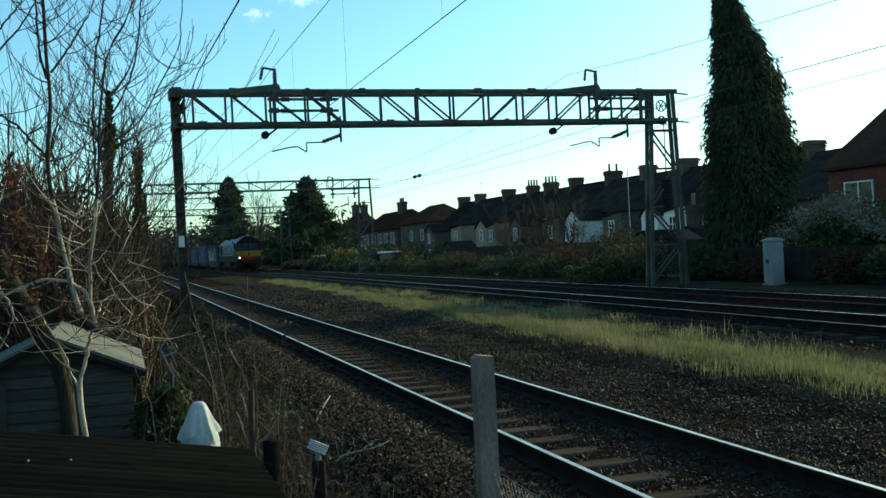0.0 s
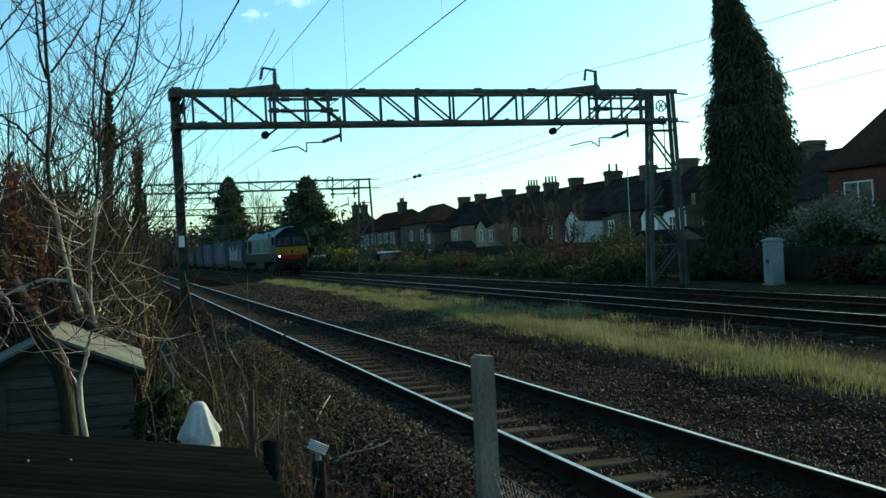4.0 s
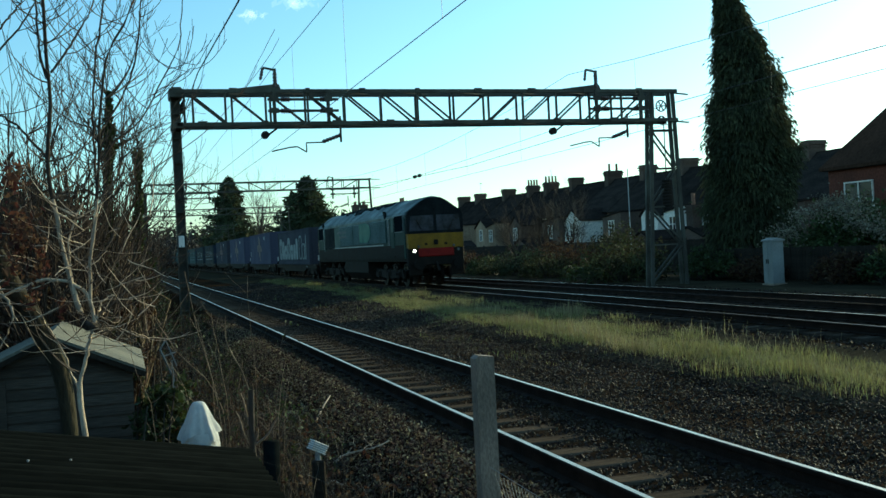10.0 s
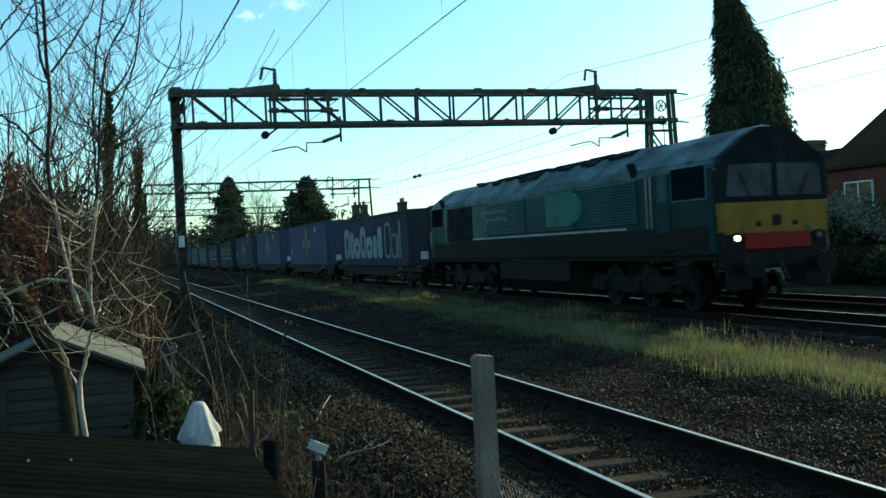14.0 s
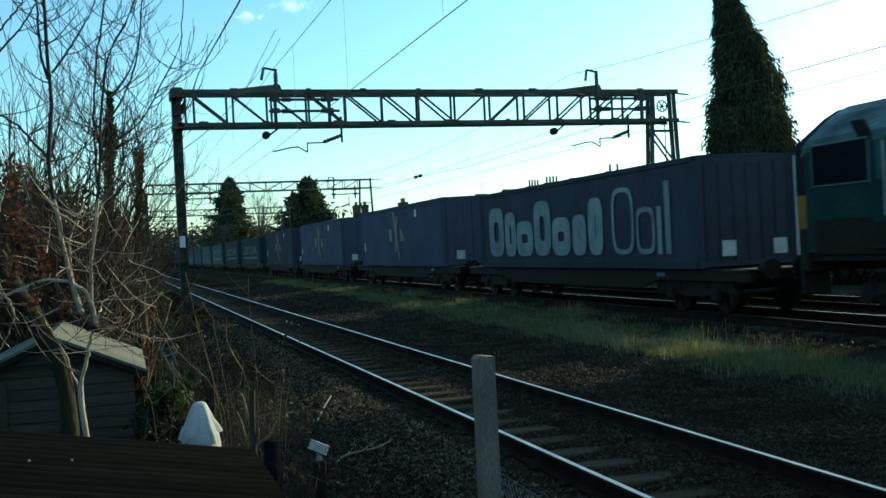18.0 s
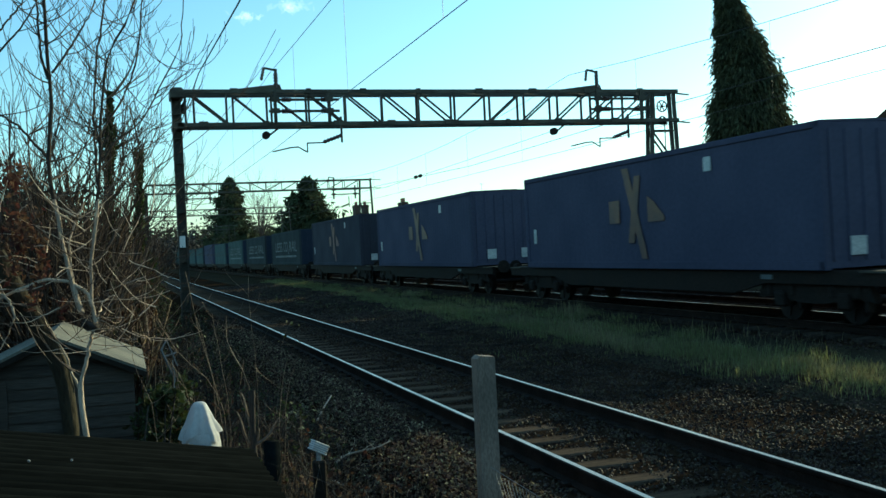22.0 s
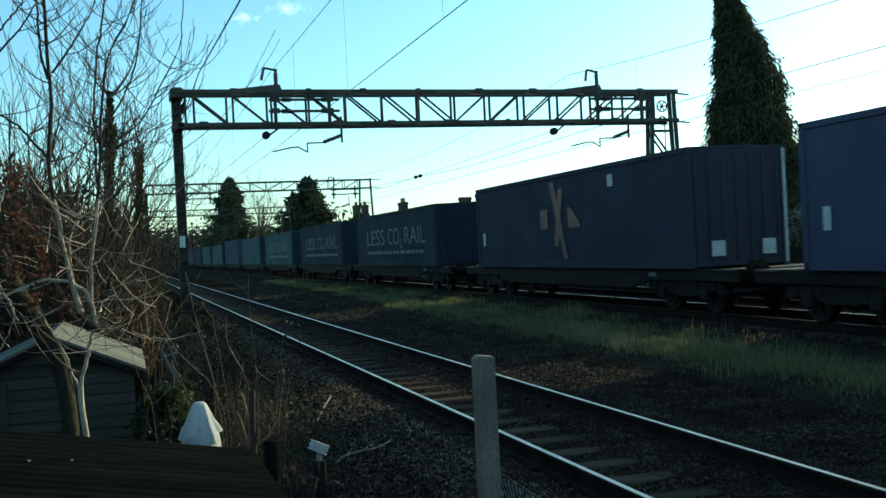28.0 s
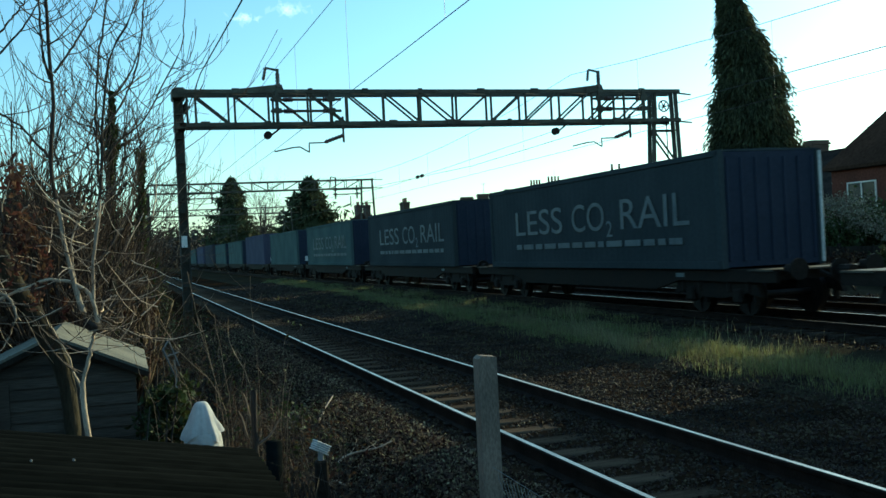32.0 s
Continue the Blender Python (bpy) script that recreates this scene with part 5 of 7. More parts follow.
def far_conifer(at, height, radius, seed, label):
    """A broad conifer seen from afar: tiers of ragged boughs."""
    rng = np.random.default_rng(seed)
    t = thing("conifer_tree", label, "tree", at)
    V, F = tubes([[[0, 0, -0.3], [0, 0, height * 0.5], [0, 0, height]]], [[0.35, 0.2, 0.04]], 6)
    part_np("trunk", V, F, M["bark_dark"], t)
    n = 520
    u = rng.uniform(0.02, 1, n) ** 0.8
    a = rng.uniform(0, 2 * np.pi, n)
    lump = 1 + 0.3 * np.sin(a * 3 + u * 9 + seed) + 0.25 * np.sin(a * 5 - u * 23) + rng.normal(0, 0.14, n)
    R = radius * np.minimum(1, (1 - u) * 1.35 + 0.04) ** 0.85 * lump
    m = 26
    f = rng.uniform(0.35, 1.05, (n, m))
    r = R[:, None] * f
    aa = a[:, None] + rng.normal(0, 0.12, (n, m))
    z = (u * height)[:, None] + rng.normal(0, 0.16, (n, m)) + (f - 0.6) * 0.9 * np.sign(rng.normal(0.6, 1, (n, 1)))
    P = np.stack([np.cos(aa) * r, np.sin(aa) * r, np.maximum(z, 0.1)], -1).reshape(-1, 3)
    V, F = leaves(P, 0.27, rng, aspect=3.4)
    part_np("crown", V, F, M["conifer"], t, "dark ragged crown")
    zs = np.linspace(0.2, height * 0.9, 14)
    core = radius * np.minimum(1, (1 - zs / height) * 1.35 + 0.04) ** 0.85 * 0.66
    ang = np.arange(9) * 2 * np.pi / 9
    j = rng.uniform(0.75, 1.2, (14, 9))
    X, Yv = np.cos(ang) * core[:, None] * j, np.sin(ang) * core[:, None] * j
    i = np.arange(14 * 9).reshape(14, 9)
    q = np.stack([i[:-1], np.roll(i, -1, 1)[:-1], np.roll(i, -1, 1)[1:], i[1:]], -1).reshape(-1, 4)
    part_np("inner_foliage", np.stack([X, Yv, np.repeat(zs[:, None], 9, 1)], -1), q, M["conifer"], t)
    return t


far_conifer((26.2, 146.0, -0.2), 12.6, 5.4, 11, "dark broad conifer behind the main lines")
far_conifer((20.9, 205.0, -0.2), 17.5, 5.6, 12, "tall dark conifer behind the main lines")


def grow(start, way, length, radius, levels, rng, spread=0.55, kids=5, lift=0.25, wander=0.22, steps=6, out=None, depth=0):
    """Adds the line of a limb and, from it, of its branches."""
    out = [] if out is None else out
    p, d = np.array(start, float), np.array(way, float)
    d /= np.linalg.norm(d)
    pts = [p.copy()]
    for _ in range(steps - 1):
        d = d + rng.normal(0, wander, 3) / steps ** 0.5 + np.array([0, 0, lift / steps])
        d /= np.linalg.norm(d)
        p = p + d * length / (steps - 1)
        pts.append(p.copy())
    pts = np.array(pts)
    out.append((pts, np.linspace(radius, radius * 0.35, steps)))
    if depth < levels:
        for _ in range(kids):
            i = rng.integers(1, steps)
            dd = pts[i] - pts[i - 1]
            dd = dd / np.linalg.norm(dd) + rng.normal(0, spread, 3)
            grow(pts[i], dd, length * rng.uniform(0.35, 0.65), radius * (1 - 0.6 * i / steps) * 0.6, levels, rng, spread, kids, lift, wander, steps, out, depth + 1)
    return out


def limb_part(name, lines, material, parent, label="", n=4, rmin=0.0):
    P = np.array([a for a, _ in lines])
    R = np.maximum(np.array([b for _, b in lines]), rmin)
    V, F = tubes(P, R, n)
    return part_np(name, V, F, material, parent, label, True)


def resample(pts, n=6):
    P = np.array(pts, float)
    s = np.concatenate([[0], np.cumsum(np.linalg.norm(np.diff(P, axis=0), axis=1))])
    # smooth the corners a little
    t = np.linspace(0, s[-1], n)
    return np.stack([np.interp(t, s, P[:, i]) for i in range(3)], -1)


def bare_tree(name, label, at, height, seed, limbs=7, spread=0.35, mt="twig", r=0.12, levels=3, kids=5, lift=0.5, category="tree", thin=0.004):
    rng = np.random.default_rng(seed)
    t = thing(name, label, category, at)
    lines = []
    trunk = [np.array([0, 0, -0.3]), np.array([0.05, 0, height * 0.2]), np.array([0.0, 0.05, height * 0.4])]
    limb_part("trunk", [(resample(trunk), np.linspace(r, r * 0.7, 6))], M["bark_dark"], t, n=7)
    for k in range(limbs):
        z = height * rng.uniform(0.12, 0.4)
        a = rng.uniform(0, 2 * np.pi)
        grow((0.02, 0, z), (math.cos(a) * spread, math.sin(a) * spread, 1.0), height * rng.uniform(0.4, 0.62), r * 0.55, levels, rng, 0.45, kids, lift, 0.25, 6, lines)
    tagged(limb_part("branch_mass", lines, M[mt], t, n=3, rmin=thin), kind="stuff")
    return t


bare_tree("bare_tree", "leafless tree behind the main lines", (23.0, 176.0, -0.2), 14.0, 21, 8, 0.3, "twig", 0.2, 3, 5)
bare_tree("bare_tree", "leafless brown tree before the terraced houses", (27.0, 63.0, -0.2), 5.2, 22, 9, 0.6, "limb_dark", 0.09, 3, 5)
bare_tree("bare_tree", "leafless brown tree before the terraced houses", (26.0, 56.0, -0.2), 5.0, 23, 9, 0.5, "twig", 0.08, 3, 5)
bare_tree("bare_tree", "leafless brown tree before the terraced houses", (27.5, 69.0, -0.2), 4.6, 24, 9, 0.7, "limb_dark", 0.08, 3, 5)


def shrub(name, label, at, rx, ry, h, seed, mt, n=5000, size=0.07, stems=24, category="bush", twig="twig"):
    """A bush: stems from its foot, and leaves in uneven clumps about them."""
    rng = np.random.default_rng(seed)
    t = thing(name, label, category, at)
    lines = []
    for _ in range(stems):
        a, q = rng.uniform(0, 2 * np.pi), rng.uniform(0.1, 1) ** 0.6
        tip = np.array([math.cos(a) * rx * q, math.sin(a) * ry * q, h * (1.05 - 0.5 * q ** 2) * rng.uniform(0.75, 1.15)])
        b = np.array([tip[0] * 0.25, tip[1] * 0.25, -0.1])
        mid = (b + tip) / 2 + rng.normal(0, 0.08 * h, 3) + np.array([0, 0, 0.12 * h])
        lines.append((resample([b, mid, tip]), np.linspace(0.014, 0.004, 6) * (1 + h / 3)))
    tagged(limb_part("stem_mass", lines, M[twig], t, n=3), kind="stuff")
    cl = 90
    a, q = rng.uniform(0, 2 * np.pi, cl), rng.uniform(0, 1, cl) ** 0.5
    C = np.stack([np.cos(a) * rx * q, np.sin(a) * ry * q, h * (1 - 0.55 * q ** 2.2) * rng.uniform(0.25, 1.05, cl) ** 0.7], -1)
    i = rng.integers(0, cl, n)
    spread = np.array([rx, ry, h]).min() * 0.16
    P = C[i] + rng.normal(0, spread, (n, 3))
    P[:, 2] = np.maximum(P[:, 2], 0.02)
    V, F = leaves(P, size, rng)
    tagged(part_np("foliage", V, F, M[mt], t), kind="stuff")
    return t


# bushes along the far embankment
rng0 = np.random.default_rng(31)
for k in range(26):
    y = 37 + k * 3.6 + rng0.uniform(-1, 1)
    x = 21.0 + rng0.uniform(-1.2, 1.6)
    hh = rng0.uniform(0.8, 1.55) * (1.15 if k % 4 == 0 else 0.95) * (1 if k < 12 else 0.85)
    mt = ("leaf", "ivy", "dead_leaf", "leaf", "conifer")[k % 5]
    shrub("bush", "low tangled bush on the railway bank", (x, y, -0.05), rng0.uniform(1.2, 1.8), rng0.uniform(1.7, 2.6), hh, 100 + k, mt, 2400 if k < 12 else 1400, 0.085 if k < 12 else 0.16, 60)
shrub("bush", "tall leafy bush before the terraced houses", (23.5, 45.0, 0), 1.5, 3.4, 2.3, 51, "leaf", 2600, 0.085, 120)
shrub("bush", "tall leafy bush before the terraced houses", (23.5, 52.5, 0), 1.5, 3.2, 1.8, 52, "dead_leaf", 1900, 0.085, 110)
shrub("clematis_bush", "bush covered with pale fluffy seed heads", (25.0, 29.6, -0.1), 1.9, 2.3, 2.6, 53, "ivy", 14000, 0.085)
for k, (dx, dy, z) in enumerate(((-1.3, 1.2, 2.35), (-0.8, 0.1, 2.6), (-1.2, -0.9, 2.3), (-1.5, 2.1, 1.7), (-1.6, 2.5, 1.1), (-1.4, -1.8, 1.9), (-0.5, 0.7, 2.75), (-1.1, -2.6, 1.6))):
    rng = np.random.default_rng(400 + k)
    P = np.array([25.0 + dx, 29.6 + dy, z]) + rng.normal(0, 1, (520, 3)) * np.array([0.3, 0.5, 0.16])
    V, F = leaves(P, 0.065, rng, aspect=1.2)
    tagged(part_np("seed_heads", V, F, M["fluff"]), "cream fluffy seed heads on the bush", "seed heads", "seed heads on the bush", "stuff")
shrub("bush", "dark bush beside the cabinet", (26.5, 25.0, -0.1), 1.6, 2.6, 2.1, 54, "ivy", 6000, 0.09)
shrub("bush", "dark bush beside the cabinet", (27.5, 21.0, -0.1), 1.6, 2.6, 2.0, 55, "leaf", 5000, 0.09)
shrub("bush", "low dark bush below the cypress", (21.9, 34.6, -0.05), 0.8, 1.6, 1.3, 57, "ivy", 3000, 0.07, 60)
shrub("bush", "low brown bush below the cypress", (21.9, 31.4, -0.05), 0.7, 1.4, 0.9, 58, "dead_leaf", 2400, 0.07, 60)
for k, y in enumerate((26.9, 24.6, 22.2, 19.8)):
    shrub("bush", "low dark bush before the board fence", (21.9, y, -0.05), 0.6, 1.3, 1.0 + 0.2 * (k % 2), 590 + k, ("dead_leaf", "ivy")[k % 2], 2400, 0.07, 60)
shrub("golden_shrub", "rounded yellow-green shrub by the far line", (22.5, 104.0, -0.1), 1.5, 1.9, 1.8, 56, "shrub_gold", 4200, 0.17)

# distant woods, joined
def woods(name, label, x0, x1, y0, y1, n, h, seed, mt, per=160, size=0.6):
    rng = np.random.default_rng(seed)
    x, y, hh = rng.uniform(x0, x1, n), rng.uniform(y0, y1, n), h * rng.uniform(0.6, 1.15, n)
    C = np.stack([x, y, hh * 0.55 - 0.4], -1)
    i = np.repeat(np.arange(n), per)
    P = C[i] + rng.normal(0, 1, (n * per, 3)) * np.stack([hh * 0.22, hh * 0.22, hh * 0.26], -1)[i]
    P[:, 2] = np.maximum(P[:, 2], -0.3)
    V, F = leaves(P, size, rng)
    return tagged(part_np(name, V, F, M[mt]), label, "woods", kind="stuff")


woods("distant_trees", "far dark line of trees along the railway", -40, 70, 330, 480, 120, 11, 61, "conifer", 200, 1.1)
woods("distant_trees", "far brown bare trees along the railway", -14, 22, 230, 320, 40, 9, 62, "twig", 260, 0.5)
woods("distant_hedge", "dark hedge along the far side of the line", 24, 34, 100, 240, 90, 2.4, 63, "leaf", 220, 0.3)

# ---- grass strip between the tracks ----
def blades(name, label, n, area, height, width, mt, seed, lean=0.4, dens=None):
    rng = np.random.default_rng(seed)
    x, y = area(rng, n)
    if dens is not None:
        keep = rng.uniform(0, 1, len(x)) < dens(x, y)
        x, y = x[keep], y[keep]
    n = len(x)
    z = ground_z(x, y) - 0.01
    patch = 0.4 * np.sin(x * 2.1 + 1.3 * np.sin(y * 0.9)) * np.cos(y * 0.83 + 0.7 * x) + 0.25 * np.sin(x * 5.3 + y * 2.2) * np.cos(y * 3.1 - x)
    h = height * rng.uniform(0.35, 1.3, n) * np.clip(1 + 1.5 * patch, 0.35, 2.2)
    a = rng.uniform(0, 2 * np.pi, n)
    d = np.stack([np.cos(a), np.sin(a), np.zeros(n)], -1)
    s = np.stack([-np.sin(a), np.cos(a), np.zeros(n)], -1) * (width * (1 + 0.02 * y))[:, None]
    b0 = np.stack([x, y, z], -1)
    l = rng.uniform(0.1, 1, n)[:, None] * lean
    mid = b0 + d * (h[:, None] * l * 0.3) + np.array([0, 0, 1]) * h[:, None] * 0.6
    tip = b0 + d * (h[:, None] * l) + np.array([0, 0, 1]) * h[:, None] * (1.05 - 0.3 * l)
    V = np.stack([b0 - s, b0 + s, mid + s * 0.7, mid - s * 0.7, tip], 1)
    i = 5 * np.arange(n)[:, None]
    F = (i + np.array([[0, 1, 2, 3]])).tolist() + (i + np.array([[3, 2, 4]])).tolist()
    return tagged(part_np(name, V, F, M[mt]), label, "grass", kind="stuff")


GRASS_NEAR = [(8, 7.95), (12, 8.05), (15, 7.9), (20, 7.95), (25, 8.05), (33, 8.5), (49, 9.6), (80, 9.9)]
GRASS_FAR = [(8, 10.2), (13.5, 10.4), (17.2, 10.8), (22, 11.8), (30, 12.0), (80, 12.0)]


def strip(rng, n):
    y = 4 + 75 * rng.uniform(0, 1, n) ** 1.7
    return rng.uniform(6.4, 12.2, n), y


def clump(x, y):
    v = 0.3 * np.sin(x * 1.7 + y * 0.35) * np.cos(y * 0.41 - 0.6 * x) + 0.3 * np.sin(x * 4.1 - y * 1.3) * np.cos(y * 1.9 + x * 2.2) + 0.3 * np.sin(x * 8.3 + y * 3.1) * np.cos(y * 5.2 - x * 3.7)
    lo = lerp_table(y, GRASS_NEAR) + 0.25 * np.sin(y * 0.9) + 0.2 * np.sin(y * 2.3)
    hi = lerp_table(y, GRASS_FAR) + 0.2 * np.sin(y * 1.1 + 1) + 0.15 * np.sin(y * 2.9)
    edge = np.clip((x - lo) / 0.9, 0, 1) * np.clip((hi - x) / 0.6, 0, 1)
    return np.clip(0.6 + 1.6 * v, 0.02, 1) * edge


blades("grass", "rough yellow-green grass between the tracks", 270000, strip, 0.175, 0.0028, "grass", 71, 1.7, clump)
blades("dry_grass", "dry straw-coloured grass among the green", 44000, strip, 0.17, 0.0022, "straw", 72, 1.2, clump)
blades("dry_grass", "thin dry grass creeping over the ballast edge", 3000, lambda r, n: (r.uniform(6.6, 9.0, n), 15 + 40 * r.uniform(0, 1, n) ** 1.2), 0.1, 0.003, "grass", 74, 1.4, lambda x, y: np.clip(0.35 + np.sin(x * 2.3 + y * 0.8) * np.cos(y * 0.6 - x), 0, 1))
for tx, ty in ((9.2, 20.0), (8.9, 18.1), (9.2, 23.2), (8.6, 16.3), (10.4, 28.0), (11.3, 24.8), (10.8, 43.0), (11.6, 41.0)):
    blades("grass_tuft", "tall sunlit tuft of dry grass", 300, lambda r, n: (r.normal(tx, 0.2, n), r.normal(ty, 0.6, n)), 0.27, 0.0026, "straw", int(ty * 10), 0.9)
blades("tall_grass", "tall dry grass stalks beside the main line", 900, lambda r, n: (r.normal(10.6, 0.5, n), 14 + 32 * r.uniform(0, 1, n)), 0.3, 0.0022, "straw", 73, 0.9)


# ---- near left: scrub, garden, sheds ----
def litter(n, x0, x1, y0, y1, seed):
    rng = np.random.default_rng(seed)
    x = rng.uniform(x0, x1, n)
    y = y0 + (y1 - y0) * rng.uniform(0, 1, n) ** 1.5
    P = np.stack([x, y, np.where(x > 2.9, np.maximum(ground_z(x, y), heap_z(x)), ground_z(x, y)) + rng.uniform(0.0, 0.05, n)], -1)
    V, F = leaves(P, 0.0195, rng, flat=0.15, aspect=2.1)
    return tagged(part_np("leaf_litter", V, F, M["litter"]), "brown fallen leaves on the railway bank", "leaf litter", kind="stuff")


litter(84000, 0.6, 3.1, 3.5, 30, 81)


def bramble(at, r, h, n, seed, mt, label, leafy=None, nleaf=0, name="bramble", thick=0.006):
    """A tangle of arching stems."""
    rng = np.random.default_rng(seed)
    t = thing(name, label, "scrub", at)
    lines = []
    for _ in range(n):
        a = rng.uniform(0, 2 * np.pi)
        b = np.array([rng.normal(0, r * 0.5), rng.normal(0, r * 0.5), -0.1])
        ln = rng.uniform(0.5, 1.15) * h
        o = np.array([math.cos(a), math.sin(a), 0]) * r * rng.uniform(0.2, 1.2)
        top = b + o * 0.4 + np.array([0, 0, ln])
        tip = b + o + np.array([0, 0, ln * rng.uniform(0.55, 1.15)])
        lines.append((resample([b, b * 0.6 + top * 0.4 + rng.normal(0, 0.06, 3), top, tip], 6) + np.cumsum(rng.normal(0, 0.022 * h, (6, 3)), 0), np.linspace(thick, thick * 0.3, 6) * rng.uniform(0.35, 1.0) ** 1.5 * 1.8))
        for _k in range(3):
            i = rng.integers(1, 5)
            p = lines[-1][0][i] if _k == 0 else lines[-_k - 1][0][i]
            grow(p, np.append(rng.normal(0, 1, 2), rng.uniform(-0.2, 0.9)), rng.uniform(0.15, 0.5) * h * 0.6, thick * 0.4, 0, rng, out=lines)
    tagged(limb_part("stem_mass", lines, M[mt], t, n=3), kind="stuff")
    if leafy:
        k = rng.integers(0, len(lines), nleaf)
        i = rng.integers(0, 6, nleaf)
        P = np.array([lines[a][0][b] for a, b in zip(k, i)]) + rng.normal(0, 0.05, (nleaf, 3))
        V, F = leaves(P, 0.026, rng)
        tagged(part_np("foliage", V, F, M[leafy], t), kind="stuff")
    return t

# ---- garden on the near side ----
# unseen plain walls, added to close the place and cut sky light behind the camera
for name, c, sz in (("wall_west", (-15.0, 5.0, 2.6), (0.3, 90.0, 7.4)), ("wall_south", (0.0, -26.0, 2.6), (60.0, 0.3, 7.4))):
    bm = nb()
    box(bm, c, sz)
    tagged(part(name, bm, M["dark_wood"]), "plain dark unseen wall added to cut sky light", "wall", kind="structure")


def corrugated_roof():
    """The low store whose ribbed sheet roof fills the near corner."""
    st = thing("garden_store", "low garden store with dark corrugated sheet roof", "shed", (0, 0, 0))
    y0, y1, x0, x1 = 2.2, 6.0, -3.2, 0.68
    n, pitch = 29, (y1 - y0) / 29
    V, F = [], []
    zat = lambda x: 0.815 - 0.185 * x
    ys = np.linspace(y0, y1, n * 12 + 1)
    zz = 0.015 * np.tanh(2.5 * np.cos(2 * np.pi * (ys - y0) / pitch))
    for x in (x0, x1):
        for dz in (0.0, -0.004):
            V.append(np.stack([np.full_like(ys, x), ys, zat(x) + zz + dz], -1))
    m = len(ys)
    i = np.arange(m - 1)
    F = np.concatenate([np.stack([i, i + 1, i + 1 + 2 * m, i + 2 * m], -1), np.stack([i + m, i + 3 * m, i + 1 + 3 * m, i + 1 + m], -1), np.stack([i + 2 * m, i + 1 + 2 * m, i + 1 + 3 * m, i + 3 * m], -1)])
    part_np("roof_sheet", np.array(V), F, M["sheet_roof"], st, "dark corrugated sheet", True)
    bm = nb()
    box(bm, (-1.26, 4.1, -0.2), (3.7, 3.6, 1.55))
    for y in (y0 + 0.12, y1 - 0.1):
        bar(bm, (x0 + 0.05, y, zat(x0) - 0.06), (x1 - 0.04, y, zat(x1) - 0.06), 0.07, 0.05)
    part("wall", bm, M["dark_wood"], st, "dark timber wall")
    rng = random.Random(3)
    for k in range(4):
        x, y = rng.uniform(-0.8, 0.6), rng.uniform(4.3, 5.9)
        bm = nb()
        rod(bm, (x, y, zat(x) + 0.012), (x, y, zat(x) + 0.02), 0.006, 8)
        part("roof_screw", bm, M["grey_line"], st)
    return st


corrugated_roof()


def garden_shed():
    sh = thing("garden_shed", "small weathered timber shed with pale felt roof", "shed", (-0.8, 12.0, -1.02))
    w, d, e, p = 0.86, 2.5, 1.71, 2.1
    bm = nb()
    prism(bm, [(-w + 0.02, 0), (-w + 0.02, e), (0, p - 0.03), (w - 0.02, e), (w - 0.02, 0)], "y", 0.03, d)
    part("wall", bm, M["shed_board"], sh)
    k = 0
    z = 0.02
    while z < p - 0.12:
        half = w if z + 0.12 < e else w * (p - z - 0.12) / (p - e)
        bm = nb()
        prism(bm, [(0.03, z), (-0.005, z), (0.012, z + 0.125), (0.03, z + 0.125)], "x", -half, half)
        part("board", bm, M["shed_board"], sh)
        z += 0.125
    for s in (-1, 1):
        bm = nb()
        prism(bm, [(0, p - 0.035), (s * (w + 0.14), e - 0.095), (s * (w + 0.14), e - 0.065), (0, p)], "y", -0.12, d + 0.1)
        part("roof_panel", bm, M["shed_felt"], sh, "pale mineral felt roof slope")
        bm = nb()
        bar(bm, (0, -0.125, p - 0.065), (s * (w + 0.14), -0.125, e - 0.125), 0.02, 0.055)
        part("barge_board", bm, M["dark_wood"], sh)
    for x in (-0.52, 0.12):
        bm = nb()
        box(bm, (x, -0.015, 0.8), (0.09, 0.03, 1.6))
        part("corner_trim", bm, M["shed_board"], sh, "pale upright trim")
    return sh


garden_shed()


def parasol():
    pa = thing("parasol", "closed garden parasol under a white cloth", "parasol", (0.51, 8.0, -1.0))
    bm = nb()
    rod(bm, (0, 0, 0), (0, 0, 1.6), 0.022, 10)
    rod(bm, (0, 0, 0), (0, 0, 0.1), 0.24, 20, 0.2)
    part("pole", bm, M["grey_line"], pa)
    n = 60
    shape = [(0.95, 0.13), (1.25, 0.14), (1.4, 0.148), (1.47, 0.142), (1.52, 0.128), (1.58, 0.1), (1.64, 0.082), (1.69, 0.064), (1.72, 0.05), (1.733, 0.034), (1.738, 0.008)]
    for lo, hi, r0, r1, f, sh in ((1.465, 1.738, 0.178, 0.085, 0.26, 0.0), (0.98, 1.5, 0.165, 0.125, 0.2, 0.9)):
        bm = nb()
        rings = []
        for k in range(17):
            u = 1 - (1 - k / 16) ** 1.4
            z = lo + (hi - lo) * u
            prof = lerp_table(z, shape)
            ring = []
            for i in range(n):
                a = 2 * math.pi * i / n
                w = math.sin(a * 5 + sh + 0.8 * math.sin(a * 2))
                fold = (1 if hi > 1.6 else 0.97) + f * (1 - u) ** 0.7 * (abs(w) ** 0.6 * math.copysign(1, w) * 0.6 + 0.3 * math.sin(a * 11 + 2 * sh))
                zz = z + 0.035 * (1 - u) ** 2 * math.sin(a * 3 + 0.6 + sh)
                ring.append(bm.verts.new((math.cos(a) * prof * fold, math.sin(a) * prof * fold, zz)))
            rings.append(ring)
        for a, b in zip(rings, rings[1:]):
            for i in range(n):
                j = (i + 1) % n
                bm.faces.new((a[i], a[j], b[j], b[i]))
        part("cloth", bm, M["white_cloth"], pa, "white folded cloth", True)
    return pa


parasol()


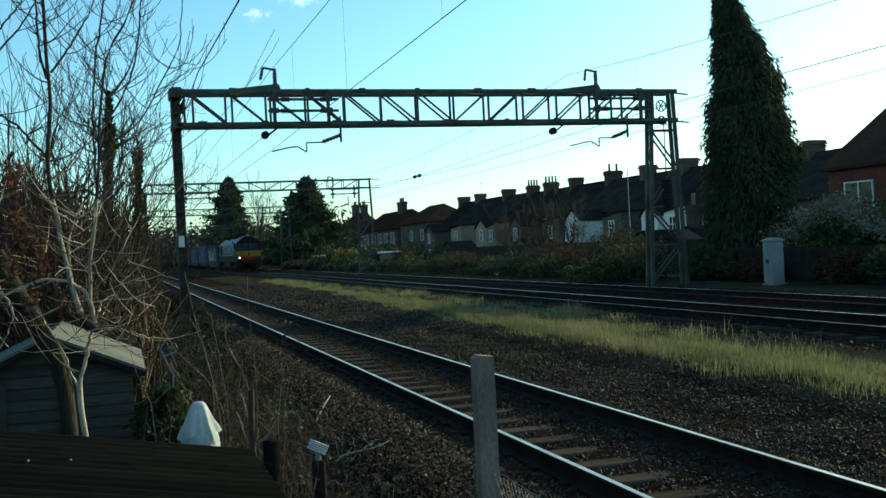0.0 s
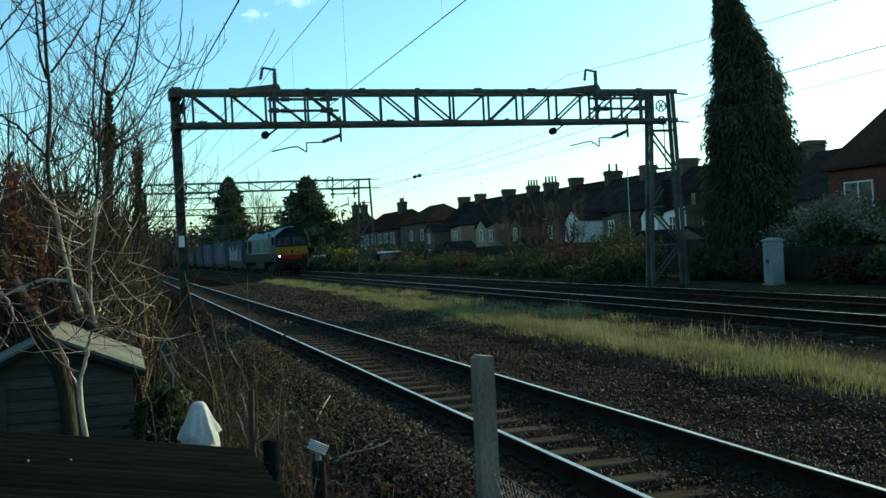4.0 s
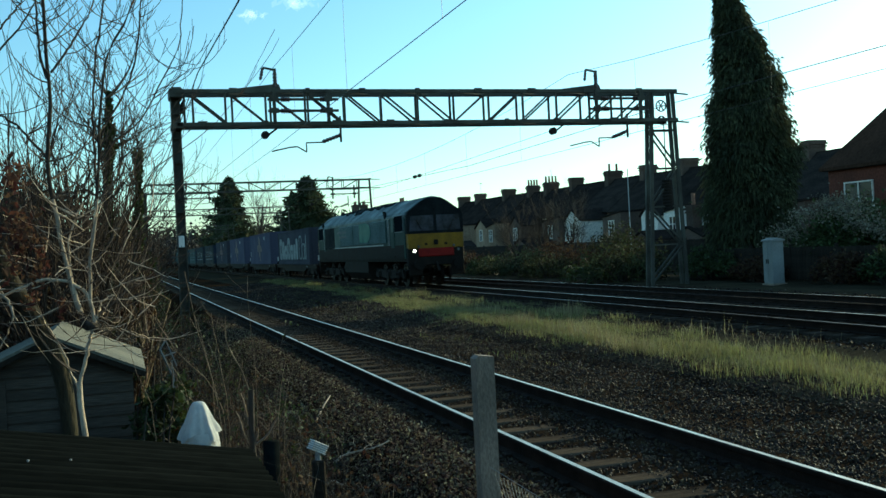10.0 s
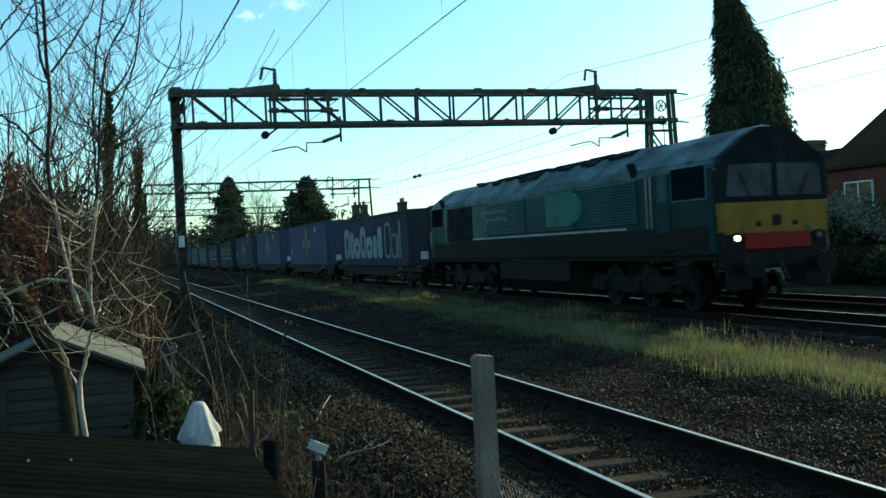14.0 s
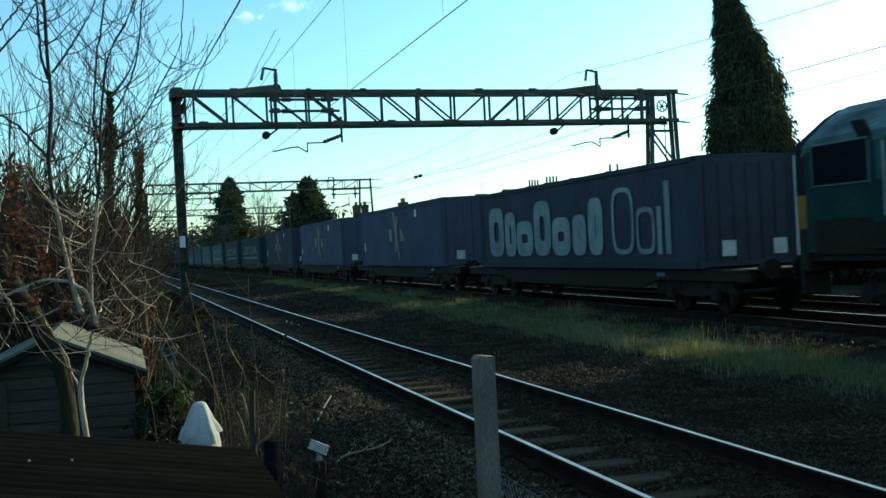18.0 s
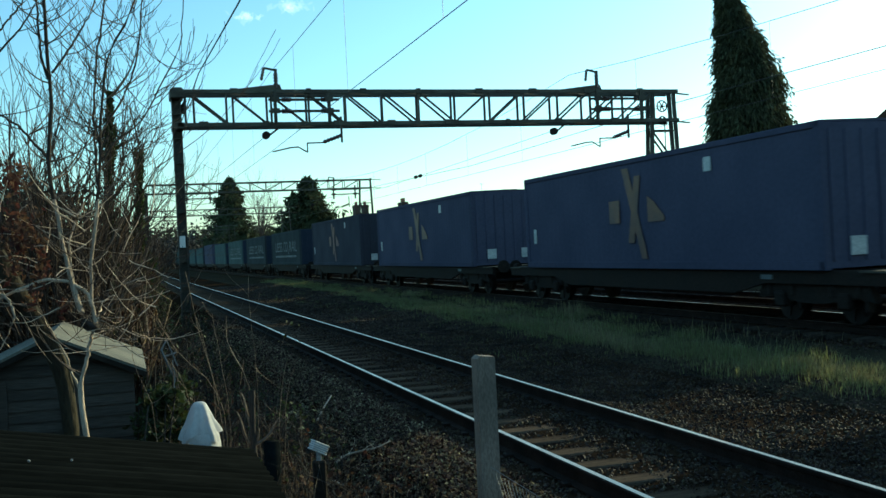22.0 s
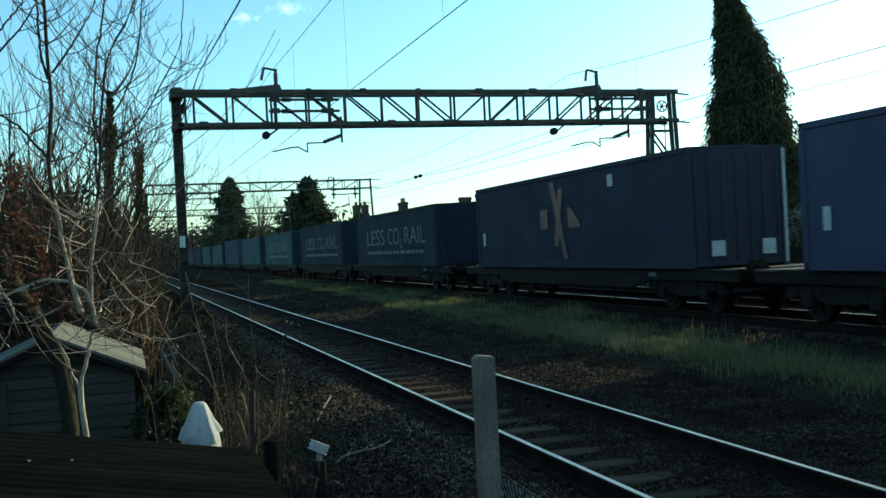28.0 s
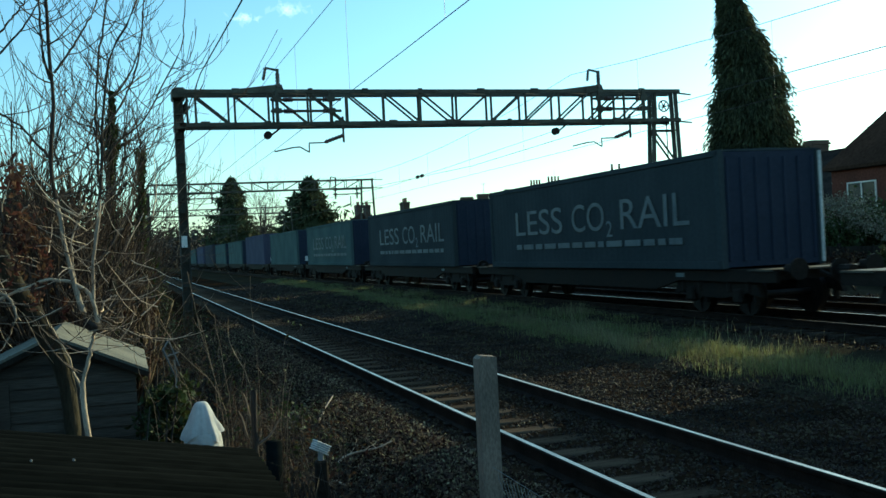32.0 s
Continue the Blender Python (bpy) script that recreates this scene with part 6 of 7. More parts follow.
def lamp_post():
    lp = thing("garden_light", "white ribbed garden light on a dark post", "light", (1.24, 7.0, -0.72))
    bm = nb()
    box(bm, (0, 0, 0.55), (0.085, 0.085, 1.12), 0.012)
    part("post", bm, M["dark_wood"], lp, "dark weathered post")
    bm = nb()
    m = pose(0.0, 0, 1.2, 0, 28, 14) @ Matrix.Scale(0.8, 4)
    box(bm, (0, 0, 0), (0.128, 0.085, 0.08), 0.004, m)
    head = part("head", bm, M["cabinet"], lp, "ribbed pale plastic head")
    bm = nb()
    for k in range(5):
        box(bm, (0, 0, -0.036 + k * 0.018), (0.15 - 0.012 * (k % 2), 0.1, 0.0125), 0.003, m)
        part("rib", bm, M["white_paint"], head)
        bm = nb()
    bm = nb()
    rod(bm, (0, 0, 1.1), (0, 0, 1.2), 0.02, 8)
    part("neck", bm, M["grey_line"], lp)
    return lp


lamp_post()


def fence():
    """Old concrete post with sagging wire mesh."""
    f = thing("lineside_fence", "leaning grey concrete post with sagging wire mesh", "fence", (2.52, 7.1, -0.45))
    bm = nb()
    prism(bm, [(-0.07, -0.4), (-0.07, 1.44), (-0.04, 1.465), (0.075, 1.45), (0.075, -0.4)], "y", -0.06, 0.06)
    po = part("post", bm, M["concrete"], f, "weathered grey concrete post")
    lines = []
    for k in range(46):
        y = -3.6 + k * 0.08
        for d in (-1, 1):
            pts = []
            for j in range(6):
                u = j / 5
                pts.append((0.03 * math.sin(3 * (y + u) + d), y + d * u * 0.55, 0.0 + 0.62 * u + 0.03 * math.sin(y * 2.1)))
            lines.append((np.array(pts), np.full(6, 0.0016)))
    limb_part("mesh", [q for q in lines if q[0][:, 1].max() < -0.02], M["cabinet"], f, "thin grey chain-link mesh")
    for z in (0.3, 0.62):
        V, F = tubes([[[0, -3.8, z], [0.02, -2.0, z - 0.04], [0, -0.02, z + 0.02]]], [[0.002] * 3], 4)
        part_np("strand", V, F, M["cabinet"], f)
    return f


fence()


def water_butt():
    c = thing("water_butt", "dark plastic water butt among the brambles", "water butt", (0.93, 7.3, -0.8))
    bm = nb()
    rod(bm, (0, 0, 0), (0.03, 0, 1.3), 0.06, 18, 0.058)
    part("body", bm, M["sheet_roof"], c, "", True)
    return c


water_butt()


def garden_frame():
    """A few pale slats, what is left of a trellis, among the ivy beside the shed."""
    g = thing("trellis", "broken pale timber trellis among the ivy", "trellis", (0, 0, 0))
    for p, q in (((0.34, 11.0, 0.9), (0.4, 11.0, 1.0)), ((0.4, 11.0, 1.0), (0.5, 11.0, 0.72)), ((0.34, 11.0, 0.9), (0.46, 11.05, 0.6)), ((0.46, 11.05, -0.9), (0.46, 11.05, 0.78)), ((0.36, 11.05, 0.82), (0.5, 11.05, 0.86))):
        bm = nb()
        bar(bm, p, q, 0.028, 0.014)
        part("slat", bm, M["cabinet"], g)
    return g


garden_frame()


def line_cabinet():
    c = thing("lineside_cabinet", "pale grey metal lineside cabinet", "cabinet", (20.75, 28.85, -0.02))
    bm = nb()
    box(bm, (0, 0, 0.78), (0.44, 0.52, 1.42), 0.015)
    part("body", bm, M["cabinet"], c)
    bm = nb()
    prism(bm, [(-0.26, 1.49), (0.26, 1.49), (0.26, 1.53), (0.0, 1.6), (-0.26, 1.53)], "y", -0.3, 0.3)
    part("roof", bm, M["cabinet"], c)
    for y in (-0.125, 0.125):
        bm = nb()
        box(bm, (-0.226, y, 0.78), (0.02, 0.235, 1.3), 0.006)
        door = part("door", bm, M["cabinet"], c)
        bm = nb()
        box(bm, (-0.25, y + (0.08 if y < 0 else -0.08), 0.82), (0.03, 0.03, 0.14), 0.006)
        part("handle", bm, M["black_metal"], door, "dark handle")
    bm = nb()
    box(bm, (0, 0, 0.03), (0.54, 0.62, 0.1))
    part("plinth", bm, M["concrete"], c)
    return c


line_cabinet()


def pole(at, h, label, r=0.035):
    p = thing("pole", label, "pole", at)
    bm = nb()
    rod(bm, (0, 0, -0.2), (0, 0, h), r, 8, r * 0.7)
    part("shaft", bm, M["grey_line"], p)
    return p


pole((26.0, 48.5, -0.1), 5.6, "thin pale pole before the houses")

# low sheds between the far bank and the houses
for y, l, z in ((134.0, 12.0, 1.45), (107.0, 10.0, 1.55)):
    t = thing("low_shed", "low rendered shed with pale flat roof beyond the line", "shed", (26.8, y, -0.3))
    bm = nb()
    box(bm, (0, 0, (z + 0.3) / 2 - 0.1), (2.4, l - 0.4, z + 0.2), 0.03)
    part("wall", bm, M["render_wall"], t)
    bm = nb()
    box(bm, (0, 0, z + 0.27), (2.8, l, 0.2), 0.03)
    part("roof", bm, M["white_wall"], t, "pale flat roof")


# ---- the slender tree with pale bark ----
def garden_tree():
    t = thing("garden_tree", "bare slender tree with pale bark and few dead leaves", "tree", (0, 8.7, 0))
    rng = np.random.default_rng(91)

    def bough(ra, rb, bark, back, *pts):
        """One limb along a bent line, with arching side shoots and their twigs."""
        thick = ra > 0.03
        y = back if thick or ra > 0.015 else back + rng.normal(0, 0.1)
        n = 18
        L = resample([(x, back + (y - back) * min(1.0, i / 2), z) for i, (x, z) in enumerate(pts)], n)
        L[1:-1] = (L[:-2] + 2 * L[1:-1] + L[2:]) / 4
        if not thick:
            L[1:-1] += rng.normal(0, 0.005, (n - 2, 3))
        R = np.linspace(ra, rb, n) * rng.uniform(0.94, 1.06, n)
        name = "trunk" if thick else "limb"
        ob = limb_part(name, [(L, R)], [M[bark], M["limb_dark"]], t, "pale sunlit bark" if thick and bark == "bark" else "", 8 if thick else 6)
        # faces above 2.35 m coloured dark, as shaded limbs against the sky
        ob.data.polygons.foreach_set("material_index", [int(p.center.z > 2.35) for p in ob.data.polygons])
        if thick:
            return
        size = np.linalg.norm(L[-1] - L[0])
        br, tw = [], []
        for _ in range(int(2 + size * 4.8)):
            i = rng.integers(2, n - 1)
            d = L[i + 1] - L[i - 1]
            d = d / np.linalg.norm(d)
            side = np.array([rng.choice([-1, 1]) * rng.uniform(0.7, 1.2), rng.normal(0, 0.4), rng.uniform(-0.3, 0.2)])
            grow(L[i], d * 0.35 + side, rng.uniform(0.3, 0.85), R[i] * 0.36 + 0.0012, 0, rng, 0.5, 3, 1.5, 0.26, 9, br)
        for p, rad in br:
            for _ in range(2):
                i = rng.integers(2, 8)
                d = p[i + 1] - p[i - 1]
                d = d / np.linalg.norm(d)
                grow(p[i], d * 0.7 + rng.normal(0, 0.4, 3) + np.array([0, 0, 0.2]), rng.uniform(0.12, 0.32), rad[i] * 0.7, 0, rng, 0.5, 2, 1.2, 0.2, 6, tw)
        # high branches get the same shaded colour, low ones a lighter brown
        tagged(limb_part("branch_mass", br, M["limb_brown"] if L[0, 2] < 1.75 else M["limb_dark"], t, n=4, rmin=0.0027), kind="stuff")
        tagged(limb_part("twig_mass", tw, M["twig"], t, n=3, rmin=0.0024), kind="stuff")

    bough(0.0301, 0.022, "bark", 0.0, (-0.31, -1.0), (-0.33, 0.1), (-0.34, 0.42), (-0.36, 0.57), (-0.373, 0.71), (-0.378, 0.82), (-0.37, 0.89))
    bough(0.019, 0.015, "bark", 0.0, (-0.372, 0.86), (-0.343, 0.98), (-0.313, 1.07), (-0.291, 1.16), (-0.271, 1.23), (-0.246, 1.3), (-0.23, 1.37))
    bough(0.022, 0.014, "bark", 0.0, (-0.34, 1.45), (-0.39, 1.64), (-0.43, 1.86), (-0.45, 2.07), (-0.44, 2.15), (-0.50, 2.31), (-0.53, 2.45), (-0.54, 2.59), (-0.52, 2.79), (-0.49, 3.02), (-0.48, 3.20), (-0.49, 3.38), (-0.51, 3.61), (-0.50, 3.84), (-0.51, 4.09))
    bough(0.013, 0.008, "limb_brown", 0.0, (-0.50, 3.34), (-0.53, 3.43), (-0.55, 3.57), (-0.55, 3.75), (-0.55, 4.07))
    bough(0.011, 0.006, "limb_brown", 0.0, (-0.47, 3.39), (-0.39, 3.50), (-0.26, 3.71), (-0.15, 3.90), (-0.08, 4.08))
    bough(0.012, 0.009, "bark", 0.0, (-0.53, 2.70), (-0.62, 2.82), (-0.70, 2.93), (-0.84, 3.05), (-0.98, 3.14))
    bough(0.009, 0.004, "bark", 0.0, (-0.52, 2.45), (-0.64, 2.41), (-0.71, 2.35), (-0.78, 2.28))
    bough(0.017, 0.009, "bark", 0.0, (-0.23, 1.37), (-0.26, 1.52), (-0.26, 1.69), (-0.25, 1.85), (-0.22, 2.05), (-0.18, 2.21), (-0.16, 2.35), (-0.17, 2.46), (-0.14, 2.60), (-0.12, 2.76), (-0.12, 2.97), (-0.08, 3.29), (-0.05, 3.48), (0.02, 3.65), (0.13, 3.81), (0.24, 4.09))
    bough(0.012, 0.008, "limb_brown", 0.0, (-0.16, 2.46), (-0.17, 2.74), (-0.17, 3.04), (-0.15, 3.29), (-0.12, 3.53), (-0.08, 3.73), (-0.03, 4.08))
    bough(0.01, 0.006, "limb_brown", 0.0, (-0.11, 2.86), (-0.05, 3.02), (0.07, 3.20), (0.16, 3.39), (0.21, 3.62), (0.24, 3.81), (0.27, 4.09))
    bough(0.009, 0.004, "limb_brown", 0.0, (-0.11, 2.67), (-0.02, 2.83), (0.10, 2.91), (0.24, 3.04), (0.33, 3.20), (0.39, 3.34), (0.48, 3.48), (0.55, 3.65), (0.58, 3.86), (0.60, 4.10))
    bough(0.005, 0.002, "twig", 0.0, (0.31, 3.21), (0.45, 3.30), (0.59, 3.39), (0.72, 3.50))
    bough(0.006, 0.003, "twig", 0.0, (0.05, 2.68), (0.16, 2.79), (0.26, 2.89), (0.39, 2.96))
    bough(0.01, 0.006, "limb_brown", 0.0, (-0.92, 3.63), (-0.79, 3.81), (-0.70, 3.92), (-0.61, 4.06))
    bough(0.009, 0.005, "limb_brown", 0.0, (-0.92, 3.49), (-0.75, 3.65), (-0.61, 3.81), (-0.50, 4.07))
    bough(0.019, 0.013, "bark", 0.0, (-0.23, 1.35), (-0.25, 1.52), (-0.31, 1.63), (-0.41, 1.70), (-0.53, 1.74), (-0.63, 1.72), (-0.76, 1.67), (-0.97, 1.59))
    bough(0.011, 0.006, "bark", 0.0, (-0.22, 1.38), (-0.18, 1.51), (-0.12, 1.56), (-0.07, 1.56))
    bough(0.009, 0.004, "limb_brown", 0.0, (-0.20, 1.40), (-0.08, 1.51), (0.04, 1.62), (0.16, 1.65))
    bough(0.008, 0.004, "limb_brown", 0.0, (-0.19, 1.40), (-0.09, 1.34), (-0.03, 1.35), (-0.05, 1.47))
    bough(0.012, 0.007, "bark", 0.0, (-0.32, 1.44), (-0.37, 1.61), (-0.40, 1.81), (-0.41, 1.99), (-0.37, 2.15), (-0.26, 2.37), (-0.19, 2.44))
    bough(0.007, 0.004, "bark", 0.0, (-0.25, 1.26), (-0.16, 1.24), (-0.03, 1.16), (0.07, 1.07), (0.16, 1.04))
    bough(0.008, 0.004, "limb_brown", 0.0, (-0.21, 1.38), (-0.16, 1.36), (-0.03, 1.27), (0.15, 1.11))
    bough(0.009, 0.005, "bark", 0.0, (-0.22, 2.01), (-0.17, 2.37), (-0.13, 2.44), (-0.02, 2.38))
    bough(0.046, 0.085, "bark_shaded", 0.35, (-0.45, -1.0), (-0.477, 0.41), (-0.49, 0.74), (-0.53, 0.98), (-0.62, 1.22), (-0.72, 1.4), (-0.82, 1.57), (-0.92, 1.76), (-1.0, 1.96))
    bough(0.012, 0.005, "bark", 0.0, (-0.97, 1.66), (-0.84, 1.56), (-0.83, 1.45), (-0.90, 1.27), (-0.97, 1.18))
    # pale line down the second trunk's right side: its sunlit edge, drawn as a limb
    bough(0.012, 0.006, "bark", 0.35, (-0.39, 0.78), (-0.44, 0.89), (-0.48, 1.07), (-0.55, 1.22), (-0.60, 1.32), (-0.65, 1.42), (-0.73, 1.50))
    # tangle of thin pale shoots about the pollard head
    sh = []
    for _ in range(70):
        p = np.array([rng.uniform(-0.98, 0.25), rng.normal(0, 0.12), rng.uniform(1.15, 2.3)])
        grow(p, np.array([rng.normal(0, 1.0), rng.normal(0, 0.4), rng.uniform(-0.5, 0.9)]), rng.uniform(0.2, 0.65), rng.uniform(0.0025, 0.0065), 0, rng, 0.5, 2, rng.uniform(0.0, 0.8), 0.32, 9, sh)
    tagged(limb_part("shoot_mass", sh, M["bark"], t, "thin pale curling shoots", 4), kind="stuff")
    bm = nb()
    bmesh.ops.create_icosphere(bm, subdivisions=3, radius=0.062)
    for v in bm.verts:
        v.co *= 1 + 0.8 * noise.noise(v.co * 18)
        v.co = Vector((v.co.x * 1.15 + 0.3 * v.co.z, v.co.y, v.co.z * 0.8)) + Vector((-0.26, 0.02, 1.35))
    part("burr", bm, M["bark_dark"], t, "dark knotty pollard head", True)
    P = []
    for cx, cz, n, sx, sz in ((-0.79, 2.55, 200, 0.05, 0.08), (-0.76, 2.17, 200, 0.06, 0.09), (-0.79, 2.03, 110, 0.05, 0.08), (-0.62, 2.02, 70, 0.03, 0.09), (-0.61, 1.84, 60, 0.03, 0.08), (-0.68, 1.62, 50, 0.03, 0.08), (-0.47, 1.49, 40, 0.02, 0.05), (-0.84, 1.85, 80, 0.04, 0.09)):
        P.append(np.array([cx, 0, cz]) + rng.normal(0, 1, (int(n * 0.7), 3)) * np.array([sx, 0.15, sz]))
    P = np.concatenate(P)
    V, F = leaves(P, 0.028, rng, aspect=2.6)
    tagged(part_np("dead_foliage", V, F, M["rust_leaf"], t, "hanging rust-brown dead leaves"), kind="stuff")
    return t


garden_tree()

# ---- scrub behind it: ivy-clad trunks, hedge, brambles ----
def ivy_trunk(at, h, r, seed, label, nleaf=9000, crown=0.5):
    rng = np.random.default_rng(seed)
    t = thing("ivy_tree", label, "tree", at)
    bend = rng.normal(0, 0.15, 2)
    L = resample([(0, 0, -0.3), (bend[0] * 0.5, 0, h * 0.5), (bend[0], bend[1], h)], 8)
    limb_part("trunk", [(L, np.linspace(0.11, 0.03, 8))], M["bark_dark"], t, n=7)
    tw = []
    for _ in range(46):
        i = rng.integers(1, 8)
        grow(L[i], np.append(rng.normal(0, 0.8, 2), rng.uniform(0.3, 1.2)), rng.uniform(0.5, 1.5) * h / 5, 0.014, 2, rng, 0.5, 4, 0.6, 0.3, 6, tw)
    tagged(limb_part("branch_mass", tw, M["twig"], t, n=3, rmin=0.0035), kind="stuff")
    u = rng.uniform(0, 1, nleaf)
    k = np.clip((u * 7).astype(int), 0, 6)
    base = L[k] + (L[k + 1] - L[k]) * (u * 7 - k)[:, None]
    lump = r * (0.35 + 0.75 * np.sin(u * 13 + seed) ** 2 * (0.5 + 0.5 * np.sin(u * 37 + seed))) * (1 - crown * u)
    a = rng.uniform(0, 2 * np.pi, nleaf)
    q = rng.uniform(0.3, 1.1, nleaf)
    P = base + np.stack([np.cos(a) * lump * q, np.sin(a) * lump * q, rng.normal(0, 0.05, nleaf)], -1)
    V, F = leaves(P, 0.06, rng)
    part_np("ivy", V, F, M["ivy"], t, "dark ivy round the trunk")
    return t


ivy_trunk((-0.36, 16.6, -1.0), 5.4, 0.24, 201, "thin tree trunk wrapped in dark ivy", 2600)
ivy_trunk((0.1, 18.2, -1.0), 4.7, 0.24, 202, "tree trunk wrapped in dark ivy", 3000)
ivy_trunk((-1.1, 18.0, -1.0), 3.9, 0.6, 203, "tree trunk wrapped in dark ivy", 6000)
ivy_trunk((-1.9, 20.0, -1.0), 3.7, 0.6, 204, "tree trunk wrapped in dark ivy", 7000)
for k, (x, y, h, rx) in enumerate(((-1.5, 16.5, 3.9, 0.8), (-0.75, 17.5, 4.0, 0.7), (-0.05, 18.5, 3.7, 0.6), (-2.2, 24.0, 4.2, 1.2), (-1.0, 26.0, 4.0, 1.2), (0.3, 27.0, 2.6, 0.8), (-3.2, 34, 5.2, 1.8), (-0.8, 38.0, 4.0, 1.4), (0.2, 46.0, 4.0, 1.2), (-0.6, 56, 4.4, 1.4), (0.2, 66, 4.4, 1.2), (-0.5, 84, 5.5, 1.6), (-1.5, 105, 7.0, 2.4))):
    shrub("hedge_bush", "dense dark bush on the garden side of the line", (x, y, -1.0), rx, 1.1, h, 220 + k, "dead_leaf" if k < 3 else ("conifer", "leaf", "ivy")[k % 3], 2600 if k < 3 else 5200, 0.06 if y < 30 else 0.12, 150 if k < 3 else 40, twig="twig_pale" if k < 3 else "twig")
for k, (x, y, h) in enumerate(((-1.2, 15.5, 4.4), (-0.5, 17.0, 4.4), (-0.9, 21.5, 5.6), (-0.1, 22.5, 4.0), (0.4, 31.0, 2.7), (-0.6, 31.0, 5.4), (-0.75, 15.0, 4.2), (-0.42, 15.4, 4.9), (-1.0, 15.2, 4.6), (-0.55, 16.4, 4.9), (-1.5, 15.6, 5.2), (-1.2, 16.2, 5.6))):
    bare_tree("bare_tree", "leafless thin-stemmed tree in the scrub", (x, y, -1.0), h, 240 + k, 6 if k < 6 else 11, 0.5, "limb_dark", 0.05, 2, 3 if k < 6 else 4, 0.6, thin=0.0055 if k < 6 else 0.0042)

rng1 = np.random.default_rng(77)
for k in range(24):
    y = 6.2 + 26 * (k / 23) ** 1.6
    x = (0.95, 1.5, 2.0)[k % 3] + rng1.uniform(-0.2, 0.2) + (0.15 if y < 8 else 0)
    h = np.interp(x, (0.7, 1.1, 1.6, 2.1), (1.7, 1.4, 0.95, 0.42)) * (0.62 if y < 8 else 1) * rng1.uniform(0.8, 1.15)
    bramble((x, y, float(ground_z(x, y)) - 0.02), 0.3 + 0.012 * y, h, 24, 300 + k, ("twig", "twig", "limb_dark", "twig")[k % 4], "tangle of brown bramble stems on the bank",
            ("dead_leaf", "dead_leaf" if y < 9 else "ivy", "leaf" if y > 11 else "dead_leaf")[k % 3], int(30 + 14 * y), thick=0.0055)
for k, (x, y, h) in enumerate(((1.0, 6.75, 1.3), (1.12, 7.5, 1.25), (0.8, 8.6, 1.5), (1.35, 8.2, 0.95), (1.55, 9.3, 0.8), (1.2, 9.8, 1.15), (0.95, 11.4, 1.45), (1.4, 11.0, 1.0), (1.7, 7.4, 0.5), (1.75, 8.6, 0.5), (2.0, 11.5, 0.5), (1.6, 13.5, 0.9))):
    bramble((x, y, float(ground_z(x, y)) - 0.02), 0.34, h, 26, 360 + k, ("twig", "limb_dark", "twig", "twig")[k % 4], "dense tangle of dry bramble stems on the bank", ("dead_leaf", "dead_leaf", "ivy")[k % 3], 70, thick=0.0042)
for k, (x, y) in enumerate(((1.25, 10.4), (1.45, 9.8), (1.7, 10.3), (1.55, 11.6), (1.85, 11.0), (1.3, 12.4), (1.75, 12.6), (2.0, 12.2), (1.5, 14.2), (1.9, 14.0), (1.65, 15.8), (2.0, 16.6), (1.4, 17.2), (1.7, 19.0))):
    bramble((x, y, float(ground_z(x, y)) - 0.02), 0.34, 0.62 if x < 1.7 else 0.38, 34, 380 + k, ("twig", "limb_dark")[k % 2], "low tangle of bramble and dying leaves on the bank", ("dead_leaf", "leaf", "dead_leaf")[k % 3], 240, thick=0.0042)
shrub("ivy_bush", "glossy dark ivy bush behind the shed", (0.3, 9.6, -1.0), 0.32, 0.4, 1.75, 290, "ivy", 6500, 0.038, 30)
shrub("ivy_bush", "glossy dark ivy bush beside the shed", (0.42, 11.2, -1.0), 0.3, 0.5, 1.7, 291, "ivy", 5500, 0.038, 30)

for k, (x, y, z, h, r) in enumerate(((1.12, 8.9, -0.75, 1.4, 0.4), (0.85, 10.6, -0.8, 1.8, 0.45), (1.5, 12.6, -0.6, 1.3, 0.45))):
    bramble((x, y, z), r, h, 5, 340 + k, "limb_brown", "few tall brown stems on the bank", "ivy", 60, name="wild_shrub", thick=0.0055)


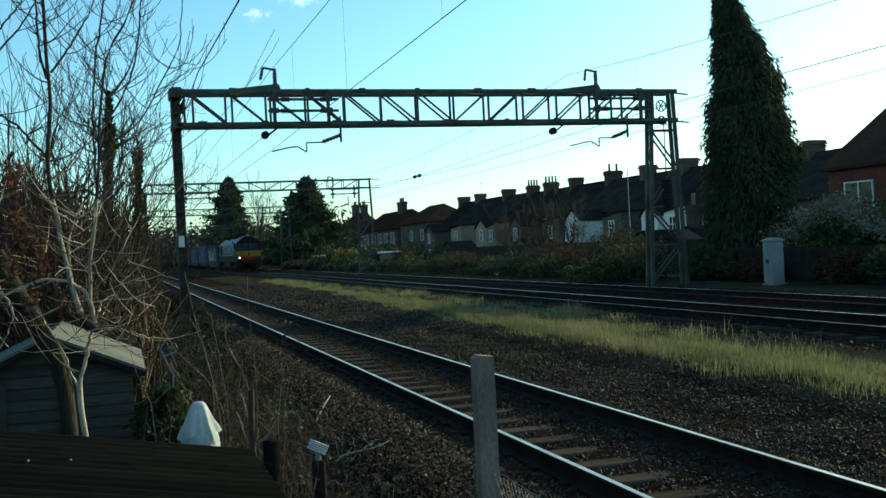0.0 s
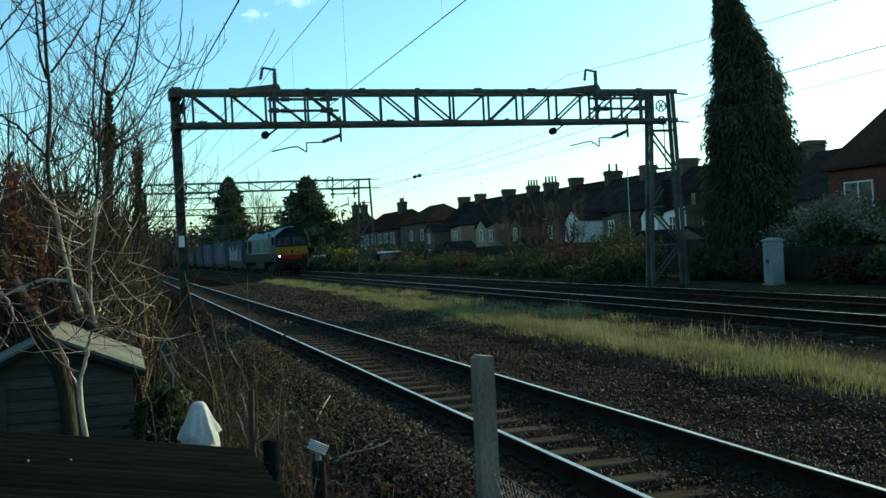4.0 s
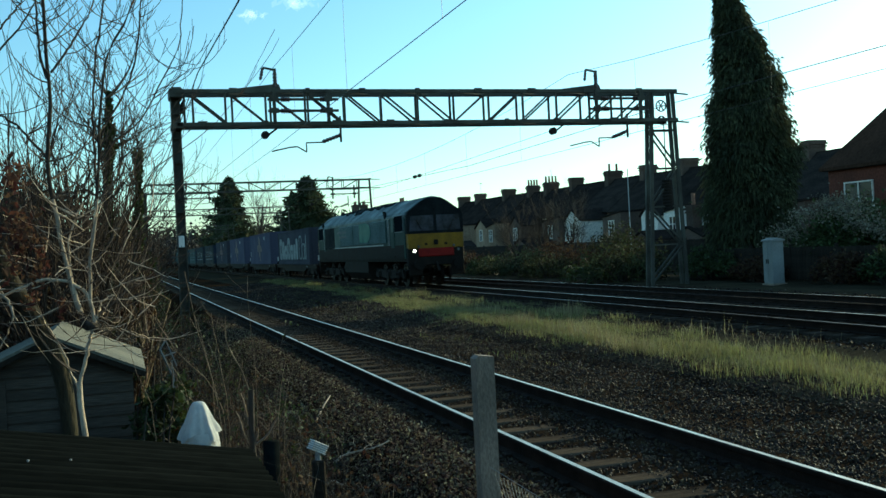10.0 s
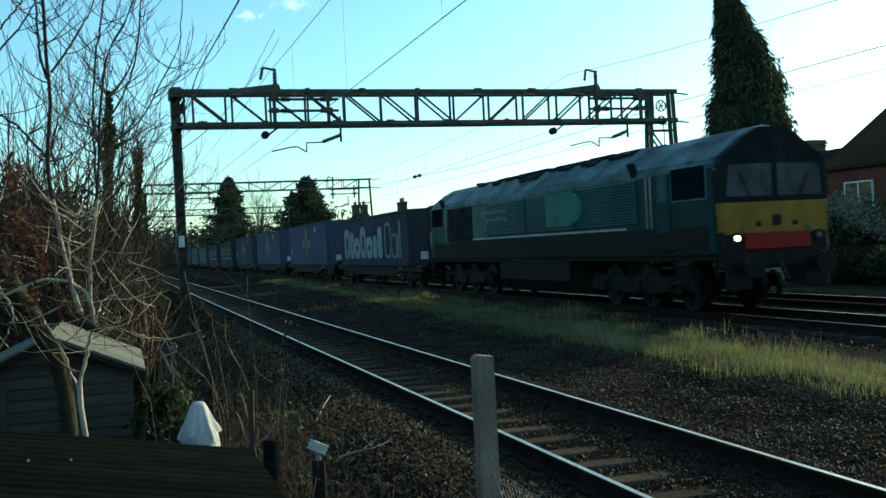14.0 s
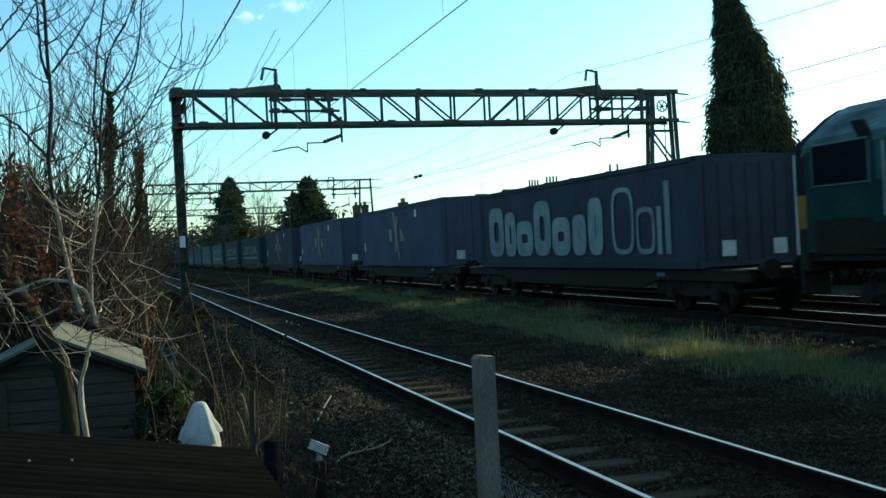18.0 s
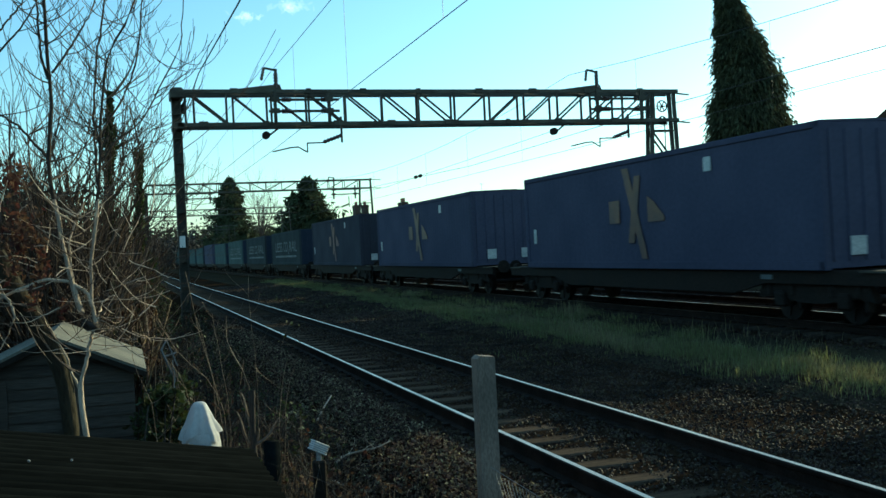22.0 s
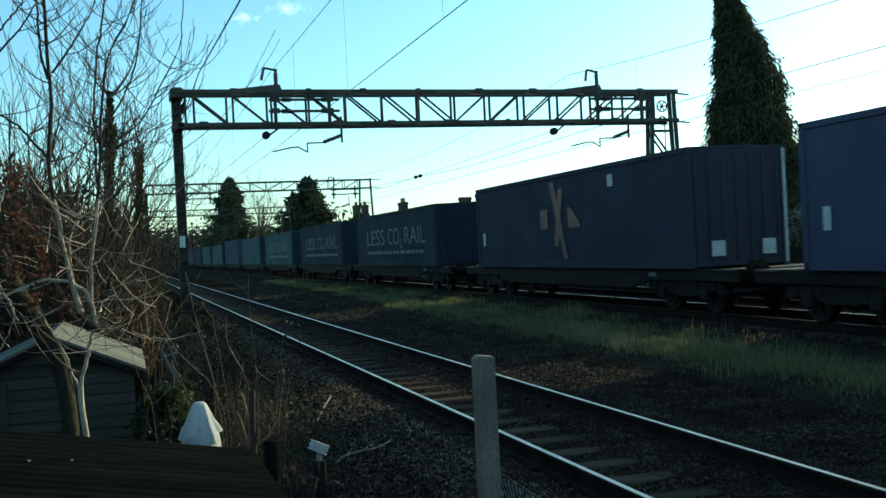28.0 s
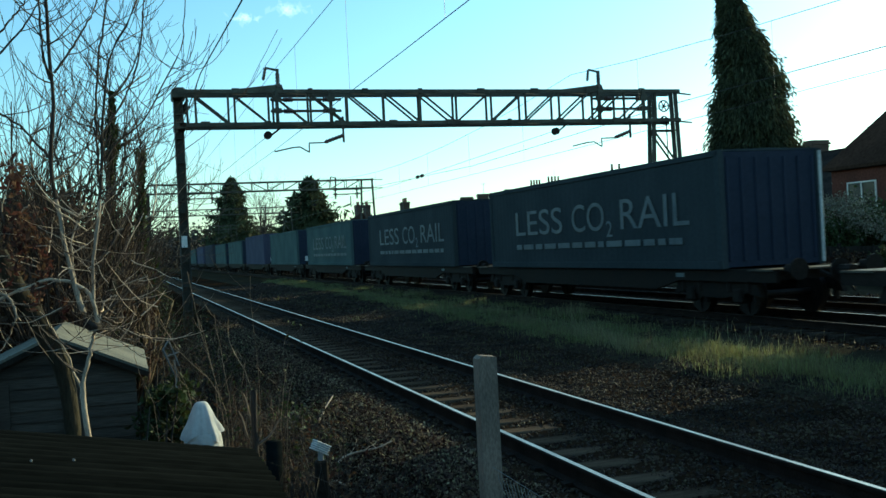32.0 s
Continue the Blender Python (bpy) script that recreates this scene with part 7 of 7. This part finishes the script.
def elder_stems():
    """Sinuous pale stems and one old dark stump that rise out of the brambles."""
    t = thing("elder_shrub", "tall sinuous pale stems and a dark stump among brambles", "shrub", (0, 0, 0))
    rng = np.random.default_rng(63)

    def stem(ra, rb, y, *pts):
        low = pts[-1]
        foot = float(ground_z(low[0], y)) - 0.05
        P = [(x, y + rng.normal(0, 0.04), z) for x, z in pts]
        if low[1] > foot:
            P.append((low[0] + rng.normal(0, 0.05), y, foot))
        L = resample(P, 16)
        L[1:-1] = (L[:-2] + 2 * L[1:-1] + L[2:]) / 4
        L[1:-1] += rng.normal(0, 0.004, (14, 3))
        limb_part("stump" if ra > 0.02 else "stem", [(L, np.linspace(rb, ra, 16) * (1 if ra > 0.02 else 0.72))], M["bark_dark"] if ra > 0.02 else M["twig_pale"], t, "", 6)
        tw = []
        for _ in range(5):
            i = rng.integers(1, 10)
            grow(L[i], np.array([rng.choice([-1, 1]) * rng.uniform(0.4, 1), rng.normal(0, 0.4), rng.uniform(0.2, 0.9)]), rng.uniform(0.1, 0.35), rb * 0.6, 0, rng, 0.5, 2, 0.8, 0.3, 7, tw)
        tagged(limb_part("twig_mass", tw, M["limb_brown"], t, n=3, rmin=0.002), kind="stuff")

    stem(0.009, 0.004, 9.2, (0.20, 1.43), (0.30, 1.20), (0.39, 1.07), (0.57, 0.85), (0.76, 0.70))
    stem(0.008, 0.005, 9.0, (0.51, 1.73), (0.54, 1.54), (0.58, 1.31), (0.65, 1.01), (0.72, 0.69), (0.80, 0.48))
    stem(0.009, 0.004, 8.9, (0.83, 1.33), (0.83, 1.18), (0.83, 1.07), (0.91, 0.90), (0.99, 0.80), (1.00, 0.62), (1.00, 0.45))
    stem(0.007, 0.004, 9.3, (0.60, 1.32), (0.66, 1.11), (0.70, 0.91), (0.73, 0.70))
    stem(0.006, 0.003, 9.3, (0.74, 1.34), (0.77, 1.10), (0.80, 0.85), (0.85, 0.59), (0.86, 0.41))
    stem(0.004, 0.002, 9.1, (1.06, 1.66), (1.06, 1.43), (1.07, 1.22), (1.09, 1.10))
    stem(0.007, 0.003, 8.9, (0.35, 0.97), (0.43, 0.85), (0.50, 0.65))
    stem(0.006, 0.003, 8.8, (0.04, 1.20), (0.04, 0.96), (0.09, 0.82), (0.19, 0.69))
    stem(0.006, 0.003, 8.7, (1.30, 0.91), (1.26, 0.72), (1.20, 0.44))
    stem(0.006, 0.003, 8.7, (1.37, 0.86), (1.28, 0.62), (1.25, 0.19))
    stem(0.008, 0.004, 8.4, (1.10, 0.05), (1.13, -0.12), (1.13, -0.21))
    stem(0.03, 0.026, 8.2, (0.94, 0.76), (0.935, 0.5), (0.93, 0.27))
    return t


elder_stems()


def fallen_branch():
    b = thing("fallen_branch", "pale fallen branch lying on the leaf litter", "branch", (0, 0, 0))
    rng = np.random.default_rng(17)
    L = resample([(1.96, 10.2, -0.33), (2.07, 10.3, -0.28), (2.16, 10.27, -0.25), (2.27, 10.11, -0.2), (2.36, 10.0, -0.17), (2.53, 10.08, -0.13)], 12)
    limb_part("stem", [(L, np.linspace(0.014, 0.007, 12))], M["bark"], b, "", 6)
    L2 = resample([(2.19, 12.37, -0.23), (2.33, 12.6, -0.1), (2.46, 12.79, 0.0)], 12)
    limb_part("stem", [(L2, np.linspace(0.014, 0.009, 12))], M["bark"], b, "", 6)
    L3 = resample([(1.77, 9.72, -0.43), (1.84, 9.65, -0.37), (1.89, 9.33, -0.36)], 12)
    limb_part("stem", [(L3, np.linspace(0.012, 0.006, 12))], M["bark"], b, "", 6)
    tw = []
    for i in (3, 6, 8):
        grow(L[i], np.array([rng.normal(0, 0.6), rng.normal(0.4, 0.5), 0.35]), rng.uniform(0.12, 0.25), 0.006, 0, rng, 0.5, 3, 0.5, 0.3, 6, tw)
    tagged(limb_part("twig_mass", tw, M["bark"], b, n=3, rmin=0.002), kind="stuff")


fallen_branch()

# ---- two small clouds ----
def cloud(where, w, h, seed):
    """A small bright puff far away, in flat self-lit flakes that let the sky through."""
    rng = np.random.default_rng(seed)
    c = thing("cloud", "small thin white cloud in the blue sky", "cloud", where)
    P = rng.normal(0, 1, (46, 3)) * np.array([w * 0.3, 20, h * 0.2])
    V, F = leaves(P, h * 0.6, rng)
    tagged(part_np("puff", V, F, M["vapour"], c), kind="stuff")
    return c


CLOUDS = []
for where, w, h, drift, seed in (((368.0, 2700.0, 645.0), 62.0, 20.0, (36.0, 12.0), 1), ((500.0, 2700.0, 684.0), 78.0, 26.0, (42.0, 26.0), 2)):
    CLOUDS.append((cloud(where, w, h, seed), where, drift))


# ---- what moves ----
NOSE = [(0, 109.69), (2, 94.93), (4, 80.88), (6, 67.43), (8, 54.5), (10, 41.99), (12, 29.85), (14, 18.0), (16, 6.4), (18, -4.98), (20, -16.16), (22, -27.17), (24, -37.99), (26, -48.62), (28, -59.03), (30, -69.19), (32, -79.05)]


def nose(t):
    ts, ys = zip(*NOSE)
    i = max(1, min(len(ts) - 3, int(t // 2)))
    x = (t - ts[i]) / 2
    p0, p1, p2, p3 = ys[i - 1], ys[i], ys[i + 1], ys[i + 2]
    return p1 + 0.5 * x * (p2 - p0 + x * (2 * p0 - 5 * p1 + 4 * p2 - p3 + x * (3 * (p1 - p2) + p3 - p0)))


def motions():
    for ob, s in MOVING:
        walk(ob, [(t, pose(T2, y + s, GREY_TOP)) for t, y in NOSE])
    # the cypress rocks in the wind: lean of its top in degrees
    sway = [(0, -0.25), (3, 0.0), (7.9, 0.0), (8.5, -0.4), (9, -0.95), (9.5, -0.7), (10, 0.0), (10.5, 0.3), (11.5, -0.4), (12.2, -0.42), (14, 0.2), (17, 0.3), (18, -0.15), (19.5, 0.3),
            (21, -0.15), (22, 0.05), (23.5, -0.45), (25, 0.0), (27.5, 0.05), (29, 0.05), (30.5, -0.45), (32, 0.0)]
    at = CYPRESS.matrix_world.translation.copy()
    walk(CYPRESS, [(t, pose(at.x, at.y, at.z, 0, d, 0)) for t, d in sway])
    for ob, where, drift in CLOUDS:
        walk(ob, [(0, pose(*where)), (16, pose(where[0] - drift[0] * 0.58, where[1], where[2] - drift[1] * 0.5)), (32, pose(where[0] - drift[0], where[1], where[2] - drift[1]))])
    steps = 480
    for ws, at, r in ROLLING[:38]:
        rows = []
        for k in range(steps + 1):
            t = 32 * k / steps
            rows.append((t, pose(*at, math.degrees((NOSE[0][1] - nose(t)) / r))))
        walk(ws, rows)


motions()
